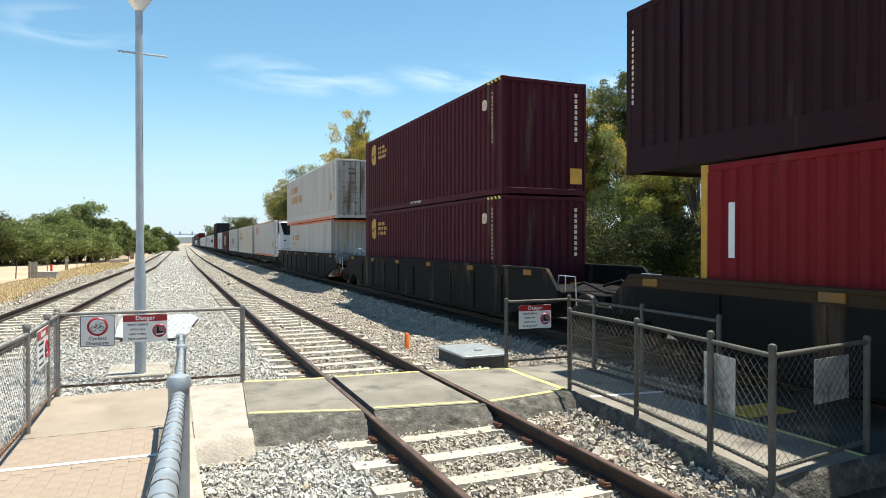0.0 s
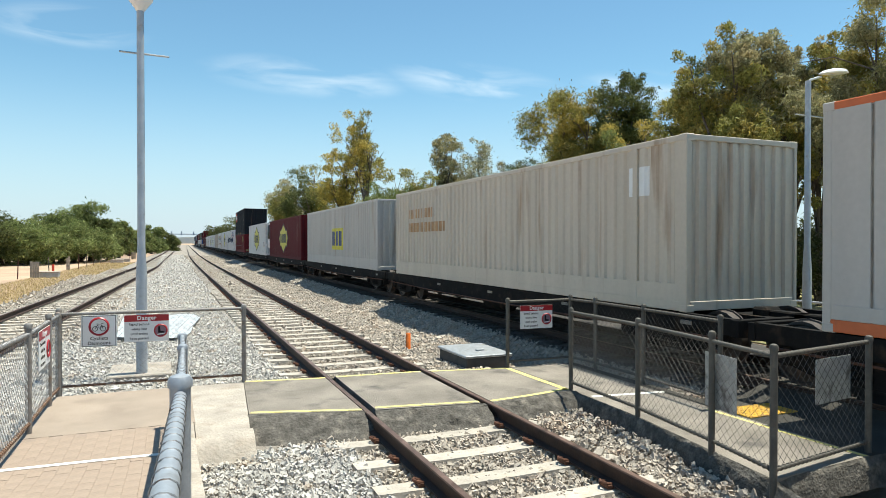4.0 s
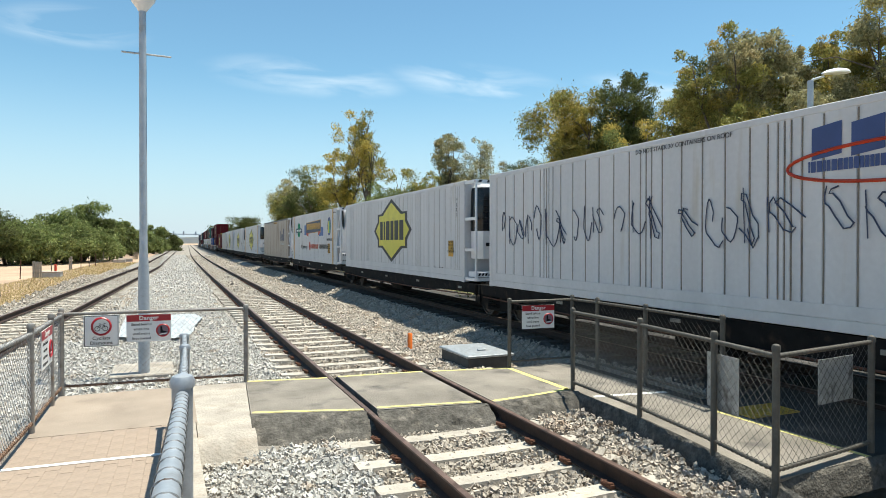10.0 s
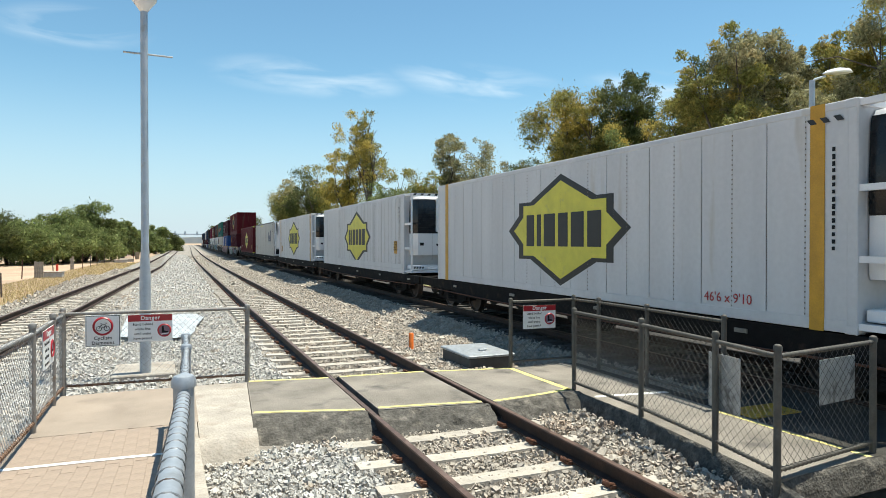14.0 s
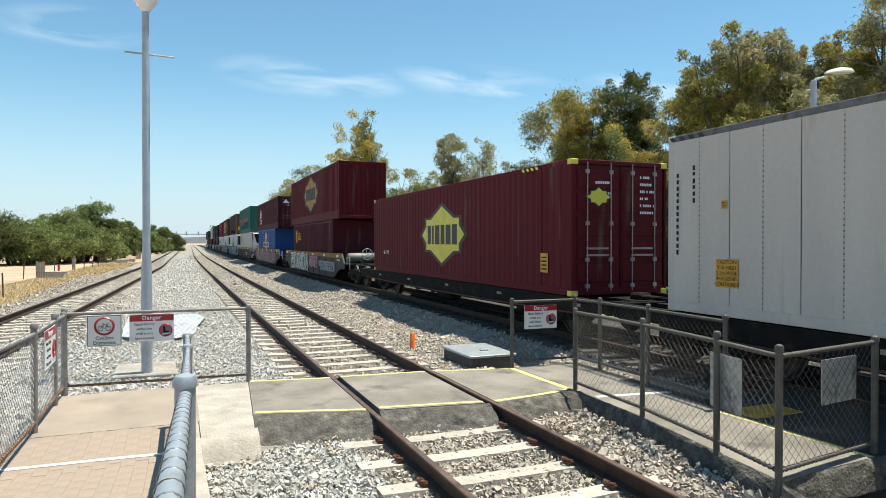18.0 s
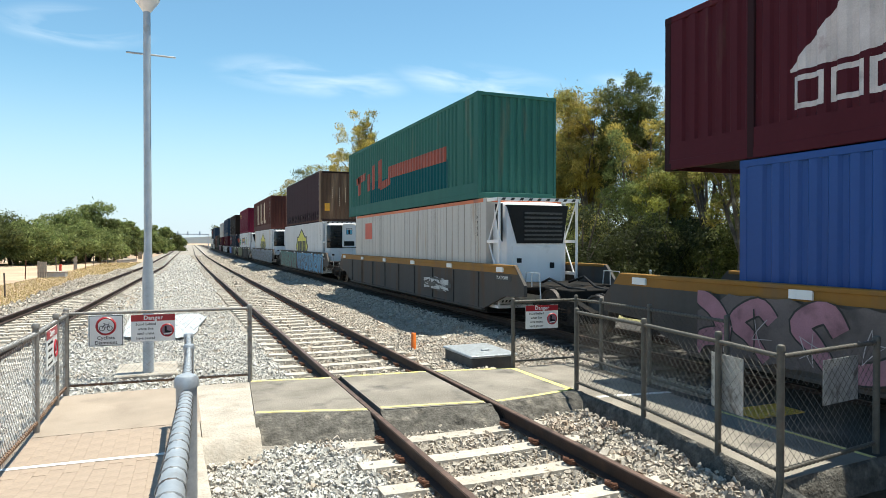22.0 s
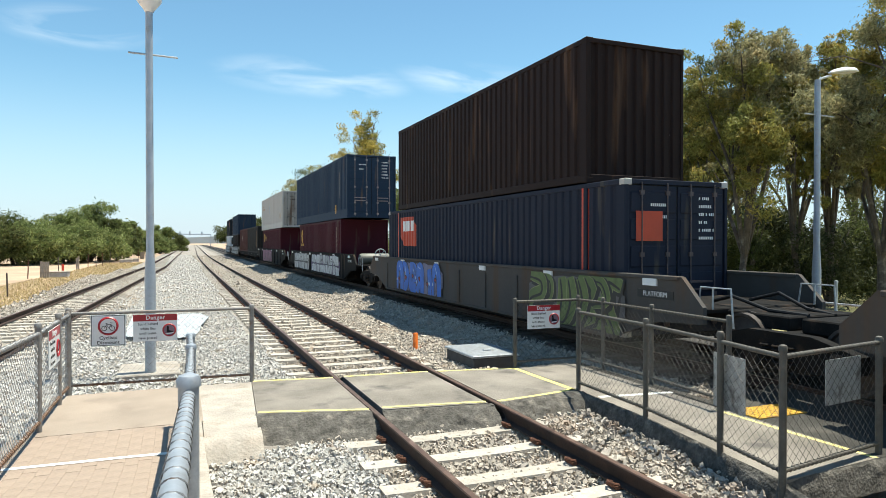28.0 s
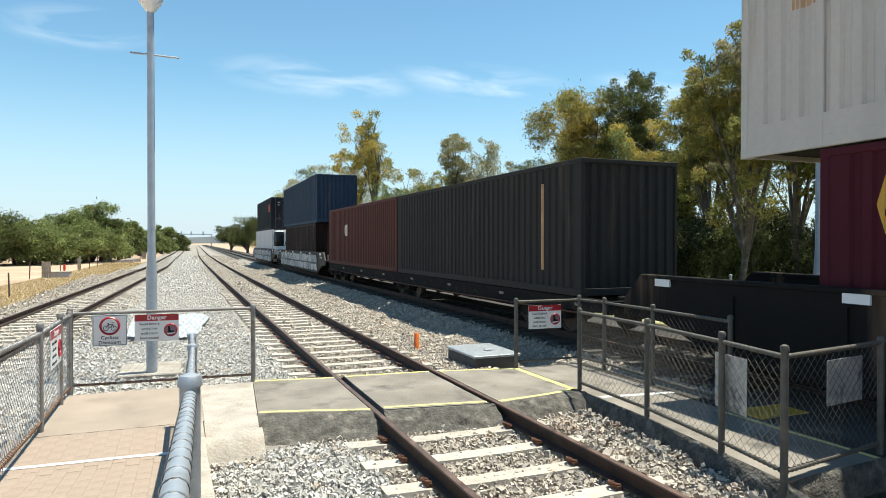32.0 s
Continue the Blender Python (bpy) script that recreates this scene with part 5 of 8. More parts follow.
            stroke(bo, pts, wide + 0.028, 0.0422 + up, 0.7)
            stroke(bf, pts, wide, 0.0431 + up, 0.7)
            if turn % 3 == 0:
                stroke(bs, [(y + rng.uniform(0.0, 0.8) * w, zc + 0.3 * h), (y + 0.5 * w, zc), (y + rng.uniform(0.2, 0.6) * w, zc - 0.4 * h)], 0.016, 0.053)
            sy, sz = y + rng.uniform(0.2, 0.8) * w, zc - rng.uniform(0.0, 0.18) * h
            tips = [(sy + 0.17 * math.sin(a), sz + 0.24 * math.cos(a)) for a in [4 * math.pi * i / 5 + turn for i in range(6)]]
            for q in range(5):
                if rng.random() < 0.75:
                    mid = ((tips[q][0] + tips[q + 1][0]) / 2 + 0.02, (tips[q][1] + tips[q + 1][1]) / 2)
                    stroke(bl, [tips[q], mid, tips[q + 1]], 0.007, 0.0535 + 0.0004 * q)
            y += w * rng.uniform(0.75, 1.15) + 2 * wide * 0.6
            turn += 1
    elif key in ("white", "violet"):
        # tall pale blocks with black gaps and thin brushed lines
        y, turn = ya + 0.15, 0
        while y < yb - 0.5:
            w = rng.uniform(0.55, 1.0)
            lean = rng.uniform(-0.22, 0.22)
            lift = 0.0012 * (turn % 4)
            for z0, z1 in ((za + 0.03, zc - 0.03), (zc - 0.01, zb - 0.03)):
                a0, a1 = y + lean * (z0 - zc) + rng.uniform(0, 0.1), y + lean * (z1 - zc) + rng.uniform(0, 0.1)
                quad = [(a0, z0 + rng.uniform(0, 0.06)), (a0 + w - 0.08, z0 + rng.uniform(0, 0.06)), (a1 + w - 0.08, z1 - rng.uniform(0, 0.08)), (a1, z1 - rng.uniform(0, 0.08))]
                my, mz = sum(q[0] for q in quad) / 4, sum(q[1] for q in quad) / 4
                for bb, grow, lf in ((bo, 1.1, 0.0425), (bf if rng.random() < 0.75 else bl, 1.0, 0.0432)):
                    bb.add([keep((x - lf - lift, my + (q[0] - my) * grow, mz + (q[1] - mz) * grow)) for q in quad], [(0, 1, 2, 3)])
                for j in range(4):
                    zz = z0 + (z1 - z0) * rng.random()
                    u = y + w * rng.uniform(0.15, 0.6)
                    stroke(bl, [(u, zz), (u + 0.12, zz + 0.02), (u + rng.uniform(0.2, 0.35), zz + 0.03)], 0.012, 0.0475)
            if rng.random() < 0.5:
                stroke(bs, [(y + w * rng.uniform(0.2, 0.6), zb - 0.3 * h), (y + w * 0.5, zc), (y + w * rng.uniform(0.3, 0.8), za + 0.12)], 0.04, 0.0485)
            if rng.random() < 0.45:
                stroke(bs, [(y + w * 0.1, zc + rng.uniform(-0.2, 0.3) * h), (y + w * 0.45, zc + rng.uniform(0.0, 0.3) * h), (y + w * 0.75, zc + 0.1 * h)], 0.035, 0.049)
            y += w * rng.uniform(0.95, 1.05)
            turn += 1
    elif key == "blue":
        # fat rounded letters that overlap, edged in black, with red hollows and short pale glints
        y, turn = ya + 0.3, 0
        forms = ([(0.0, -0.95), (0.05, 0.2), (0.35, 0.72), (0.72, 0.3), (0.8, -0.95)], [(0.15, 0.62), (0.1, -0.2), (0.2, -0.95)], [(0.1, -0.95), (0.1, 0.45), (0.6, 0.62), (0.75, 0.1), (0.3, -0.1), (0.85, -0.95)],
                 [(0.85, 0.6), (0.3, 0.55), (0.1, 0.1), (0.8, -0.15), (0.75, -0.65), (0.0, -0.7)], [(0.9, 0.66), (0.35, 0.5), (0.2, -0.2), (0.5, -0.75), (1.0, -0.5)])
        while y < yb - 0.3:
            w = rng.uniform(0.62, 0.8)
            pts = [(y + (u + rng.uniform(-0.05, 0.05)) * w, zc + v * h * 0.5) for u, v in forms[turn % 5]]
            lift, wide = 0.004 * (turn % 3), rng.uniform(0.17, 0.2)
            stroke(bo, pts, wide + 0.035, 0.0422 + lift, 0.8)
            stroke(bf, pts, wide, 0.0431 + lift, 0.8)
            stroke(bl, [(p[0] + 0.7 * wide, p[1] + 0.35 * wide) for p in pts[1:3]], 0.016, 0.044 + lift, 0.3)
            stroke(bl, [(pts[-1][0] - 0.03, pts[-1][1] + 0.3), (pts[-1][0] + 0.02, pts[-1][1] + 0.36), (pts[-1][0] + 0.08, pts[-1][1] + 0.33)], 0.04, 0.044 + lift, 0.5)
            hole = (y + rng.uniform(0.4, 0.55) * w, zc + rng.uniform(-0.5, 0.1) * h * 0.5)
            stroke(bo, [(hole[0] - 0.09, hole[1] - 0.03), hole, (hole[0] + 0.09, hole[1] + 0.04)], 0.085, 0.0445 + lift, 0.3)
            stroke(bs, [(hole[0] - 0.05, hole[1] - 0.02), hole, (hole[0] + 0.05, hole[1] + 0.02)], 0.045, 0.0451 + lift, 0.3)
            y += w * rng.uniform(1.0, 1.15)
            turn += 1
    else:
        # interlocked sweeping strokes, edged in black, with pale rims
        y, turn = ya + 0.2, 0
        while y < yb - 0.25:
            w = rng.uniform(0.35, 0.75)
            at = lambda u, v: (y + u * w, zc + v * h * 0.5)
            forms = ([(0.0, -0.9), (0.1, 0.2), (0.6, 0.85), (1.1, 0.3), (0.5, -0.1)], [(0.1, 0.9), (-0.1, 0.0), (0.4, -0.8), (1.2, -0.5)], [(1.0, 0.8), (0.1, 0.75), (0.0, 0.15), (0.8, -0.1), (0.9, -0.75), (-0.1, -0.85)],
                     [(0.0, -0.9), (0.5, 0.9), (0.8, 0.1), (1.1, -0.95)], [(-0.1, 0.6), (0.5, 0.9), (0.6, 0.0), (0.2, -0.9), (1.1, -0.6)], [(0.9, 0.95), (0.3, 0.5), (0.7, 0.0), (0.1, -0.5), (0.6, -0.95)])
            pts = [at(u + rng.uniform(-0.12, 0.12), v + rng.uniform(-0.1, 0.1)) for u, v in forms[rng.randrange(6)]]
            lift = 0.0016 * (turn % 5)
            wide = rng.uniform(0.06, 0.19)
            stroke(bo, [(p[0] - 0.05, p[1] - 0.05) for p in pts], wide + 0.06, 0.0422 + lift)
            stroke(bl, pts, wide + 0.016, 0.0428 + lift)
            stroke(bf, pts, wide, 0.0435 + lift)
            stroke(bs, [(p[0] + 0.25 * wide, p[1] - 0.3 * wide) for p in pts], wide * 0.2, 0.0441 + lift, 0.1)
            # a spur that runs off under the neighbours
            q0 = at(0.5, rng.choice((-0.7, 0.7)))
            q1 = (q0[0] + rng.uniform(-0.8, 0.8), zc + rng.uniform(-0.4, 0.4) * h)
            y += w * rng.uniform(0.5, 0.75)
            turn += 1
            stroke(bo, [q0, ((q0[0] + q1[0]) / 2, q0[1]), q1], 0.075, 0.0415, 0.1)
            stroke(bf if rng.random() < 0.6 else bs, [q0, ((q0[0] + q1[0]) / 2, q0[1]), q1], 0.045, 0.0419, 0.1)
    for nm, bb, m in (("graffiti_outline", bo, BLACK), ("graffiti_fill", bf, fill), ("graffiti_highlight", bl, light), ("graffiti_line", bs, surf("maroon_spray", (0.05, 0.016, 0.022), 0.6, 0, 4, 0.2) if key in ("cyan", "teal", "mixed", "rose") else surf("red_spray", (0.3, 0.02, 0.035), 0.6, 0, 4, 0.2) if key == "blue" else BLACK)):
        if bb.f:
            tagged(part(nm, bb, m, parent), kind="stuff")


def well_wagon(label, s0, s1, material, cap=None, tags=(), brake=False, plates=True):
    w = thing("well_wagon", label, "wagon", "wagons of the train")
    L = s1 - s0
    prof = [(0.0, 0.72), (0.0, 0.98), (0.45, 1.42), (L - 0.45, 1.42), (L, 0.98), (L, 0.72), (L - 1.0, 0.66), (L - 2.2, 0.25), (2.2, 0.25), (1.0, 0.66)]
    for x, lab in ((-0.1, 1), (WIDE + 0.02, 0)):
        b = Build()
        b.prism(prof, lambda u, v, ww: (ww, u, v), x, x + 0.08)
        p = part("side_sill", b, material, w)
        b = Build()
        b.box(x - 0.03, x + 0.11, 0.5, L - 0.5, 1.36, 1.43, 0.012)
        part("sill_cap", b, cap or material, p)
        b = Build()
        b.box(x - 0.025, x + 0.1, 2.2, L - 2.2, 0.22, 0.28, 0.008)
        part("bottom_flange", b, material, p)
        if lab:
            if cap:
                b = Build()
                b.prism([(0.3, 1.22), (0.46, 1.41), (L - 0.46, 1.41), (L - 0.3, 1.22)], lambda u, v, ww: (ww, u, v), x - 0.006, x - 0.001)
                part("painted_band", b, cap, p, "ochre painted band")
            for k in range(6):
                y = 1.0 + (L - 2.2) * k / 5
                b = Build()
                b.box(x - 0.04, x - 0.006, y, y + 0.34, 1.25, 1.37)
                part("reflector", b, SIGN_WHITE if s0 > 100 else WELLGOLD, p, "white reflector" if s0 > 100 else "dull amber reflector")
            for k in range(9):
                y = 2.4 + (L - 4.9) * k / 8
                b = Build()
                b.box(x - 0.035, x, y, y + 0.05, 0.28, 1.2)
                part("stiffener", b, material, p)
            if s0 > 100:
                b = Build()
                b.box(x - 0.012, x - 0.002, 0.62, 1.5, 1.04, 1.18)
                plate = part("name_plate", b, BLACK, p, "black plate with white lettering")
                lettering("plate_lettering", "PLATFORM", 0.12, pose(x - 0.0135, 1.06, 1.11, 90, 0, -90), SIGN_WHITE, plate)
            for key, ya, yb, za, zb in tags:
                graffiti(p, x, key, ya, yb, za, zb, int(s0) + int(ya * 7))
    b = Build()
    b.box(-0.02, WIDE + 0.02, 2.1, L - 2.1, 0.15, 0.24)
    part("well_floor", b, CHASSIS, w)
    for y0, y1 in ((-1.0, 2.1), (L - 2.1, L + 1.0)):
        b = Build()
        b.box(0.5, WIDE - 0.5, y0, y1, 0.72, 0.92, 0.02)
        b.box(0.0, WIDE, max(y0, 0.1), min(y1, L - 0.1), 0.86, 0.95, 0.02)
        part("end_platform", b, CHASSIS, w)
    for y in (2.1, L - 2.2):
        b = Build()
        b.box(0.0, WIDE, y, y + 0.1, 0.24, 0.92, 0.01)
        part("bulkhead", b, CHASSIS, w)
    for x in (0.1, WIDE - 0.16):
        b = Build()
        b.tube([(x, 0.3, 0.95), (x, 0.25, 1.28), (x, -0.35, 1.28), (x, -0.4, 0.7)], 0.016, 6)
        b.tube([(x, 0.0, 0.95), (x, 0.0, 1.28)], 0.016, 6)
        part("hand_rail", b, STEEL, w, "bare steel hand rail")
    b = Build()
    b.tube([(1.5, 0.6, 1.0), (1.6, 0.1, 1.15), (1.5, -0.5, 0.95), (1.45, -1.0, 0.9)], 0.03, 8)
    b.tube([(0.8, 0.7, 1.0), (0.7, 0.2, 1.12), (0.8, -0.4, 0.95), (0.9, -1.0, 0.92)], 0.03, 8)
    part("air_hose", b, GRILLE, w, "", True)
    bogie(w, -1.15)
    if brake:
        b = Build()
        b.lathe([(0.05, -0.76), (0.2, -0.72), (0.25, -0.62), (0.25, 0.62), (0.2, 0.72), (0.05, 0.76)], lambda u, v, ww: (1.0 + ww, 0.75 + u, 1.22 + v), 18)
        part("air_tank", b, surf("olive_tank_paint", (0.15, 0.145, 0.12), 0.5, 0, 6, 0.15, (0.08, 0.06, 0.045), 0.4), w, "grey-olive air tank", True)
        hand_wheel(w, 1.0, -0.2, 1.42, (0, 1, 0))
    return ride(w, s0, 0.0)


DK = "worn double-stack well wagon with dark steel sides"
OC = "well wagon with grey sides and an ochre top band"
GR = "grey well wagon covered in sprayed graffiti"
well_wagon(DK, -8.6, 9.6, WELLDARK, paint("brown_sill_paint", (0.045, 0.027, 0.014), (0.04, 0.03, 0.02), 0.4))
well_wagon(DK, 11.4, 28.5, WELLDARK)
w_last = well_wagon(DK, 30.6, 48.6, WELLDARK, brake=True)
bogie(w_last, 19.1)
well_wagon(OC, 295.2, 312.9, WELLGREY, WELLGOLD, [("green", 8.6, 15.0, 0.28, 1.33), ("rose", 6.0, 8.4, 0.55, 1.2), ("mixed", 1.6, 5.6, 0.5, 1.0)], brake=True)
well_wagon(OC, 316.1, 333.9, WELLGREY, WELLGOLD, [("pink", 1.6, 15.4, 0.3, 1.25)])
well_wagon(OC, 336.9, 355.1, WELLGREY, WELLGOLD, [("white", 4.2, 6.4, 0.5, 0.95)])
well_wagon(GR, 357.8, 375.5, WELLGREY, None, [("cyan", 1.0, 9.3, 0.28, 1.33), ("teal", 9.5, 16.6, 0.28, 1.33)])
w_last = well_wagon(GR, 378.7, 396.5, WELLGREY, None, [("mixed", 0.8, 8.8, 0.28, 1.32), ("mixed", 9.0, 17.2, 0.28, 1.32)])
well_wagon(OC, 399.3, 417.6, WELLGREY, None, [("lime", 10.0, 15.9, 0.3, 1.33)])
well_wagon(GR, 419.8, 438.3, WELLGREY, None, [("lime", 1.8, 5.2, 0.3, 1.33), ("blue", 10.4, 14.8, 0.3, 1.33)])
well_wagon(DK, 440.7, 459.2, WELLDARK, None, [("violet", 3.0, 10.4, 0.28, 1.33), ("white", 11.0, 16.4, 0.28, 1.33)], brake=True)
w_last = well_wagon(DK, 461.9, 480.6, WELLDARK, None, [("rose", 7.4, 14.0, 0.3, 1.3)])
well_wagon(GR, 506.6, 524.9, WELLGREY, None, [("white", 2.0, 16.5, 0.3, 1.3)])
w_last = well_wagon(GR, 527.6, 545.8, WELLGREY, None, [("white", 2.0, 16.5, 0.3, 1.3)])
bogie(w_last, 19.2)
FL = "black skeletal container wagon on sprung bogies"
for s0, s1, bo, br in ((50.2, 65.6, (51.8, 64.2), True), (65.8, 82.2, (67.4, 80.6), False), (82.4, 98.3, (84.0, 96.8), False), (98.5, 114.8, (100.2, 113.0), False), (115.0, 131.4, (117.0, 129.6), False),
                       (131.6, 147.4, (133.8, 145.6), True), (147.6, 162.7, (149.4, 162.0), False), (162.9, 177.7, (176.6,), False), (177.9, 191.9, (190.9,), False), (192.1, 208.3, (206.4,), False),
                       (208.6, 226.0, (211.0, 223.6), True), (226.2, 242.6, (228.6, 240.4), False), (242.8, 258.4, (245.0, 256.6), False), (258.6, 274.8, (261.0, 272.6), False),
                       (275.0, 292.6, (277.6, 289.6), False), (481.2, 506.0, (484.0, 493.8, 503.4), False)):
    flat_wagon(FL, s0, s1, bo, brake=br)

# ---------------- what the wagons carry ----------------
T40, T48, TR = 11.85, 14.2, 13.35
LOW, HI = 0.25, 3.16
H1, H2 = 2.89, 2.88
FD, FH = 0.87, 2.82

c = container("dark maroon steel container on the upper tier", 9.35 - T48, T48, HI, H2, DEEP, posts48=True)
stencil(c, CREAM, 14.0, 2.5, 1.2, 1)
c = container("red steel container with a yellow corner, lower tier", 7.6 - T40, T40, LOW, H1, RED, post_mat=SAFETY)
bar(c, T40, "corr", SIGN_WHITE, 11.2, 11.35, 1.5, 2.3)
for z, h, sd in ((HI, H2, 1), (LOW, H1, 2)):
    c = container("maroon corrugated container with a small gold emblem", 14.0, T40, z, h, MAROON, rail_mat=MAROON)
    sheaf(c, T40, "corr", 10.75, 2.26, MAROON, sd)
    if sd == 1:
        lettering("side_lettering", "EMPTY LIFT ONLY", 0.12, pose(-0.004, 6.00, 0.125, 90, 0, -90), SIGN_WHITE, c)
    disc(c, T40, "corr", CREAM, 1.0, h - 0.55, 0.14)
    stencil(c, CREAM, 0.5, h - 0.3, 1.3, sd)
    hazard(c, 0.05, h - 0.09)
    b = Build()
    b.box(1.95, 2.3, -0.012, -0.004, 0.3, 0.7)
    part("placard", b, SAFETY, c)
    b = Build()
    for i in range(9):
        b.box(2.08, 2.16, -0.01, -0.004, 2.5 - 0.14 * i, 2.6 - 0.14 * i)
    part("serial_marks", b, CREAM, c)
c = container("grey-white container with an orange bottom rail, upper tier", 31.0, T48, HI, H2, GREYWHITE, bottom_mat=RAILORANGE, near="doors", posts48=True)
words(c, T48, "corr", LOGO_TAN, 10.2, 13.2, 1.95, 2.35, 4)
words(c, T48, "corr", LOGO_TAN, 9.0, 13.2, 1.3, 1.75, 5)
placard(c, 1.0, 0.9)
stencil(c, BLACK, 0.5, 2.6, 1.4, 3)
c = container("grey-white ribbed container, lower tier", 32.2, T40, LOW, H1, GREYWHITE, rail_mat=RAILORANGE, near="corr")
words(c, T40, "corr", LOGO_TAN, 8.6, 11.0, 1.9, 2.2, 6)
words(c, T40, "corr", LOGO_TAN, 9.8, 11.0, 1.6, 1.72, 7)
stencil(c, BLACK, 1.1, 2.6, 1.4, 8)


def reefer(label, s, L, z, H, material, kind="round", style="ribbed", rail_mat=None, base=None, yellow=(), bottom=None):
    c = container(label, s, L, z, H, material, style, rail_mat=rail_mat, bottom_mat=bottom, near="flat")
    fridge(c, H, kind, base_mat=base or UNIT_WHITE)
    if style == "flat":
        hazard(c, 0.16, H - 0.24, 3, 0.09, m=BLACK)
        stencil(c, GRILLE, 0.28, H - 0.55, 1.0, int(s) + 1, size=0.06)
        stencil(c, GRILLE, 0.5, H - 0.4, H - 0.9, int(s) + 2, size=0.06)
        if 170 < s < 185:
            placard(c, 1.5, 0.55, 0.42, 0.5, text=("CAUTION", "9'10 HIGH", "2.5m WIDE", "46'6 LONG", "CONTAINER"))
    else:
        for i, ch in enumerate("MFR3"):
            lettering("type_mark", ch, 0.15, pose(-0.008, 0.5, H - 0.5 - 0.15 * i, 90, 0, -90), GRILLE, c)
        placard(c, 0.75, 0.7, 0.34, 0.46, text=("CAUTION", "9'10 HIGH", "2.5m WIDE", "CONTAINER"))
    for y in yellow:
        b = Build()
        b.box(-0.006, 0.0, y, y + 0.2, 0.0, H)
        part("yellow_post", b, SAFETY, c, "yellow painted post")
    return c


c = reefer("grey-white refrigerated container with orange rails", 51.1, 13.4, FD, FH, GREYWHITE, "square", rail_mat=RAILORANGE, bottom=RAILORANGE)
bar(c, 13.4, "flat", LOGO_RED, 10.74, 11.78, 1.83, 2.51)
hazard(c, 0.6, FH - 0.09, 4, m=BLACK)
c = container("tan corrugated container with rusted seams", 66.8, T48, FD, FH, TAN, posts48=True)
words(c, T48, "corr", LOGO_TAN, 10.6, 13.0, 1.9, 2.2, 9)
words(c, T48, "corr", LOGO_TAN, 9.8, 13.0, 1.45, 1.75, 10)
bar(c, T48, "corr", SIGN_WHITE, 0.9, 1.4, 1.9, 2.4)
c = container("pale grey container with a yellow and blue emblem", 83.3, 14.1, FD, FH, GREYWHITE, posts48=True)
bar(c, 14.1, "corr", LOGO_YELLOW, 5.65, 7.88, 0.76, 1.8)
for y in (5.85, 6.52, 7.2):
    bar(c, 14.1, "corr", LOGO_BLUE, y, y + 0.5, 0.95, 1.65, 0.008, "letter_block")
c = container("crimson container with a yellow star emblem", 99.4, 14.1, FD, FH, CRIMSON, "shallow", posts48=True)
star(c, 14.1, "shallow", 6.98, 1.41, 2.1, 1.06)
stencil(c, CREAM, 1.4, 2.3, 1.2, 11)
bar(c, 14.1, "corr", CREAM, 0.35, 0.42, 0.3, 2.1)
c = reefer("white refrigerated container with a yellow star emblem", 116.2, TR, FD, FH, CLEANWHITE)
star(c, TR, "ribbed", 6.45, 1.44, 2.2, 1.17)
lettering("size_mark", "46'6 x 9'10", 0.2, pose(-0.004, 1.95, 0.29, 90, 0, -90), GRILLE, c)
c = container("slate-grey container with a red emblem, upper tier", 134.5, T40, 2.93, H2, SLATE)
shape(c, T40, "corr", LOGO_RED, (9.57, 11.11), lambda y: 2.69 - 0.5 * max(0, 10.0 - y), lambda y: 1.62 + 0.3 * max(0, y - 10.8))
for i, y in enumerate((9.85, 10.25, 10.65)):
    bar(c, T40, "corr", SIGN_WHITE, y, y + 0.27, 1.95, 2.4, 0.008, "letter_block")
for y in (4.6, 7.2):
    placard(c, y, 0.04, 0.5, 0.2, WELLGOLD)
hazard(c, 0.1, H2 - 0.09)
stencil(c, CREAM, 0.9, 2.4, 1.0, 13)


def half_height():
    """A low red box whose side is a row of hinged doors with locking bars."""
    H = 2.06
    c = container("low red box container with hinged side doors", 134.5, T40, FD, H, BOXRED, "flat")
    n = 8
    for i in range(n):
        y0, y1 = 0.2 + i * (T40 - 0.4) / n, 0.2 + (i + 1) * (T40 - 0.4) / n - 0.03
        b = Build()
        b.box(-0.02, 0.01, y0, y1, 0.3, H - 0.14, 0.008)
        d = part("side_door", b, BOXRED, c)
        folds = [(z, z + 0.28, 0.012) for z in ((0.62, 1.05) if i % 3 else (0.5, 0.85))]
        if i in (1, 2, 5, 6):
            folds += [(1.4 + 0.1 * k, 1.46 + 0.1 * k, 0.008) for k in range(4)]
        for z0, z1, soft in folds:
            b = Build()
            b.box(-0.037, -0.015, y0 + 0.1, y1 - 0.1, z0, z1, soft)
            part("door_pressing", b, BOXRED, d)
        b = Build()
        b.tube([(-0.045, y0 + 0.06, 0.25), (-0.045, y0 + 0.06, H - 0.1)], 0.014, 6)
        part("locking_bar", b, BOXRED, d)
        b = Build()
        b.box(-0.07, -0.035, y0 + 0.02, y0 + 0.36, 0.72, 0.75)
        part("door_handle", b, STEEL, d, "steel door handle")
    for y in (1.4, 10.9):
        star(c, T40, "flat", y, 1.35 if y > 5 else 1.5, 0.55, 0.34, 0.045)
    words(c, T40, "flat", CREAM, 0.9, 1.7, 0.78, 0.9, 14)
    b = Build()
    b.box(0.15, 2.3, -0.02, -0.012, 0.14, 0.34)
    p = part("name_board", b, LOGO_TAN, c, "painted board with hand lettering")
    lettering("board_lettering", "YOU'RE PASSING ANOTHER", 0.17, pose(1.22, -0.024, 0.24, 90, 0, 0), BLACK, p)
    return c


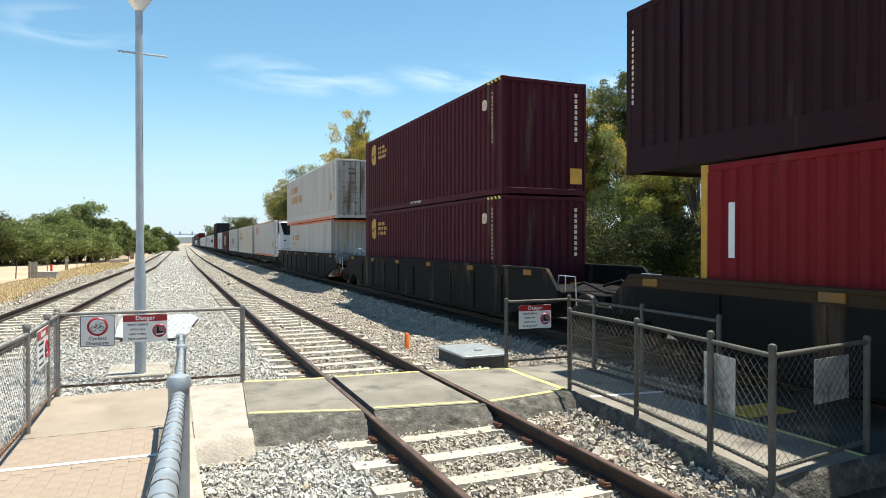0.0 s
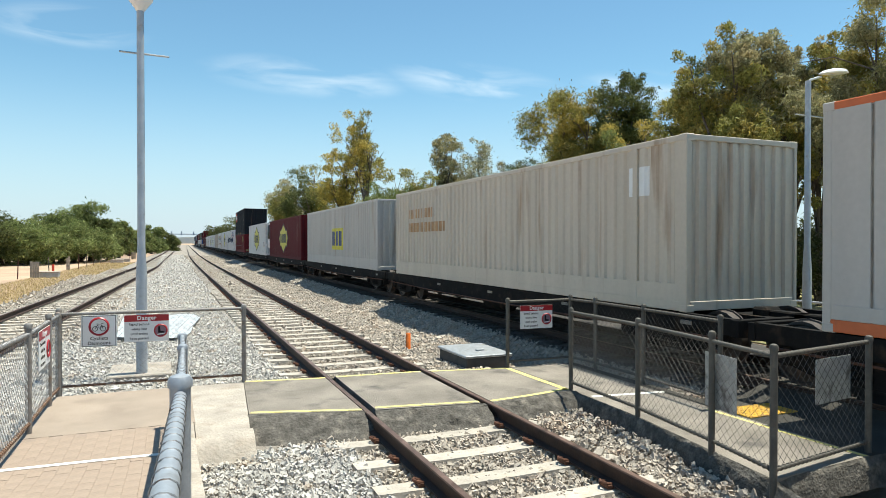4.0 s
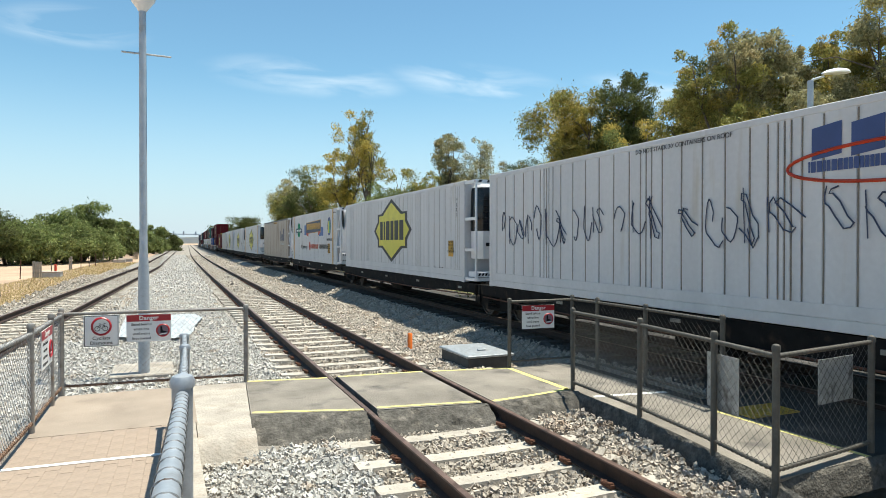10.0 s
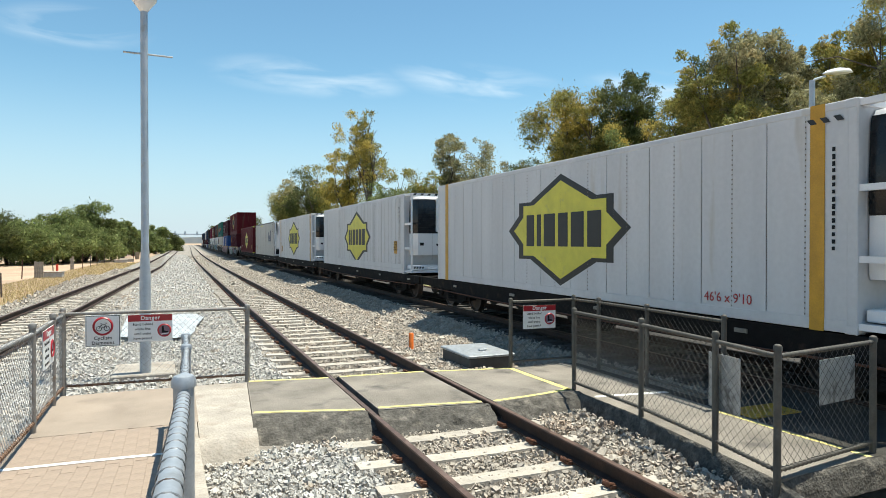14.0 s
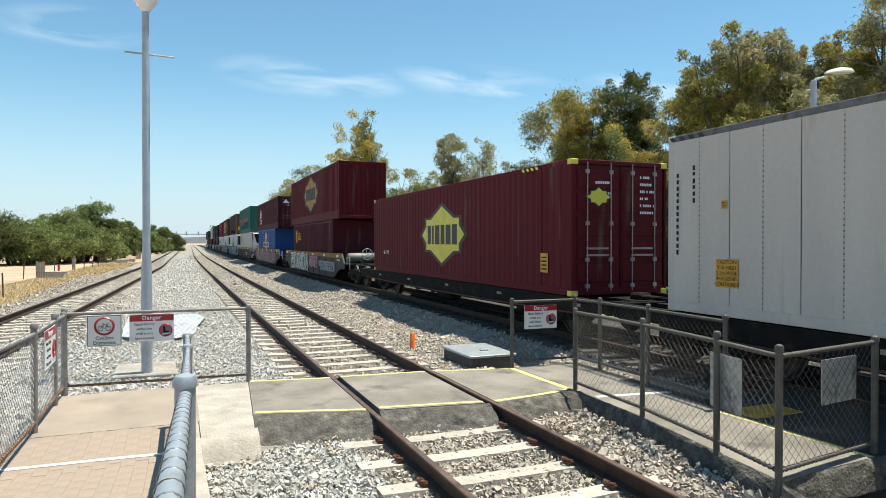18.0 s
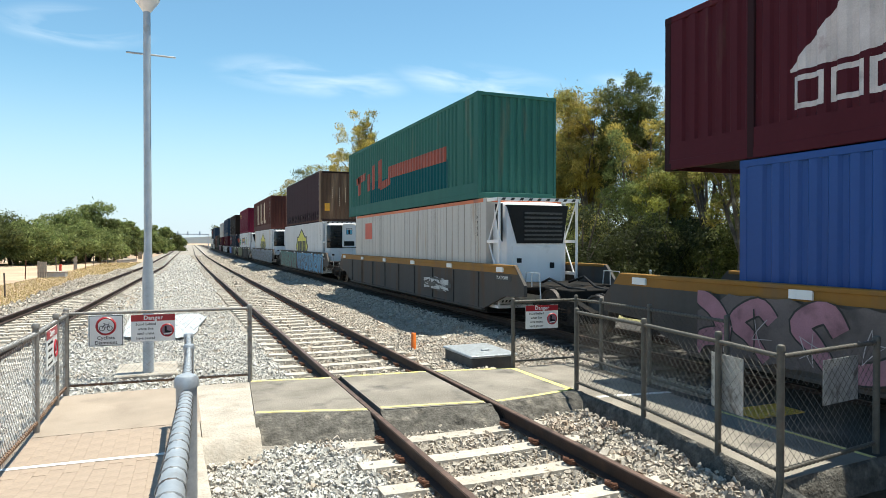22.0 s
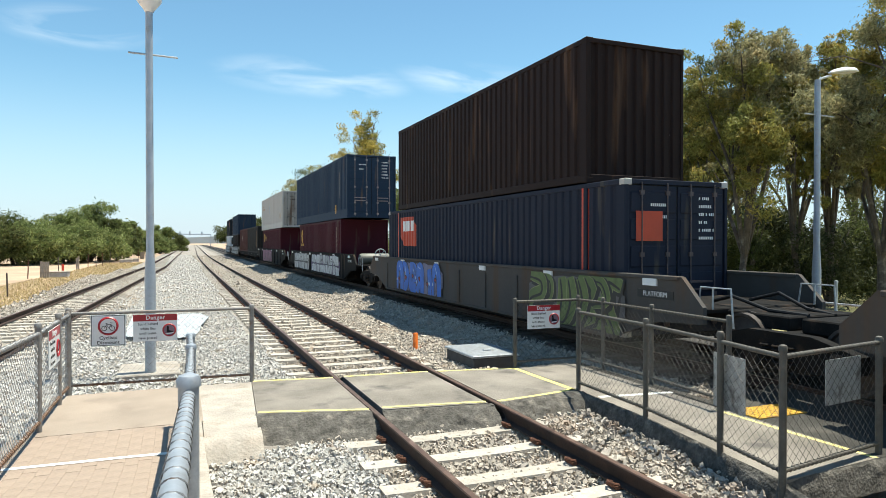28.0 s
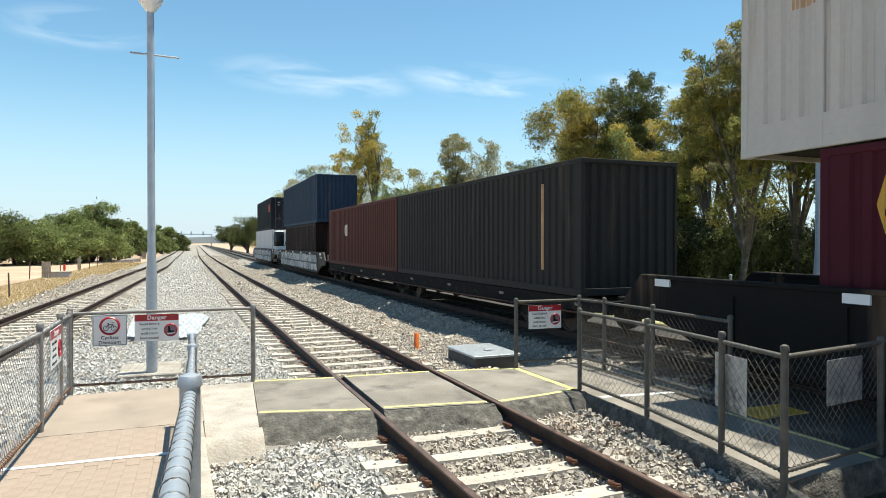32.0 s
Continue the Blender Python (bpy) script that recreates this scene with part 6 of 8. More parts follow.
half_height()
c = reefer("white ribbed refrigerated container with scrawled tags", 149.7, 12.35, FD, FH, CLEANWHITE, "square")
rng = random.Random(5)
b = Build()
y = 11.75
while y > 1.2:
    # one looping stroke of spray for each unreadable letter
    h, w = rng.uniform(0.4, 0.72), rng.uniform(0.24, 0.5)
    z = 1.45 + rng.uniform(-0.1, 0.1)
    a0, turns, sway = rng.uniform(0, 6.28), rng.choice((0.6, 0.9, 1.3, 1.7)), rng.uniform(-0.2, 0.2)
    pts = []
    for i in range(15):
        f = i / 14
        a = a0 + turns * 2 * math.pi * f
        pts.append((-0.012, y - w * (0.5 + 0.5 * math.cos(a)) * (0.5 + 0.6 * f) - sway * f, z + 0.5 * h * math.sin(a * (1.0 if turns < 1 else 0.8)) + 0.1 * h * math.cos(3 * a)))
    b.tube(pts, 0.011, 4)
    if rng.random() < 0.5:
        b.tube([(-0.012, y, z + h * 0.6), (-0.012, y - 0.03, z - h * 0.5)], 0.009, 4)
    y -= w * 1.05 + rng.choice((0.0, 0.03, 0.06, 0.35))
tagged(part("graffiti", b, surf("navy_spray", (0.045, 0.055, 0.1), 0.6, 0, 5, 0.2), c, "scrawled navy tags"), kind="stuff")
lettering("roof_warning", "DO NOT STACK 20' CONTAINERS ON ROOF", 0.105, pose(-0.004, 5.62, 2.66, 90, 0, -90), GRILLE, c)
for k in range(4):
    bar(c, 12.4, "ribbed", LOGO_BLUE, 2.9 - 0.52 * k, 3.3 - 0.52 * k, 2.18, 2.58, 0.008, "letter_block", -0.12)
words(c, 12.4, "ribbed", LOGO_BLUE, 0.9, 3.35, 1.98, 2.12, 16, 0.008, dense=0.85)
b = Build()
b.tube([(-0.006, 2.15 + 1.5 * math.cos(a), 2.05 + 0.24 * math.sin(a)) for a in [2 * math.pi * j / 32 for j in range(33)]], 0.022, 4)
part("red_oval", b, LOGO_RED, c)
c = reefer("white refrigerated container with a yellow star emblem", 163.6, TR, FD, FH, CLEANWHITE)
star(c, TR, "ribbed", 6.5, 1.55, 2.22, 1.17)
lettering("size_mark", "46'6 x 9'10", 0.2, pose(-0.004, 1.95, 0.29, 90, 0, -90), GRILLE, c)


def banner(c, L, style, y0):
    """A blue and gold ribbon, a green and blue oval, a green globe, and blocks of lettering."""
    shape(c, L, style, LOGO_SKY, (y0 + 3.3, y0 + 4.4), lambda y: 1.95, lambda y: 1.47, "ribbon_end", 0.003)
    shape(c, L, style, LOGO_SKY, (y0 + 7.6, y0 + 8.7), lambda y: 2.15, lambda y: 1.55, "ribbon_end", 0.003)
    shape(c, L, style, LOGO_GOLD, (y0 + 3.9, y0 + 8.1), lambda y: 2.45 - 0.02 * (y - y0), lambda y: 1.78 - 0.02 * (y - y0), "ribbon", 0.007)
    for ya, yb, k in ((3.98, 4.62, 1), (7.38, 8.02, -1)):
        shape(c, L, style, LOGO_RED, (y0 + ya, y0 + yb), lambda y: 1.83 - 0.02 * (y - y0), lambda y: 1.66 - 0.02 * (y - y0) - 0.25 * k * (y - y0 - (ya + yb) / 2), "ribbon_fold", 0.0095)
    shape(c, L, style, LOGO_NAVY, (y0 + 3.95, y0 + 8.05), lambda y: 2.42 - 0.02 * (y - y0), lambda y: 1.81 - 0.02 * (y - y0), "ribbon", 0.011)
    words(c, L, style, LOGO_GOLD, y0 + 4.15, y0 + 7.85, 1.86, 2.2, 20, 0.015)
    shape(c, L, style, LOGO_BLUE, (y0 + 1.41, y0 + 2.29), lambda y: 1.95 + 0.48 * math.sqrt(max(0, 1 - ((y - y0 - 1.85) / 0.44) ** 2)), lambda y: 1.95 - 0.48 * math.sqrt(max(0, 1 - ((y - y0 - 1.85) / 0.44) ** 2)), "oval")
    shape(c, L, style, LOGO_GREEN, (y0 + 1.55, y0 + 1.85), lambda y: 2.3 - 0.9 * abs(y - y0 - 1.75), lambda y: 1.6, "leaf", 0.008)
    shape(c, L, style, LOGO_YELLOW, (y0 + 1.85, y0 + 2.15), lambda y: 2.3 - 0.9 * abs(y - y0 - 1.9), lambda y: 1.6, "leaf", 0.008)
    words(c, L, style, BLACK, y0 + 1.2, y0 + 2.5, 1.2, 1.32, 19)
    b = Build()
    for k in (1.0, 0.62, 0.25):
        pts = [(-0.004, y0 + 10.5 + 0.44 * k * math.cos(a), 1.89 + 0.44 * math.sin(a)) for a in [2 * math.pi * j / 24 for j in range(25)]]
        b.tube(pts, 0.014, 4)
    for z in (1.65, 2.12):
        r = math.sqrt(0.44 ** 2 - (z - 1.89) ** 2)
        b.tube([(-0.004, y0 + 10.5 - r, z), (-0.004, y0 + 10.5 + r, z)], 0.014, 4)
    part("globe", b, LOGO_GREEN, c, "green globe emblem")
    shape(c, L, style, LOGO_NAVY, (y0 + 9.46, y0 + 11.5), lambda y: 2.02 - 0.05 * (y - y0 - 10.5) ** 2, lambda y: 1.75 - 0.05 * (y - y0 - 10.5) ** 2, "ribbon", 0.012)
    words(c, L, style, SIGN_WHITE, y0 + 9.65, y0 + 11.3, 1.81, 1.93, 18, 0.016)
    disc(c, L, style, LOGO_RED, y0 + 7.0, 0.9, 0.26)
    words(c, L, style, LOGO_RED, y0 + 4.6, y0 + 6.6, 0.76, 1.0, 21)
    words(c, L, style, BLACK, y0 + 1.7, y0 + 4.3, 0.76, 1.0, 22)
    lettering("side_lettering", "All Divisions of", 0.34, pose(-0.004, y0 + 8.85, 0.84, 90, 0, -90), BLACK, c)


c = reefer("white refrigerated container with a blue ribbon emblem", 178.8, 12.75, FD, FH, CLEANWHITE, "square", "flat", yellow=(0.7, 12.0))
banner(c, 12.75, "flat", -0.2)
c = reefer("dirty cream refrigerated container with blue blocks of lettering", 193.5, 13.1, FD, FH, DIRTYWHITE, "square", "flat", rail_mat=STEEL_DARK)


def blue_words(c, L, y0, seed):
    for i, (y, w, z1) in enumerate(((y0 + 1.5, 0.36, 2.0), (y0 + 1.05, 0.3, 1.75), (y0 + 0.62, 0.32, 1.75), (y0 + 0.1, 0.4, 2.15))):
        bar(c, L, "flat", LOGO_NAVY, y, y + w, 1.25, z1, 0.004, "letter_block", -0.15)
    bar(c, L, "flat", STEEL, y0 - 0.1, y0 + 2.0, 1.13, 1.16)
    words(c, L, "flat", STEEL, y0, y0 + 1.9, 0.95, 1.08, seed)


blue_words(c, 13.1, 1.65, 23)
bar(c, 13.1, "flat", SAFETY, 5.3, 7.1, FH - 0.26, FH - 0.13)
lettering("roof_warning", "DO NOT STACK 20' CONTAINERS ON ROOF", 0.085, pose(-0.003, 6.2, FH - 0.195, 90, 0, -90), GRILLE, c)
c = reefer("white refrigerated container with yellow posts and star emblem", 211.3, 13.2, FD, FH, CLEANWHITE, style="flat", yellow=(0.42, 12.4))
star(c, 13.2, "flat", 6.38, 1.37, 2.27, 1.17)
lettering("size_mark", "46'6 x 9'10", 0.2, pose(-0.004, 1.95, 0.29, 90, 0, -90), SIGN_RED, c)
c = reefer("white ribbed refrigerated container with a star emblem", 227.7, 13.2, FD, FH, CLEANWHITE)
star(c, 13.2, "ribbed", 6.4, 1.34, 2.22, 1.15)
c = reefer("white refrigerated container with yellow posts and large star", 244.2, 12.95, FD, FH, CLEANWHITE, style="flat", yellow=(0.42, 11.95))
star(c, 12.95, "flat", 6.3, 1.38, 2.27, 1.17)
placard(c, 11.2, 0.45, 0.42, 0.42, text=("CAUTION", "9'10 HIGH", "2.5m WIDE", "46'6 LONG", "CONTAINER"))
placard(c, 11.45, 1.62, 0.09, 0.12)
c = reefer("grey-white refrigerated container with blue blocks of lettering", 260.3, 13.1, FD, FH, GREYWHITE, "square", "flat", rail_mat=STEEL_DARK, base=GRILLE)
blue_words(c, 13.1, 1.65, 25)
bar(c, 13.1, "flat", LOGO_YELLOW, 7.2, 9.0, FH - 0.26, FH - 0.14)
placard(c, 11.65, 0.44, 0.42, 0.42, text=("CAUTION", "9'10 HIGH", "2.5m WIDE", "46'6 LONG", "CONTAINER"))
placard(c, 11.87, 1.6, 0.1, 0.12)
hazard(c, 12.3, FH - 0.1, 4, m=BLACK)
stencil(c, GRILLE, 12.85, 2.2, 0.9, 61)
stencil(c, GRILLE, 12.5, 2.3, 1.7, 62)
c = container("crimson container with doors and a yellow star emblem", 276.2, T48, FD, FH, CRIMSON, "shallow", near="doors", casts=LOGO_YELLOW, posts48=True)
star(c, T48, "shallow", 6.98, 1.34, 1.88, 0.98)
for grow, m, depth in ((1.0, BLACK, 0.008), (0.86, LOGO_YELLOW, 0.012)):
    b = Build()
    b.prism([(0.66 + grow * u, 2.05 + grow * v) for u, v in ((-0.36, 0.0), (-0.22, 0.06), (-0.22, 0.13), (-0.1, 0.14), (0.0, 0.22), (0.1, 0.14), (0.22, 0.13), (0.22, 0.06), (0.36, 0.0), (0.22, -0.06), (0.22, -0.13), (0.1, -0.14), (0.0, -0.22), (-0.1, -0.14), (-0.22, -0.13), (-0.22, -0.06))], lambda u, v, w: (u, w, v), -depth, 0.01)
    part("emblem", b, m, c)
placard(c, 0.9, 0.45)
hazard(c, 1.3, FH - 0.1)
lettering("size_mark", "48'x 9'0\"", 0.2, pose(-0.004, 12.55, 0.72, 90, 0, -90), SIGN_WHITE, c)
c = container("crimson container with a faded star emblem, upper tier", 296.6, T48, HI, H2, CRIMSON, posts48=True)
star(c, T48, "corr", 7.3, 1.68, 2.26, 1.17, yellow=surf("faded_ochre_emblem", (0.34, 0.22, 0.06), 0.6, 0, 3, 0.2, (0.22, 0.11, 0.05), 0.5, streak=True))
c = container("dark maroon container, lower tier", 298.0, T40, LOW, H1, MAROON, near="flat")
sheaf(c, T40, "corr", 10.72, 2.12, MAROON, 26)
c = container("dark plum container with white peak emblem and doors", 317.2, 15.2, 3.145, 2.5, MAROON, near="doors", posts48=True, post_mat=DEEP)
FADED = surf("faded_white_lettering", (0.5, 0.47, 0.47), 0.55, 0, 3, 0.15, (0.3, 0.22, 0.22), 0.4)
shape(c, 15.2, "corr", FADED, (11.55, 12.85), lambda y: 1.1 + min((12.85 - y) * 0.95, 0.9), lambda y: 1.06 + 0.1 * max(0, 12.0 - y), "emblem")
shape(c, 15.2, "corr", FADED, (10.95, 11.5), lambda y: 1.2 + (y - 10.95) * 1.1, lambda y: 1.12 + max(0, y - 11.2) * 1.2, "emblem")
for k in range(4):
    # four hollow blocks where the name stands
    q = 12.35 - 0.51 * k
    bar(c, 15.2, "corr", FADED, q, q + 0.44, 0.92, 0.99, 0.005, "letter_block")
    bar(c, 15.2, "corr", FADED, q, q + 0.44, 0.56, 0.63, 0.005, "letter_block")
    bar(c, 15.2, "corr", FADED, q + 0.37, q + 0.44, 0.63, 0.92, 0.005, "letter_block")
    bar(c, 15.2, "corr", FADED, q, q + 0.07, 0.63, 0.92, 0.005, "letter_block")
b = Build()
b.prism([(0.35, 1.95), (0.6, 2.28), (0.85, 1.95)], lambda u, v, w: (u, w, v), 0.0, 0.006)
part("emblem", b, SIGN_WHITE, c, "small white peak emblem")
c = container("bright blue container with a cream arch emblem, lower tier", 319.0, T40, LOW, H1, BLUE, near="flat")
disc(c, T40, "corr", CREAM, 6.0, 1.85, 0.8)
disc(c, T40, "corr", BLUE, 6.0, 1.85, 0.38, 0.008)
bar(c, T40, "corr", CREAM, 4.27, 8.03, 1.3, 1.76, 0.012)
words(c, T40, "corr", LOGO_BLUE, 4.4, 7.9, 1.4, 1.66, 28, 0.016)
c = container("teal container with orange-red lettering blocks, upper tier", 339.6, 14.05, HI, H2, TEAL, posts48=True)
bar(c, 14.05, "corr", TEAL2, 2.1, 10.6, 0.45, 1.3)
bar(c, 14.05, "corr", surf("faded_red_lettering", (0.26, 0.045, 0.022), 0.55, 0, 2, 0.15, (0.12, 0.06, 0.04), 0.4), 2.2, 8.0, 1.25, 1.7, 0.008)
for i, (y, w, z0, z1) in enumerate(((12.4, 0.5, 0.9, 1.75), (11.6, 1.6, 1.5, 1.8), (10.9, 0.4, 1.0, 1.7), (10.2, 0.4, 1.0, 2.0), (9.3, 0.4, 1.0, 2.1), (8.2, 1.2, 1.0, 1.3))):
    bar(c, 14.05, "corr", surf("faded_red_lettering", (0.26, 0.045, 0.022), 0.55, 0, 2, 0.15, (0.12, 0.06, 0.04), 0.4), y - 0.4, y + w - 0.4, z0, z1, 0.01, "letter_block", -0.1)
c = reefer("white refrigerated container with orange rails, lower tier", 339.1, 13.3, LOW, H1, GREYWHITE, "square", rail_mat=RAILORANGE)
bar(c, 13.3, "flat", LOGO_RED, 10.7, 11.73, 1.86, 2.53)
c = container("brown curtain-sided container with buckles, upper tier", 360.5, 11.95, HI, H2, CURTAIN, "curtain", rail_mat=BROWN, post_mat=paint("ochre_brown_paint", (0.2, 0.13, 0.08), (0.1, 0.05, 0.03), 0.5), end_mat=paint("rusty_brown_paint", (0.1, 0.062, 0.042), (0.22, 0.15, 0.1), 0.5))
for i in range(18):
    y = 0.5 + i * 0.63
    b = Build()
    b.box(-0.012, 0.004, y, y + 0.035, 0.12, 0.62)
    k = part("strap", b, GRILLE, c)
    b = Build()
    b.box(-0.035, -0.012, y - 0.02, y + 0.055, 0.26 + 0.05 * (i % 3), 0.42 + 0.05 * (i % 3), 0.008)
    part("buckle", b, CHASSIS if i % 4 else STEEL_DARK, k)
b = Build()
for i in range(60):
    b.box(-0.01, 0.0, 0.2 + 0.195 * i, 0.3 + 0.195 * i + 0.05 * (i % 3), 0.05, 0.1 + 0.03 * (i % 2))
tagged(part("tie_rail", b, RUST, c, "rail of rusty tie-down slots"), kind="stuff")
stencil(c, CREAM, 0.3, 2.5, 1.2, 44, size=0.05)
b = Build()
b.box(0.3, 0.58, -0.012, -0.004, 0.62, 1.05)
part("placard", b, SAFETY, c)
b = Build()
for xx in (0.75, 1.15, 1.5, 1.85):
    for i in range(5 + int(xx * 10) % 6):
        b.box(xx, xx + 0.03, 0.012, 0.018, 1.9 - 0.11 * i, 1.96 - 0.11 * i)
tagged(part("serial_marks", b, CREAM, c), kind="stuff")
c = reefer("white refrigerated container with a green-yellow star, lower tier", 359.7, 13.45, LOW, H1, CLEANWHITE)
star(c, 13.6, "ribbed", 6.5, 1.47, 2.25, 1.17)
c = container("rust-red container with cream lettering blocks, upper tier", 381.2, T48, HI, H2, RUSTRED, posts48=True)
for y in (9.9, 7.2, 4.6):
    bar(c, T48, "corr", CREAM, y, y + 0.75, 0.6, 2.5, 0.004, "letter_block")
    bar(c, T48, "corr", CREAM, y - 0.7, y - 0.4, 0.6, 0.9, 0.004, "letter_block")
stencil(c, CREAM, 0.7, 2.4, 1.0, 30, size=0.2)
c = reefer("white refrigerated container with yellow posts, lower tier", 380.9, 13.2, LOW, H1, CLEANWHITE, yellow=(1.0, 12.6))
star(c, 13.2, "ribbed", 6.3, 1.48, 2.23, 1.17)
c = container("rose-red container with a gold emblem, upper tier", 402.2, T40, HI, H2, ROSE)
sheaf(c, T40, "corr", 10.9, 2.17, ROSE, 31)
c = reefer("white refrigerated container with a blue ribbon emblem, lower tier", 401.2, 13.6, LOW, H1, CLEANWHITE, "square", "flat", yellow=(0.9, 13.0))
banner(c, 13.6, "flat", 1.35)
c = container("dark brown corrugated container, upper tier", 423.0, T40, HI, H2, BROWN)
c = container("blue-grey container with doors and red emblems, lower tier", 421.8, T48, LOW, H1, BLUEGREY, near="doors", casts=GREYWHITE, posts48=True)
shape(c, T48, "corr", LOGO_RED, (11.2, 12.85), lambda y: 2.62 - 0.95 * max(0, 11.55 - y), lambda y: 1.6 + 0.9 * max(0, y - 12.45))
bar(c, T48, "corr", LOGO_RED, 13.02, 13.20, 0.1, 2.8, 0.01)
for y in (11.4, 11.85, 12.3):
    bar(c, T48, "corr", SIGN_WHITE, y, y + 0.34, 2.12, 2.48, 0.008, "letter_block")
bar(c, T48, "corr", LOGO_RED, 1.15, 1.35, 0.1, 2.8, 0.01)
b = Build()
b.box(0.25, 0.85, -0.01, -0.004, 1.75, 2.3)
part("emblem", b, LOGO_RED, c)
c = container("steel-blue container with doors, upper tier", 442.7, 14.4, HI, 3.05, STEELBLUE, near="doors", posts48=True)
placard(c, 2.3, 0.3)
stencil(c, CREAM, 1.5, 2.4, 1.0, 32)
c = container("dark maroon container with a gold emblem, lower tier", 444.0, T40, LOW, H1, MAROON, near="flat")
sheaf(c, T40, "corr", 11.0, 2.12, MAROON, 41, False)
words(c, T40, "corr", LOGO_GOLD, 10.55, 11.5, 1.5, 1.66, 43)
stencil(c, CREAM, 0.9, 2.5, 1.2, 33)
c = container("grey-white container with rusty doors, upper tier", 463.9, T48, HI, H2, GREYWHITE, near="doors", posts48=True, rail_mat=GREYWHITE)
words(c, T48, "corr", LOGO_TAN, 12.0, 13.4, 2.1, 2.25, 34)
words(c, T48, "corr", LOGO_TAN, 11.4, 13.4, 1.85, 2.0, 35)
bar(c, T48, "corr", STEEL, 7.8, 8.5, 1.4, 2.1)
placard(c, 1.1, 0.75)
c = container("dark maroon container with a gold emblem, lower tier", 465.0, T40, LOW, H1, MAROON, near="flat")
sheaf(c, T40, "corr", 10.85, 2.16, MAROON, 36)
c = container("dark green-black container with a rusted post", 482.1, T40, FD, FH, DARKGREEN)
bar(c, T40, "corr", LOGO_TAN, 1.5, 1.56, 0.5, 2.4)
c = container("rust-red container with a small cream emblem", 494.1, T40, FD, FH, RUSTRED)
disc(c, T40, "corr", CREAM, 8.0, 1.7, 0.3)
c = container("steel-blue container, upper tier", 509.4, 13.4, HI, H2, STEELBLUE)
c = container("dark brown container, lower tier", 509.8, T40, LOW, H1, BROWN)
c = container("slate container with a red emblem and doors, upper tier", 530.6, T40, HI, H2, SLATE, near="doors")
bar(c, T40, "corr", LOGO_RED, 1.0, 2.0, 1.6, 2.3)
c = reefer("white refrigerated container, lower tier", 530.2, 13.4, LOW, H1, CLEANWHITE)


def motions():
    """The train rolls towards the camera at a steady speed along its curved line."""
    times = [0.0, 0.1] + [float(t) for t in range(2, 31, 2)] + [31.9, 32.0]
    for ob, s, z, x in RIDERS:
        rows = []
        for t in times:
            y = s - SPEED * t
            slope = (bend(y + 12.0) - bend(y)) / 12.0
            rows.append((t, pose(FACE + x + bend(y), y, z + RAISE, 0, 0, -math.degrees(math.atan(slope)))))
        walk(ob, rows)


# ================= signs =================
def danger_sign(m, group="danger signs"):
    """Faces -y in its own space; origin at the plate's centre."""
    g = thing("danger_sign", "white warning sign with a red heading band", "sign", group, at=m)
    b = Build()
    b.box(-0.34, 0.34, -0.004, 0.004, -0.215, 0.215)
    p = part("plate", b, SIGN_WHITE, g)
    b = Build()
    b.box(-0.34, 0.34, -0.0065, -0.0045, 0.11, 0.215)
    part("heading_band", b, SIGN_RED, p, "red heading band")
    lettering("heading", "Danger", 0.092, pose(0, -0.0075, 0.163, 90, 0, 0), SIGN_WHITE, p, bold=0.025)
    for i, line in enumerate(("Stand behind", "white line", "until trains", "have passed")):
        lettering("notice_line", line, 0.056, pose(-0.115, -0.0055, 0.062 - 0.075 * i, 90, 0, 0), BLACK, p, bold=0.014)
    b = Build()
    b.ring((0.215, -0.006, -0.045), (0, 1, 0), 0.096, 0.012, 24, 4)
    part("red_ring", b, SIGN_RED, p)
    b = Build()
    b.prism([(0.215 + 0.09 * math.cos(a), -0.045 + 0.09 * math.sin(a)) for a in [math.pi * j / 10 for j in range(20)]], lambda u, v, w: (u, w, v), -0.0052, -0.0042)
    part("symbol_ground", b, surf("sign_mauve", (0.2, 0.13, 0.17), 0.45, 0, 5, 0.1), p, "mauve disc")
    b = Build()
    b.prism([(0.175, 0.02), (0.205, 0.02), (0.21, -0.05), (0.27, -0.065), (0.275, -0.085), (0.175, -0.085)], lambda u, v, w: (u, w, v), -0.0066, -0.0054)
    part("boot_symbol", b, GRILLE, p)
    b = Build()
    b.prism([(0.14, -0.105), (0.285, -0.085), (0.285, -0.1), (0.145, -0.12)], lambda u, v, w: (u, w, v), -0.0066, -0.0054)
    part("line_symbol", b, SIGN_WHITE, p)
    return g


b = None
danger_sign(pose(-0.302, 9.6, 0.821, 0, 0, -2.7) @ Matrix.Diagonal((0.806, 1, 0.834, 1)))
danger_sign(pose(5.37, 8.97, 0.79, 0, 0, -2.0) @ Matrix.Diagonal((0.85, 1, 0.86, 1)))
s3 = danger_sign(pose(-1.33, 8.55, 0.78, 0, 0, 90))
g = thing("cyclists_sign", "white square sign with a red ring over a bicycle", "sign", at=pose(-0.873, 9.615, 0.809, 0, 0, -2.7) @ Matrix.Diagonal((0.850, 1, 0.844, 1)))
b = Build()
b.box(-0.245, 0.245, -0.004, 0.004, -0.245, 0.245)
p = part("plate", b, SIGN_WHITE, g)
b = Build()
for x0, x1, z0, z1 in ((-0.235, 0.235, 0.228, 0.236), (-0.235, 0.235, -0.236, -0.228), (-0.236, -0.228, -0.235, 0.235), (0.228, 0.236, -0.235, 0.235)):
    b.box(x0, x1, -0.0055, -0.0045, z0, z1)
part("border", b, BLACK, p)
b = Build()
b.ring((0, -0.006, 0.07), (0, 1, 0), 0.13, 0.016, 28, 4)
part("red_ring", b, SIGN_RED, p)
b = Build()
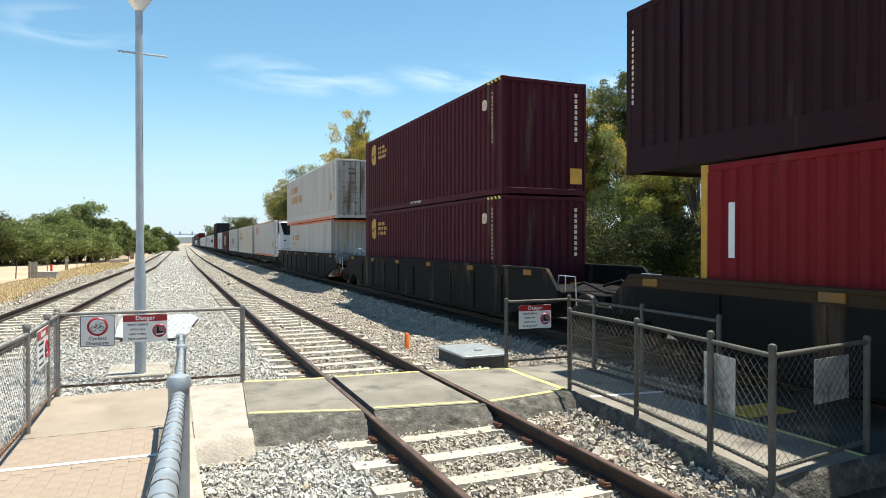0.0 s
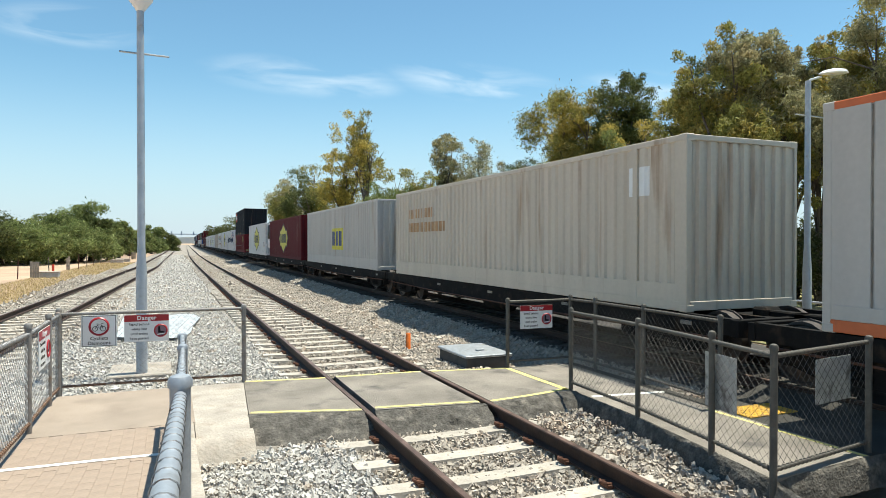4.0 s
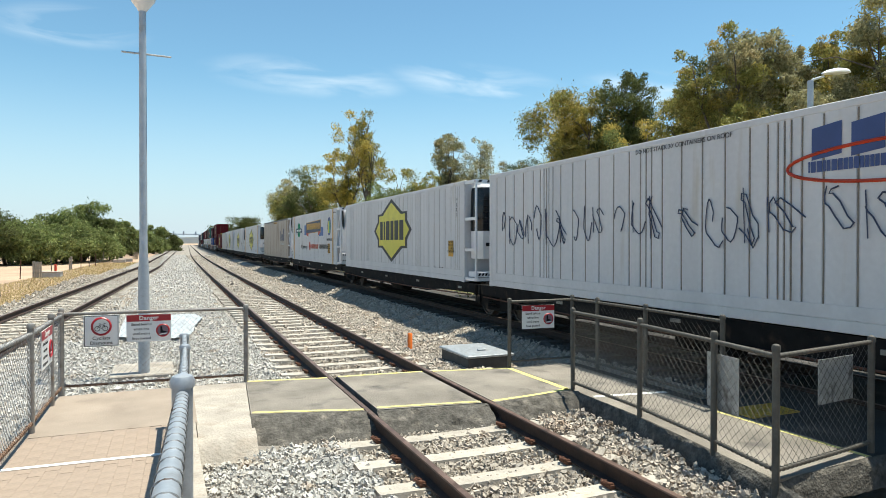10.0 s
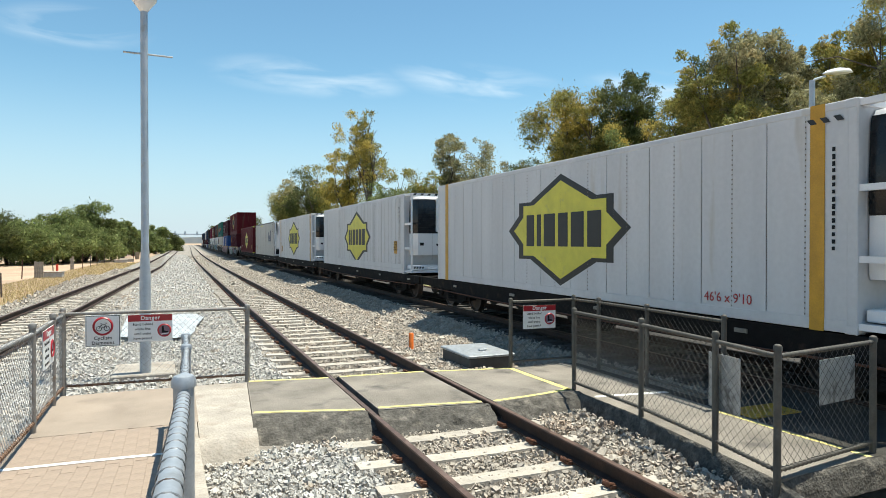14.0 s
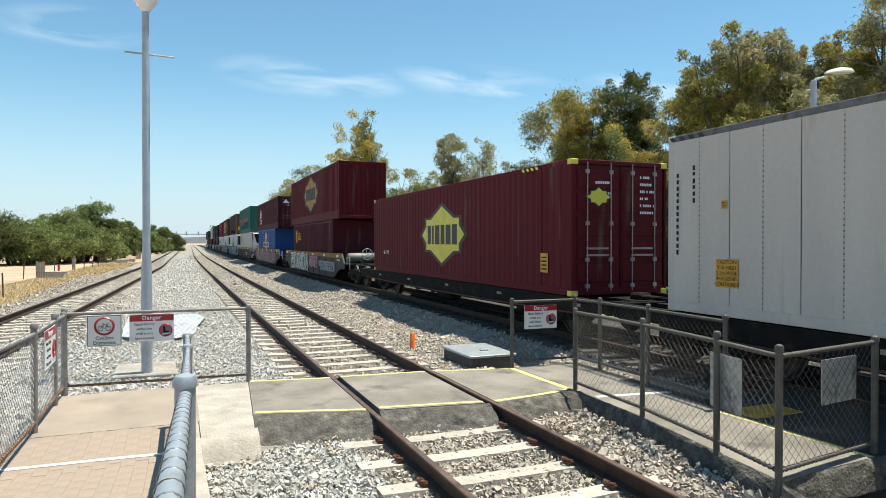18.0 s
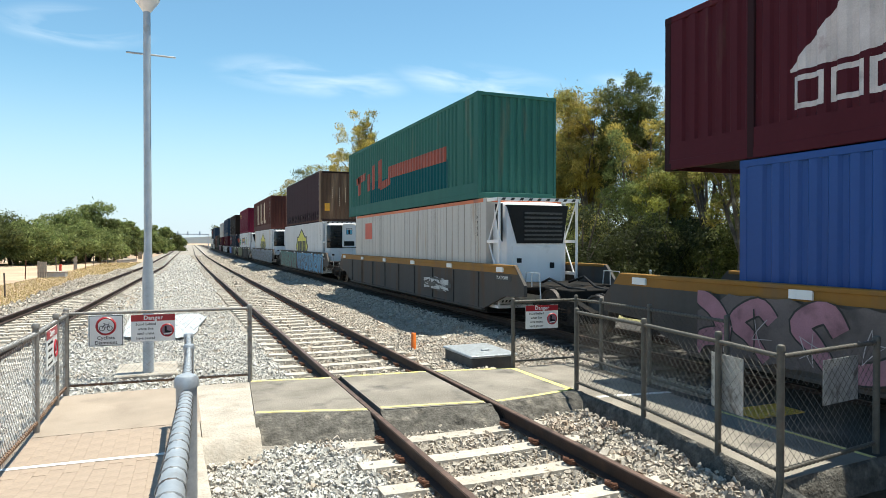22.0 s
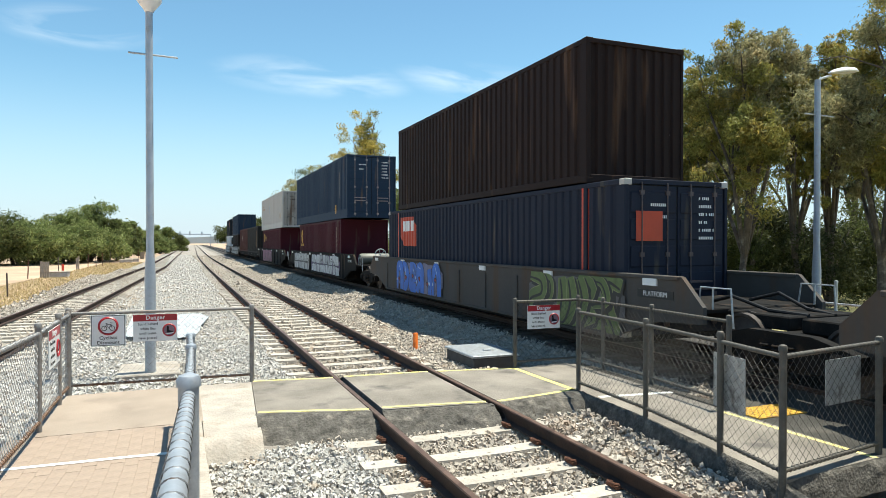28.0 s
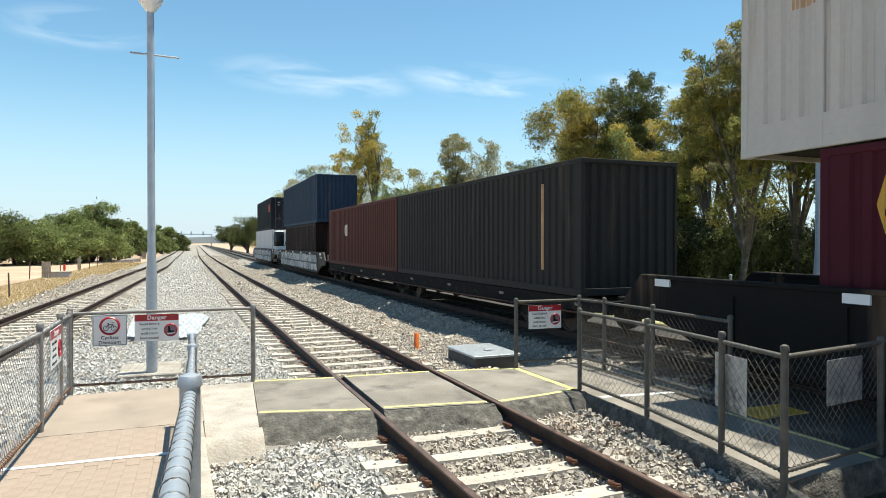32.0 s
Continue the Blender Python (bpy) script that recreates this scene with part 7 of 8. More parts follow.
for x in (-0.055, 0.055):
    b.ring((x, -0.006, 0.035), (0, 1, 0), 0.036, 0.005, 16, 4)
for q in ([(-0.055, 0.035), (-0.02, 0.095), (0.04, 0.095), (0.055, 0.035)], [(-0.02, 0.095), (0.0, 0.035), (0.04, 0.095)], [(-0.035, 0.11), (-0.01, 0.11)], [(0.03, 0.12), (0.06, 0.115)]):
    b.tube([(x, -0.006, z) for x, z in q], 0.005, 4)
part("bicycle_symbol", b, BLACK, p)
for line, z in (("Cyclists", -0.115), ("Dismount", -0.19)):
    lettering("notice_line", line, 0.074, pose(0, -0.0055, z, 90, 0, 0), BLACK, p, bold=0.018)
# the backs of two sign plates hung on the far side of the fence
for x, y, z, a, w, h in ((4.745, 4.6, 0.66, 82, 0.44, 0.52), (5.5, 4.03, 0.74, 8, 0.56, 0.4)):
    b = Build()
    b.box(-w / 2, w / 2, -0.003, 0.003, -h / 2, h / 2)
    solid("sign_back", b, surf("bare_aluminium", (0.42, 0.42, 0.41), 0.5, 0.4, 9, 0.25, (0.12, 0.11, 0.1), 0.5), "bare aluminium back of a sign tied to the wire fence", "sign", at=pose(x, y, z, 0, 0, a))

# ================= lamp posts =================
def lamp_post(x, y, h, head, label, z0=-0.25):
    g = thing("lamp_post", label, "lamp post", "platform lamp posts", at=pose(x, y, 0))
    b = Build()
    b.lathe([(0.085, z0), (0.085, 1.4), (0.06, 1.9), (0.055, h)], lambda u, v, w: (u, v, w), 16)
    part("pole", b, surf("painted_grey_pole", (0.4, 0.43, 0.47), 0.5, 0.3, 6, 0.1, (0.3, 0.29, 0.27), 0.3), g, "", True)
    b = Build()
    b.box(-0.17, 0.17, -0.17, 0.17, z0, z0 + 0.06)
    part("base_plate", b, STEEL, g)
    b = Build()
    b.tube([(-0.31, 0.03, h - 0.69), (0.43, -0.03, h - 0.72)], 0.016, 8)
    part("cross_arm", b, STEEL, g)
    if head == "round":
        b = Build()
        b.lathe([(0.06, h - 0.02), (0.1, h + 0.04), (0.19, h + 0.16), (0.2, h + 0.22), (0.14, h + 0.3), (0.03, h + 0.34)], lambda u, v, w: (u, v, w), 20)
        part("lamp_head", b, UNIT_WHITE, g, "", True)
    else:
        b = Build()
        b.tube([(0, 0, h - 0.05), (0.05, -0.01, h + 0.02), (0.3, -0.06, h + 0.1)], 0.025, 8)
        part("arm", b, STEEL, g, "", True)
        b = Build()
        b.add([], [])
        ribs = [(0.25, 0.03), (0.35, 0.07), (0.55, 0.11), (0.75, 0.1), (0.86, 0.05), (0.88, 0.015)]
        vs, fs = [], []
        for i, (u, r) in enumerate(ribs):
            zc = h + 0.08 + 0.16 * math.sin(min(u, 0.8) * 1.9)
            vs += [(u * 1.22 - 0.05, -0.06 - 0.03 * u + r * 1.25 * math.cos(a), zc + r * 0.75 * max(math.sin(a), -0.35)) for a in [2 * math.pi * j / 12 for j in range(12)]]
        for i in range(len(ribs) - 1):
            for j in range(12):
                fs.append((i * 12 + j, i * 12 + (j + 1) % 12, (i + 1) * 12 + (j + 1) % 12, (i + 1) * 12 + j))
        fs += [tuple(range(12)), tuple(range(60, 72))]
        b.add(vs, fs)
        part("lamp_head", b, UNIT_WHITE, g, "white street-lamp head", True)
    return g


lamp_post(-0.442, 11.65, 5.74, "round", "grey steel lamp post with a round lamp and cross arm")
lamp_post(11.9, 9.3, 5.24, "arm", "grey steel lamp post with an overhanging white lamp")
b = Build()
b.box(-0.95, 0.0, 11.45, 12.6, -0.4, -0.15, 0.02)
solid("lamp_footing", b, CONCRETE, "sandy concrete footing of a lamp post", "footing")

# a crumpled white sheet left lying on the gravel
sheet_poly = [(-1.12, 16.09), (-1.27, 20.95), (0.57, 20.84), (0.80, 19.78), (0.25, 15.52)]
mid_x, mid_y = sum(p[0] for p in sheet_poly) / 5, sum(p[1] for p in sheet_poly) / 5
b = Build()
rim = []
for (xa, ya), (xb, yb) in zip(sheet_poly, sheet_poly[1:] + sheet_poly[:1]):
    rim += [(xa + (xb - xa) * i / 6, ya + (yb - ya) * i / 6) for i in range(6)]
vs = []
for r in range(9):
    f = r / 8
    for x, y in rim:
        px, py = mid_x + (x - mid_x) * f, mid_y + (y - mid_y) * f
        vs.append((px + 0.05 * noise.noise((px * 3, py * 3, 7)), py + 0.08 * noise.noise((px * 3, py * 3, 4)), -0.15 + 0.07 * noise.noise((px * 5, py * 2.2, 2)) + 0.05 * noise.noise((px * 2, py * 1.1, 9)) + 0.02 * (1 - f)))
k = len(rim)
b.add(vs, [(r * k + i, r * k + (i + 1) % k, (r + 1) * k + (i + 1) % k, (r + 1) * k + i) for r in range(8) for i in range(k)])
solid("plastic_sheet", b, surf("white_plastic_sheet", (0.46, 0.46, 0.46), 0.35, 0, 4, 0.1, (0.4, 0.38, 0.35), 0.4), "crumpled white plastic sheet lying on the gravel", "sheet")

# ================= trackside bits =================
g = thing("pit_box", "grey concrete cable pit with a steel lid in gravel", "cable pit")
b = Build()
b.box(4.62, 5.46, 10.0, 11.2, -0.6, 0.0, 0.02)
# the shade on the pit's sides is put into this dark concrete colour
part("body", b, surf("shaded_pit_concrete", (0.07, 0.065, 0.06), 0.85, 0, 5, 0.2), g)
b = Build()
b.box(4.59, 5.49, 9.97, 11.23, 0.0, 0.045, 0.012)
part("lid", b, STEEL, g, "flat steel lid")
b = Build()
b.box(5.0, 5.15, 10.4, 10.46, 0.045, 0.08, 0.01)
part("handle", b, STEEL, g)
b = Build()
b.lathe([(0.05, -0.5), (0.05, 0.1), (0.042, 0.11)], lambda u, v, w: (4.5 + u, 12.6 + v, w), 14)
solid("marker_post", b, ORANGE, "short orange plastic marker post in gravel", "marker post", smooth=True)

# ================= trees =================
def leaves(rng, centres, radii, n, size, droop):
    """Leaf blades in clumps, a triangle each, that hang and turn their faces outwards."""
    k = rng.choice(len(centres), n, p=radii ** 2 / (radii ** 2).sum())
    d = rng.normal(size=(n, 3))
    d[:, 2] += 0.25
    d /= np.linalg.norm(d, axis=1)[:, None]
    rad = rng.uniform(0.2, 1.0, n) ** 0.55 * (1 + 0.3 * np.abs(rng.normal(size=n)) * (rng.random(n) < 0.5))
    p = centres[k] + d * (radii[k] * rad)[:, None] * np.array([1, 1, 0.75])
    p[:, 2] -= 0.12 * droop * radii[k] * rng.random(n) ** 2 * (d[:, 2] < 0.2) * 4
    face = d + 1.0 * rng.normal(size=(n, 3))
    ax = rng.normal(size=(n, 3))
    ax[:, 2] -= droop
    ax -= face * (np.einsum("ij,ij->i", ax, face) / np.einsum("ij,ij->i", face, face))[:, None]
    ax /= np.linalg.norm(ax, axis=1)[:, None] + 1e-9
    sd = np.cross(ax, face)
    sd /= np.linalg.norm(sd, axis=1)[:, None] + 1e-9
    ln = size * rng.uniform(0.6, 1.4, n)[:, None]
    wd = ln * 0.3
    v = np.stack([p - ax * ln + sd * wd, p - ax * ln * 0.6 - sd * wd, p + ax * ln], 1)
    return v.reshape(-1, 3), np.arange(3 * n).reshape(n, 3)


def tree(x, y, h, w, leaf, n=5000, size=0.13, seed=1, bare=0.3, label="gum tree with a loose grey-green crown", trunk=0.22, droop=0.7, clumps=90, lean=0.0, z0=-0.5, depth=None, fill=1.0, name="tree", leaf2=None):
    """A tapered trunk, forked limbs, and a loose crown of leaf clumps."""
    rng = np.random.default_rng(seed)
    g = thing(name, label, "tree", at=pose(x, y, z0))
    b = Build()
    base = Vector((0, 0, -0.1))
    fork = Vector((lean * h * 0.3, 0, h * bare))
    mid = base.lerp(fork, 0.5) + Vector((rng.normal() * 0.05 * h * 0.3, 0, 0))
    b.tube([base, mid, fork], [trunk * 1.15, trunk * 0.95, trunk * 0.8], 9)
    ends = []
    limbs = 7
    for i in range(limbs):
        a = 2 * math.pi * (i + rng.uniform(-0.3, 0.3)) / limbs
        reach = w * rng.uniform(0.35, 0.85)
        top = h * rng.uniform(bare + 0.35 * (1 - bare), 0.93)
        if i == 0:
            reach, top = w * 0.1, h * 0.95
        tip = Vector((lean * h + reach * math.cos(a), reach * math.sin(a), top))
        m1 = fork.lerp(tip, 0.35) + Vector((rng.normal() * 0.12 * w, rng.normal() * 0.12 * w, 0.06 * h))
        m2 = fork.lerp(tip, 0.7) + Vector((rng.normal() * 0.1 * w, rng.normal() * 0.1 * w, 0.05 * h))
        b.tube([fork - Vector((0, 0, trunk)), m1, m2, tip], [trunk * 0.6, trunk * 0.4, trunk * 0.22, trunk * 0.06], 7)
        for q, r in ((m1, 0.3), (m2, 0.22)):
            for j in range(2):
                t2 = q + Vector((rng.normal() * 0.3 * w, rng.normal() * 0.3 * w, rng.uniform(0.02, 0.2) * h))
                t2.z = min(t2.z, h * 0.93)
                b.tube([q, q.lerp(t2, 0.5) + Vector((0, 0, 0.03 * h)), t2], [trunk * r, trunk * r * 0.6, trunk * 0.05], 6)
                ends.append(t2)
        ends += [tip, m2]
    part("trunk", b, BARK, g, "", True)
    cs, rs = [], []
    for i in range(clumps):
        e = ends[int(rng.integers(0, len(ends)))]
        c = Vector((e.x + rng.normal() * 0.15 * w, e.y + rng.normal() * 0.15 * w, e.z + rng.normal() * 0.05 * h))
        r = w * (0.1 + 0.2 * rng.random() ** 1.5) * fill
        c.z = min(c.z, h - r * 0.7)
        cs.append(c)
        rs.append(r)
    cs, rs = np.array([tuple(c) for c in cs]), np.array(rs)
    if leaf2 is None:
        v, f = leaves(rng, cs, rs, n, size, droop)
        part("crown", arrays("crown", v, f, leaf), None, g)
    else:
        half = cs[:, 0] + 0.3 * cs[:, 2] > np.median(cs[:, 0] + 0.3 * cs[:, 2])
        for sel, lm in ((half, leaf2), (~half, leaf)):
            v, f = leaves(rng, cs[sel], rs[sel], n // 2, size, droop)
            part("crown", arrays("crown", v, f, lm), None, g)
    return g


def place(px, depth):
    """A place on the ground by its bearing and its depth before the camera."""
    u, yaw = (px - 784) / 1150.0, 0.3946
    return depth * math.sin(yaw) + u * depth * math.cos(yaw), depth * math.cos(yaw) - u * depth * math.sin(yaw)


def high(py, depth):
    return 1.97 + (430 - py) / 1150.0 * depth + 0.5


GUM = "gum tree with a loose olive-green crown"
for i, (px, py, wpx, dep, lf, n, bare, lf2) in enumerate((
        (1305, 60, 105, 22, LEAF, 14000, 0.22, LEAF_GREY), (1392, 72, 58, 25, LEAF, 8000, 0.2, LEAF_GREY), (1455, 68, 62, 25, LEAF_GREY, 8000, 0.2, LEAF), (1545, 2, 115, 21, LEAF_GREY, 13000, 0.2, LEAF), (1640, -10, 120, 20, LEAF, 9000, 0.2, None),
        (1245, 105, 80, 29, LEAF, 9000, 0.25, LEAF_DARK), (1195, 150, 60, 34, LEAF, 7000, 0.2, None),
        (1108, 130, 62, 40, LEAF_DARK, 9000, 0.25, None), (992, 185, 95, 44, LEAF, 12000, 0.2, LEAF_GOLD), (1135, 208, 75, 36, LEAF_BUSH, 8000, 0.15, LEAF_GOLD), (1035, 172, 60, 42, LEAF_GOLD, 8000, 0.2, LEAF),
        (845, 246, 60, 62, LEAF_GREY, 6000, 0.2, None), (790, 240, 38, 64, LEAF_GREY, 4000, 0.25, None), (885, 285, 50, 56, LEAF_GREY, 5000, 0.1, None),
        (650, 200, 46, 66, LEAF_GOLD, 4200, 0.4, LEAF), (708, 300, 60, 62, LEAF_BUSH, 6000, 0.15, LEAF), (612, 270, 40, 70, LEAF_GOLD, 4000, 0.25, LEAF), (760, 305, 45, 60, LEAF_BUSH, 4500, 0.1, LEAF),
        (550, 293, 52, 84, LEAF_DARK, 5000, 0.25, LEAF), (505, 318, 48, 92, LEAF, 5000, 0.25, LEAF_GREY), (1290, 150, 110, 40, LEAF_DARK, 5500, 0.25, LEAF), (1400, 130, 120, 42, LEAF_DARK, 5500, 0.25, LEAF), (1500, 120, 110, 38, LEAF_DARK, 5500, 0.25, LEAF), (1600, 110, 120, 36, LEAF_DARK, 5000, 0.25, LEAF), (1040, 250, 90, 50, LEAF_DARK, 7000, 0.1, None), (930, 280, 80, 56, LEAF_DARK, 6000, 0.1, None), (425, 385, 40, 150, LEAF_DARK, 3500, 0.1, None), (395, 400, 28, 190, LEAF_DARK, 2500, 0.1, None))):
    tx, ty = place(px, dep)
    tree(tx, ty, high(py, dep), wpx / 1150.0 * dep, lf, int(n * (3.4 if dep < 30 else 3.0)), 0.05 + 0.0012 * dep, 106 if px == 1108 else 160 + i, bare, GUM if lf2 is not LEAF_GOLD else "gum tree with a patchy golden-green crown", 0.11 + 0.0015 * dep, 0.9, 170 if dep < 30 else 110, leaf2=lf2, fill=0.85 if dep < 30 else 1.0)


def shrub(x, y, h, w, leaf, n, seed, label, size=0.1, z0=-0.5):
    rng = np.random.default_rng(seed)
    g = thing("shrub", label, "shrub", at=pose(x, y, z0))
    b = Build()
    for i in range(5):
        a = rng.uniform(0, 2 * math.pi)
        t = Vector((math.cos(a) * w * 0.4, math.sin(a) * w * 0.4, h * rng.uniform(0.5, 0.85)))
        b.tube([(0, 0, -0.1), t * 0.5 + Vector((0, 0, 0.1 * h)), t], [0.05, 0.035, 0.012], 6)
    part("stem", b, BARK, g)
    n, size, k = int(n * 1.5), size * 0.8, 30
    cs = np.column_stack([rng.uniform(-0.75, 0.75, k) * w, rng.uniform(-0.75, 0.75, k) * w, rng.uniform(0.12, 0.8, k) * h])
    cs[:, 2] *= 1 - 0.35 * (np.hypot(cs[:, 0], cs[:, 1]) / w) ** 2
    rs = w * rng.uniform(0.16, 0.36, k)
    v, f = leaves(rng, cs, rs, n, size, 0.2)
    v[:, 2] = np.maximum(v[:, 2], 0.0)
    part("crown", arrays("crown", v, f, leaf), None, g)
    return g


# most of these shrubs take leaf colours darkened for the shade below the crowns
rng = random.Random(3)
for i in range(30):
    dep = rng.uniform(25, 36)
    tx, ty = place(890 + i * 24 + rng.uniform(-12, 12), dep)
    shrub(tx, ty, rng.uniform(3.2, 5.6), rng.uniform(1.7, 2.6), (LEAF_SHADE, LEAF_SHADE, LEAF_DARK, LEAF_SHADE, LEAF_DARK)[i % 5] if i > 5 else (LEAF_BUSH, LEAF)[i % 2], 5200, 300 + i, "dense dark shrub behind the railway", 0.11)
for i in range(10):
    dep = rng.uniform(44, 64)
    tx, ty = place(600 + i * 38, dep)
    shrub(tx, ty, rng.uniform(3.0, 5.5), rng.uniform(2.2, 3.2), (LEAF_DARK, LEAF_BUSH)[i % 2], 2600, 330 + i, "dense green shrub behind the railway", 0.16)

LEAF_BRIGHT = leafy("yellow_green_leaves", (0.3, 0.29, 0.06), (0.2, 0.22, 0.06))
for i, (px, py, dep, w) in enumerate(((858, 350, 40, 1.9), (1010, 300, 38, 1.8), (1160, 262, 33, 1.7), (905, 385, 34, 1.4))):
    tx, ty = place(px, dep)
    shrub(tx, ty, high(py, dep), w, LEAF_BRIGHT, 5200, 360 + i, "bright yellow-green shrub behind the railway", 0.12)

# the street beyond the trees: boundary wire, pale fence, lawn, a parked car
b = Build()
b.add([(13.2, -20, -0.47), (70, -20, -0.47), (90, 120, -0.47), (13.2, 120, -0.47)], [(0, 1, 2, 3)])
solid("lawn", b, surf("dry_lawn", (0.3, 0.27, 0.12), 0.95, 0, 0.4, 0.3, (0.2, 0.22, 0.07), 0.5, 0.4, 20), "patchy dry lawn beyond the railway", "lawn", kind="structure")
fence("grey chain-link boundary fence beyond the train", [(13.4, 4.0 + 3.0 * k, 1.6) for k in range(9)], [(k, k + 1) for k in range(8)], STEEL, WIRE, 1.1, wires=True, knots=False, lift=lambda x, y: -0.48)
g = thing("panel_fence", "tan corrugated steel garden fence across the street", "fence")
for k in range(16):
    b = Build()
    for q in range(8):
        b.box(0.0, 0.02 + 0.02 * (q % 2), q * 0.3, q * 0.3 + 0.3, 0, 1.65)
    p = part("fence_panel", b, surf("tan_steel_fence", (0.42, 0.34, 0.25), 0.6, 0, 3, 0.12), g)
    p.location = (33.0, 4.0 + 2.42 * k, -0.5)


def parked_car(x, y, turn):
    g = thing("parked_car", "dark silver car parked beyond the trees", "car", at=pose(x, y, -0.47, 0, 0, turn))
    body = surf("silver_car_paint", (0.2, 0.21, 0.23), 0.25, 0.6, 3, 0.05)
    b = Build()
    b.prism([(-2.2, 0.35), (-2.25, 0.7), (-2.1, 0.88), (2.05, 0.92), (2.25, 0.7), (2.2, 0.35)], lambda u, v, w: (u, w, v), -0.88, 0.88)
    part("body", b, body, g)
    b = Build()
    b.prism([(-1.3, 0.88), (-0.75, 1.4), (0.9, 1.42), (1.6, 0.9)], lambda u, v, w: (u, w, v), -0.76, 0.76)
    part("roof", b, body, g)
    for sgn in (-1, 1):
        b = Build()
        b.prism([(-1.15, 0.92), (-0.7, 1.33), (0.82, 1.35), (1.4, 0.94)], lambda u, v, w: (u, w, v), 0.762 * sgn, 0.77 * sgn)
        part("side_window", b, GRILLE, g)
        for xx in (-1.35, 1.35):
            b = Build()
            b.lathe([(0.33, -0.1), (0.33, 0.1), (0.2, 0.11)], lambda u, v, w: (xx + u, 0.82 * sgn + w * sgn, 0.33 + v), 16)
            part("wheel", b, GRILLE, g)
    return g


tx, ty = place(1535, 31)
parked_car(tx, ty, 70)

# the wood on the western side
for i, (px, py, wpx, dep) in enumerate(((-60, 372, 90, 70), (15, 392, 70, 72), (60, 388, 60, 76), (95, 372, 60, 80), (135, 364, 55, 84), (165, 357, 48, 86), (110, 395, 70, 78), (40, 405, 80, 72), (200, 392, 28, 92), (215, 390, 24, 105), (233, 408, 26, 120),
                                        (270, 398, 26, 140), (290, 412, 26, 165), (255, 412, 30, 130), (305, 420, 16, 210), (150, 405, 60, 82))):
    tx, ty = place(px, dep)
    h = high(py, dep) - 0.1
    w = wpx / 1150.0 * dep
    rng2 = np.random.default_rng(400 + i)
    g = thing("bushy_tree", "dense bushy olive-green tree by the dirt track", "tree", at=pose(tx, ty, -0.5))
    b = Build()
    for j in range(4):
        t = Vector((rng2.normal() * w * 0.3, rng2.normal() * w * 0.3, h * 0.7))
        b.tube([(rng2.normal() * 0.2, 0, -0.1), t * 0.5, t], [0.2, 0.14, 0.03], 6)
    part("trunk", b, BARK, g)
    k = 46
    cs = np.column_stack([rng2.uniform(-0.9, 0.9, k) * w, rng2.uniform(-0.8, 0.8, k) * w, rng2.uniform(0.16, 0.93, k) * h])
    cs[:, 2] *= 1 - 0.3 * np.minimum(1, np.abs(cs[:, 0]) / w) ** 2
    rs = np.minimum(w, h) * rng2.uniform(0.14, 0.3, k)
    v, f = leaves(rng2, cs, rs, 15000, 0.13 + 0.0007 * dep, 0.2)
    v[:, 2] = np.clip(v[:, 2], 0.0, None)
    part("crown", arrays("crown", v, f, LEAF_BUSH if i % 4 else LEAF_DARK), None, g)

# the far rows of trees that close the view along the line
row_rng = random.Random(17)
for i in range(16):
    dep = 150 + 17 * i
    side = i % 2
    tx = (train_line(dep) + 16 + row_rng.uniform(0, 8)) if side else (west(dep) - 26 - row_rng.uniform(0, 12))
    ty = dep
    rng2 = np.random.default_rng(500 + i)
    g = thing("bushy_tree", "distant olive-green tree along the railway", "tree", at=pose(tx, ty, -0.5))
    h, w = row_rng.uniform(6, 10) if side else row_rng.uniform(4.5, 7.5), row_rng.uniform(4, 7)
    b = Build()
    b.tube([(0, 0, -0.1), (0.2, 0, h * 0.4), (0, 0.2, h * 0.75)], [0.3, 0.2, 0.05], 6)
    part("trunk", b, BARK, g)
    cs = np.column_stack([rng2.uniform(-0.9, 0.9, 34) * w, rng2.uniform(-0.8, 0.8, 34) * w, rng2.uniform(0.14, 0.9, 34) * h])
    v, f = leaves(rng2, cs, h * rng2.uniform(0.12, 0.26, 34), 4500, 0.36, 0.2)
    v[:, 2] = np.clip(v[:, 2], 0.0, None)
    part("crown", arrays("crown", v, f, LEAF_GREY if i % 3 else LEAF_BUSH), None, g)

# ================= the distance =================
b = Build()
b.add([(-1800, 2400, -20), (2600, 2400, -20), (2600, 2400, 900), (-1800, 2400, 900)], [(0, 1, 2, 3)])
cl = bpy.data.materials.new("thin_cloud")
cl.use_nodes = True
n, l = cl.node_tree.nodes, cl.node_tree.links
n.remove(n["Principled BSDF"])
co = n.new("ShaderNodeTexCoord")
mp = n.new("ShaderNodeMapping")
mp.inputs["Scale"].default_value = (0.0022, 1, 0.011)
l.new(co.outputs["Object"], mp.inputs[0])
nz = n.new("ShaderNodeTexNoise")
nz.inputs["Scale"].default_value, nz.inputs["Detail"].default_value, nz.inputs["Distortion"].default_value = 1.0, 6, 0.6
l.new(mp.outputs[0], nz.inputs["Vector"])
sep = n.new("ShaderNodeSeparateXYZ")
l.new(co.outputs["Object"], sep.inputs[0])
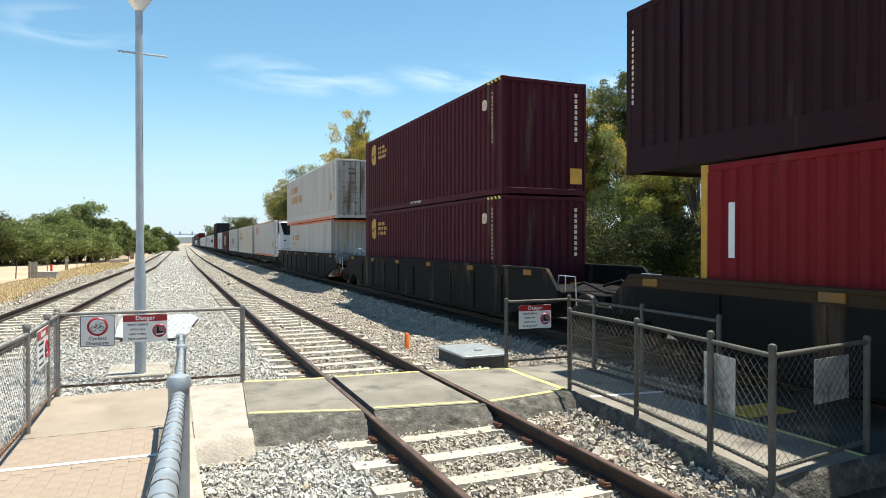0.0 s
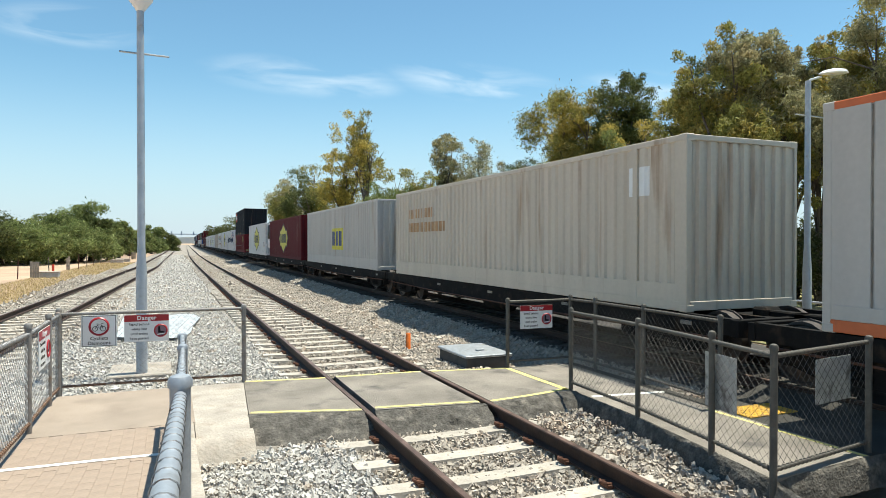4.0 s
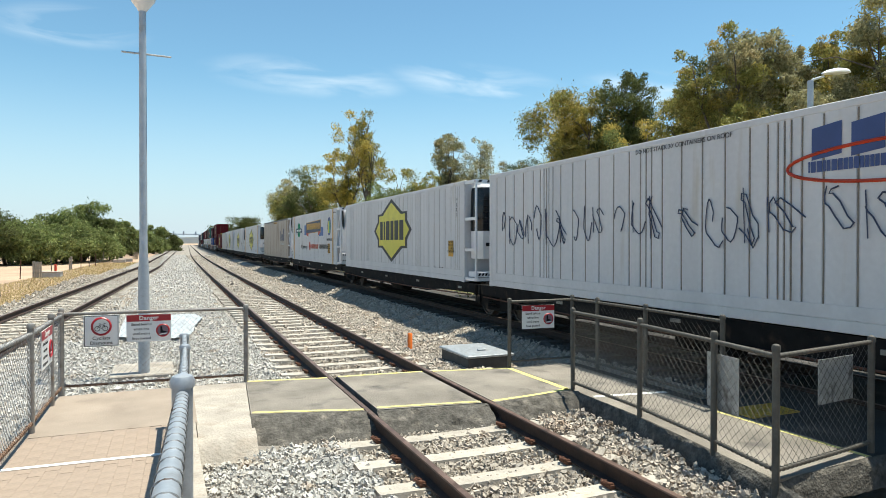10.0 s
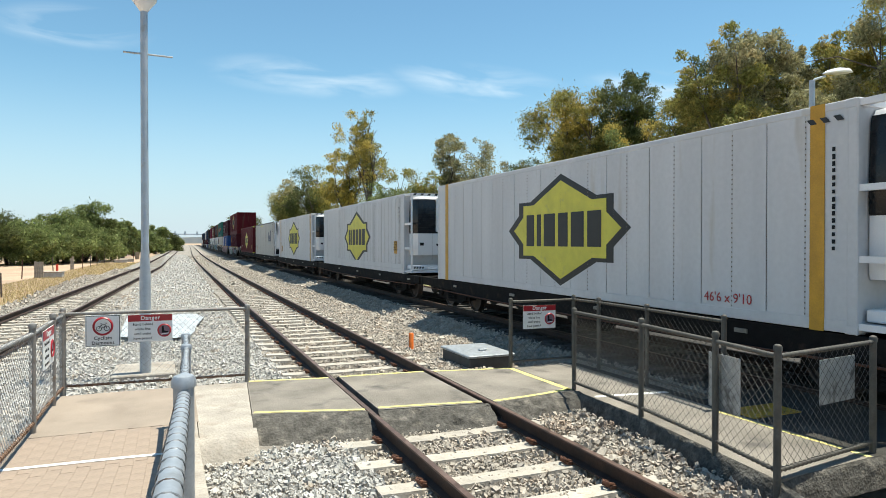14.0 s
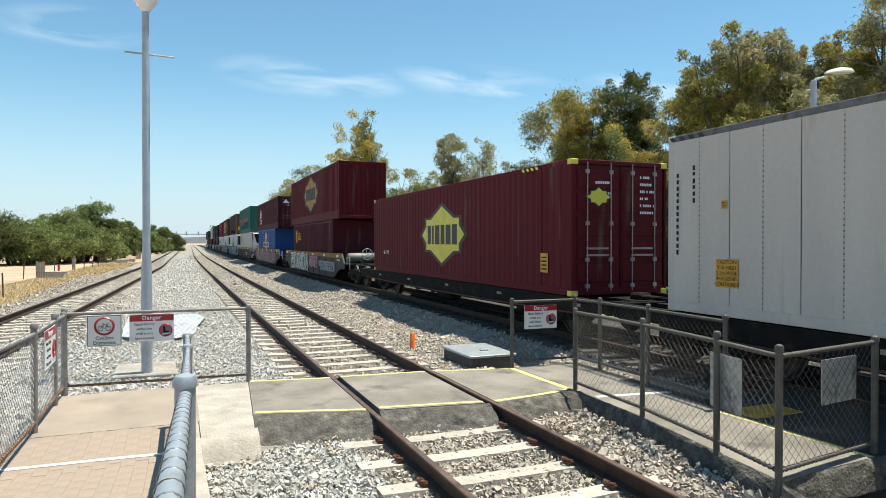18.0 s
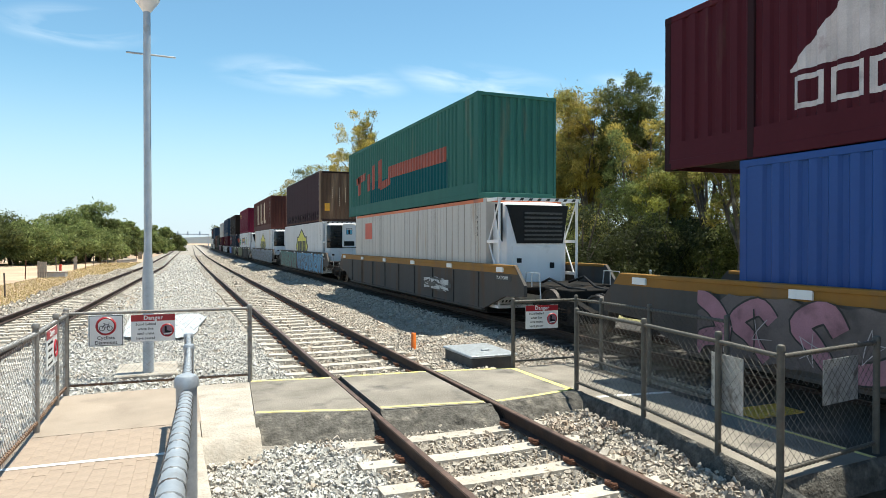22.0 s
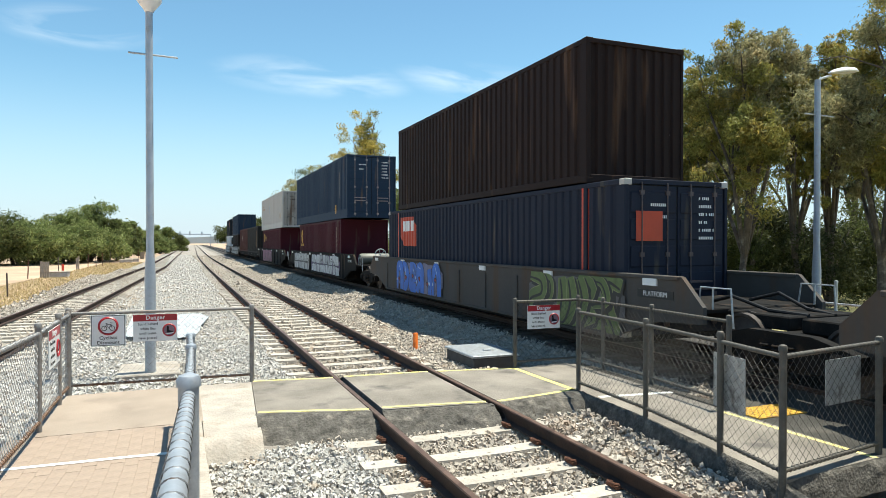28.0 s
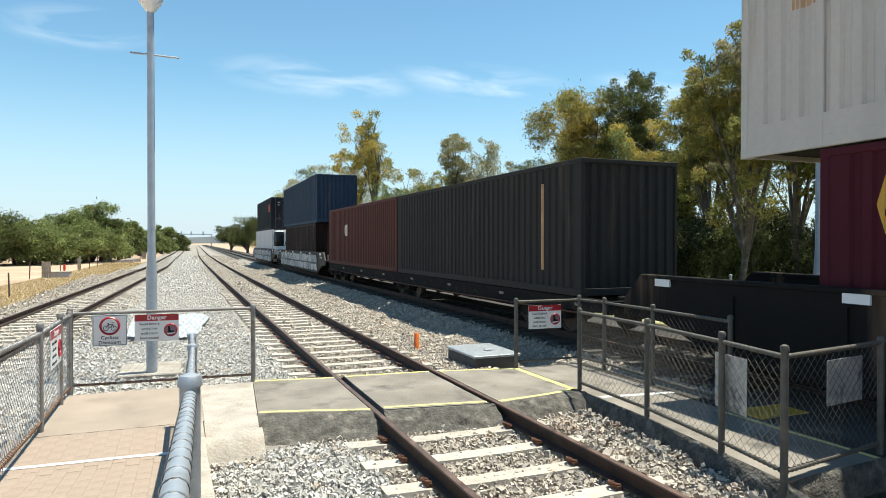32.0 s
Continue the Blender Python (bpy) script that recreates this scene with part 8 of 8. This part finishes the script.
def veil(cx, cz, rx, rz):
    """A soft oval in which a cloud lies."""
    dx, dz = n.new("ShaderNodeMath"), n.new("ShaderNodeMath")
    for node, axis, c0, r0 in ((dx, 0, cx, rx), (dz, 2, cz, rz)):
        sub = n.new("ShaderNodeMath")
        sub.operation = "SUBTRACT"
        sub.inputs[1].default_value = c0
        l.new(sep.outputs[axis], sub.inputs[0])
        div = n.new("ShaderNodeMath")
        div.operation = "DIVIDE"
        div.inputs[1].default_value = r0
        l.new(sub.outputs[0], div.inputs[0])
        node.operation = "POWER"
        node.inputs[1].default_value = 2
        ab = n.new("ShaderNodeMath")
        ab.operation = "ABSOLUTE"
        l.new(div.outputs[0], ab.inputs[0])
        l.new(ab.outputs[0], node.inputs[0])
    add = n.new("ShaderNodeMath")
    l.new(dx.outputs[0], add.inputs[0])
    l.new(dz.outputs[0], add.inputs[1])
    mr = n.new("ShaderNodeMapRange")
    mr.interpolation_type = "SMOOTHSTEP"
    mr.inputs[1].default_value, mr.inputs[2].default_value, mr.inputs[3].default_value, mr.inputs[4].default_value = 0.0, 1.0, 1.0, 0.0
    l.new(add.outputs[0], mr.inputs[0])
    return mr.outputs[0]


total = veil(-300, 700, 260, 80)
for oval in ((470, 610, 420, 85), (1180, 655, 460, 90), (2100, 700, 500, 110)):
    mxn = n.new("ShaderNodeMath")
    mxn.operation = "MAXIMUM"
    l.new(total, mxn.inputs[0])
    l.new(veil(*oval), mxn.inputs[1])
    total = mxn.outputs[0]
cut = n.new("ShaderNodeMapRange")
cut.inputs[1].default_value, cut.inputs[2].default_value, cut.inputs[3].default_value, cut.inputs[4].default_value = 0.42, 0.85, 0, 0.6
l.new(nz.outputs[0], cut.inputs[0])
m2 = n.new("ShaderNodeMath")
m2.operation = "MULTIPLY"
l.new(total, m2.inputs[0])
l.new(cut.outputs[0], m2.inputs[1])
em = n.new("ShaderNodeEmission")
em.inputs[0].default_value, em.inputs[1].default_value = (1.0, 1.0, 1.0, 1), 0.85
tp = n.new("ShaderNodeBsdfTransparent")
mx = n.new("ShaderNodeMixShader")
l.new(m2.outputs[0], mx.inputs[0])
l.new(tp.outputs[0], mx.inputs[1])
l.new(em.outputs[0], mx.inputs[2])
l.new(mx.outputs[0], n["Material Output"].inputs[0])
cloud = solid("backdrop", b, cl, "thin streaks of white cloud in a clear sky", "sky", kind="structure")
cloud.visible_shadow = False

# far gantry and low hills, with the haze of the air mixed into their colours
g = thing("signal_gantry", "distant steel signal bridge over the tracks", "gantry")
HAZED_STEEL = surf("hazed_steel", (0.4, 0.46, 0.53), 0.7, 0.2, 2, 0.1)
for x in (-6.0, 14.0):
    b = Build()
    b.box(x, x + 0.35, 340, 340.5, -0.5, 6.2)
    part("leg", b, HAZED_STEEL, g)
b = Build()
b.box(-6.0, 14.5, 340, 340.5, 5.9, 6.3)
part("beam", b, HAZED_STEEL, g)
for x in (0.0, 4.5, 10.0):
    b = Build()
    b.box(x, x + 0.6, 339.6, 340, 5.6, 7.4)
    part("signal_head", b, HAZED_STEEL, g)
b = Build()
rng = random.Random(8)
vs = []
xs = [-1500 + 60 * i for i in range(60)]
for x in xs:
    vs += [(x, 2000, -5), (x, 2000, 16 + 9 * noise.noise((x * 0.004, 0, 0)) + 4 * noise.noise((x * 0.02, 1, 0)))]
b.add(vs, [(2 * i, 2 * i + 1, 2 * i + 3, 2 * i + 2) for i in range(len(xs) - 1)])
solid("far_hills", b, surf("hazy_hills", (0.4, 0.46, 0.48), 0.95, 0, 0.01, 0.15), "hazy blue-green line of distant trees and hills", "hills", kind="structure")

# ================= the western verge: posts, boxes, dry grass =================
for i, (px, py, h, dep) in enumerate(((-2, 506, 0.9, 29), (34, 498, 0.75, 44), (90, 482, 0.62, 52), (142, 478, 0.6, 61), (157, 475, 0.42, 64), (168, 470, 0.5, 68), (181, 468, 0.5, 74), (233, 464, 0.45, 84))):
    tx, ty = place(px, dep)
    b = Build()
    b.tube([(0, 0, -0.1), (rng.uniform(-0.06, 0.06), 0, h * dep / 34 + 0.35)], 0.035, 6)
    solid("fence_post", b, RUST if i % 2 else BARK, "leaning weathered fence post in dry grass", "fence post", "fence posts on the verge", at=pose(tx, ty, -0.5))
for px, dep, w, h in ((90, 46, 0.62, 0.36), (210, 80, 0.7, 0.3), (221, 84, 0.8, 0.34)):
    tx, ty = place(px, dep)
    g = thing("cable_box", "low grey concrete cable box beside the line", "cable box", "cable boxes", at=pose(tx, ty, -0.5))
    b = Build()
    b.box(-w, w, -0.5, 0.5, 0, h, 0.03)
    part("body", b, surf("grey_concrete", (0.38, 0.38, 0.37), 0.85, 0, 4, 0.15), g)
    b = Build()
    b.box(-w - 0.04, w + 0.04, -0.54, 0.54, h, h + 0.08, 0.02)
    part("lid", b, CONCRETE, g)
tx, ty = place(97, 52)
b = Build()
b.lathe([(0.09, 0), (0.09, 0.75)], lambda u, v, w: (u, v, w), 10)
solid("marker_post", b, surf("red_plastic", (0.6, 0.06, 0.03), 0.5, 0, 5, 0.1), "orange-red plastic marker post in dry grass", "marker post", at=pose(tx, ty, -0.5))
for px, dep, n_p in ((58, 45, 4), (122, 59, 2), (236, 96, 4)):
    tx, ty = place(px, dep)
    g = thing("timber_screen", "short run of weathered grey timber palings", "fence", at=pose(tx, ty, -0.5, 0, 0, -25))
    for k in range(n_p):
        b = Build()
        b.box(-0.07, 0.07, -0.02, 0.02, 0, rng.uniform(1.05, 1.25))
        p = part("paling", b, surf("grey_timber", (0.3, 0.26, 0.21), 0.9, 0, 4, 0.25), g)
        p.location = (k * 0.17, 0, 0)


def grass(name, label, area, n, seed, hgt=0.22):
    rng = np.random.default_rng(seed)
    p = np.array([area(rng) for _ in range(n)])
    a = rng.uniform(0, math.pi, n)
    hh = hgt * rng.uniform(0.5, 1.4, n)
    d = np.column_stack([np.cos(a), np.sin(a), np.zeros(n)]) * 0.009
    tip = p + np.column_stack([rng.normal(size=n) * 0.08, rng.normal(size=n) * 0.08, hh])
    v = np.stack([p - d, p + d, tip], 1).reshape(-1, 3)
    return tagged(new(name, arrays(name, v, np.arange(3 * n).reshape(n, 3), GRASS)), label, "grass", kind="stuff")


def verge(rng):
    y = 18 + 70 * rng.random() ** 1.5
    return west(y) - 2.2 - 4.6 * rng.random() ** 1.3, y, -0.5


litter_rng = np.random.default_rng(21)
centres = np.column_stack([litter_rng.uniform(-1.1, 0.1, 40), litter_rng.normal(9.63, 0.05, 40), np.full(40, -0.05)])
v, f = leaves(litter_rng, centres, np.full(40, 0.09), 700, 0.035, 0.0)
v[:, 2] = -0.06 + 0.25 * (v[:, 2] + 0.05)
tagged(new("leaf_litter", arrays("leaf_litter", v, f, surf("dead_leaves", (0.16, 0.09, 0.05), 0.9, 0, 6, 0.3, (0.05, 0.035, 0.025), 0.5, isl=0.5))), "dry brown leaves caught under the wire fence", "leaves", kind="stuff")
centres = np.column_stack([litter_rng.uniform(11.0, 12.8, 60), litter_rng.uniform(3, 24, 60), np.full(60, -0.45)])
v, f = leaves(litter_rng, centres, np.full(60, 0.7), 6000, 0.05, 0.0)
v[:, 2] = -0.43 + 0.06 * (v[:, 2] + 0.45)
tagged(new("leaf_litter", arrays("leaf_litter", v, f, MATS["dead_leaves"])), "dark dead leaves on the ground beyond the train", "leaves", kind="stuff")
grass("dry_grass", "dry straw-coloured grass on the verge", verge, 60000, 5, 0.11)

# the broad-gauge enlargement, about the point below the camera
moving = {ob for ob, s, z, x in RIDERS}
for ob in list(scene.collection.objects):
    if ob.parent is None and ob.type in ("MESH", "EMPTY") and ob not in moving and ob not in RAISED:
        ob.matrix_basis = Matrix.Scale(BROAD, 4) @ ob.matrix_basis
for ob in RAISED:
    ob.location.z += RAISE

motions()
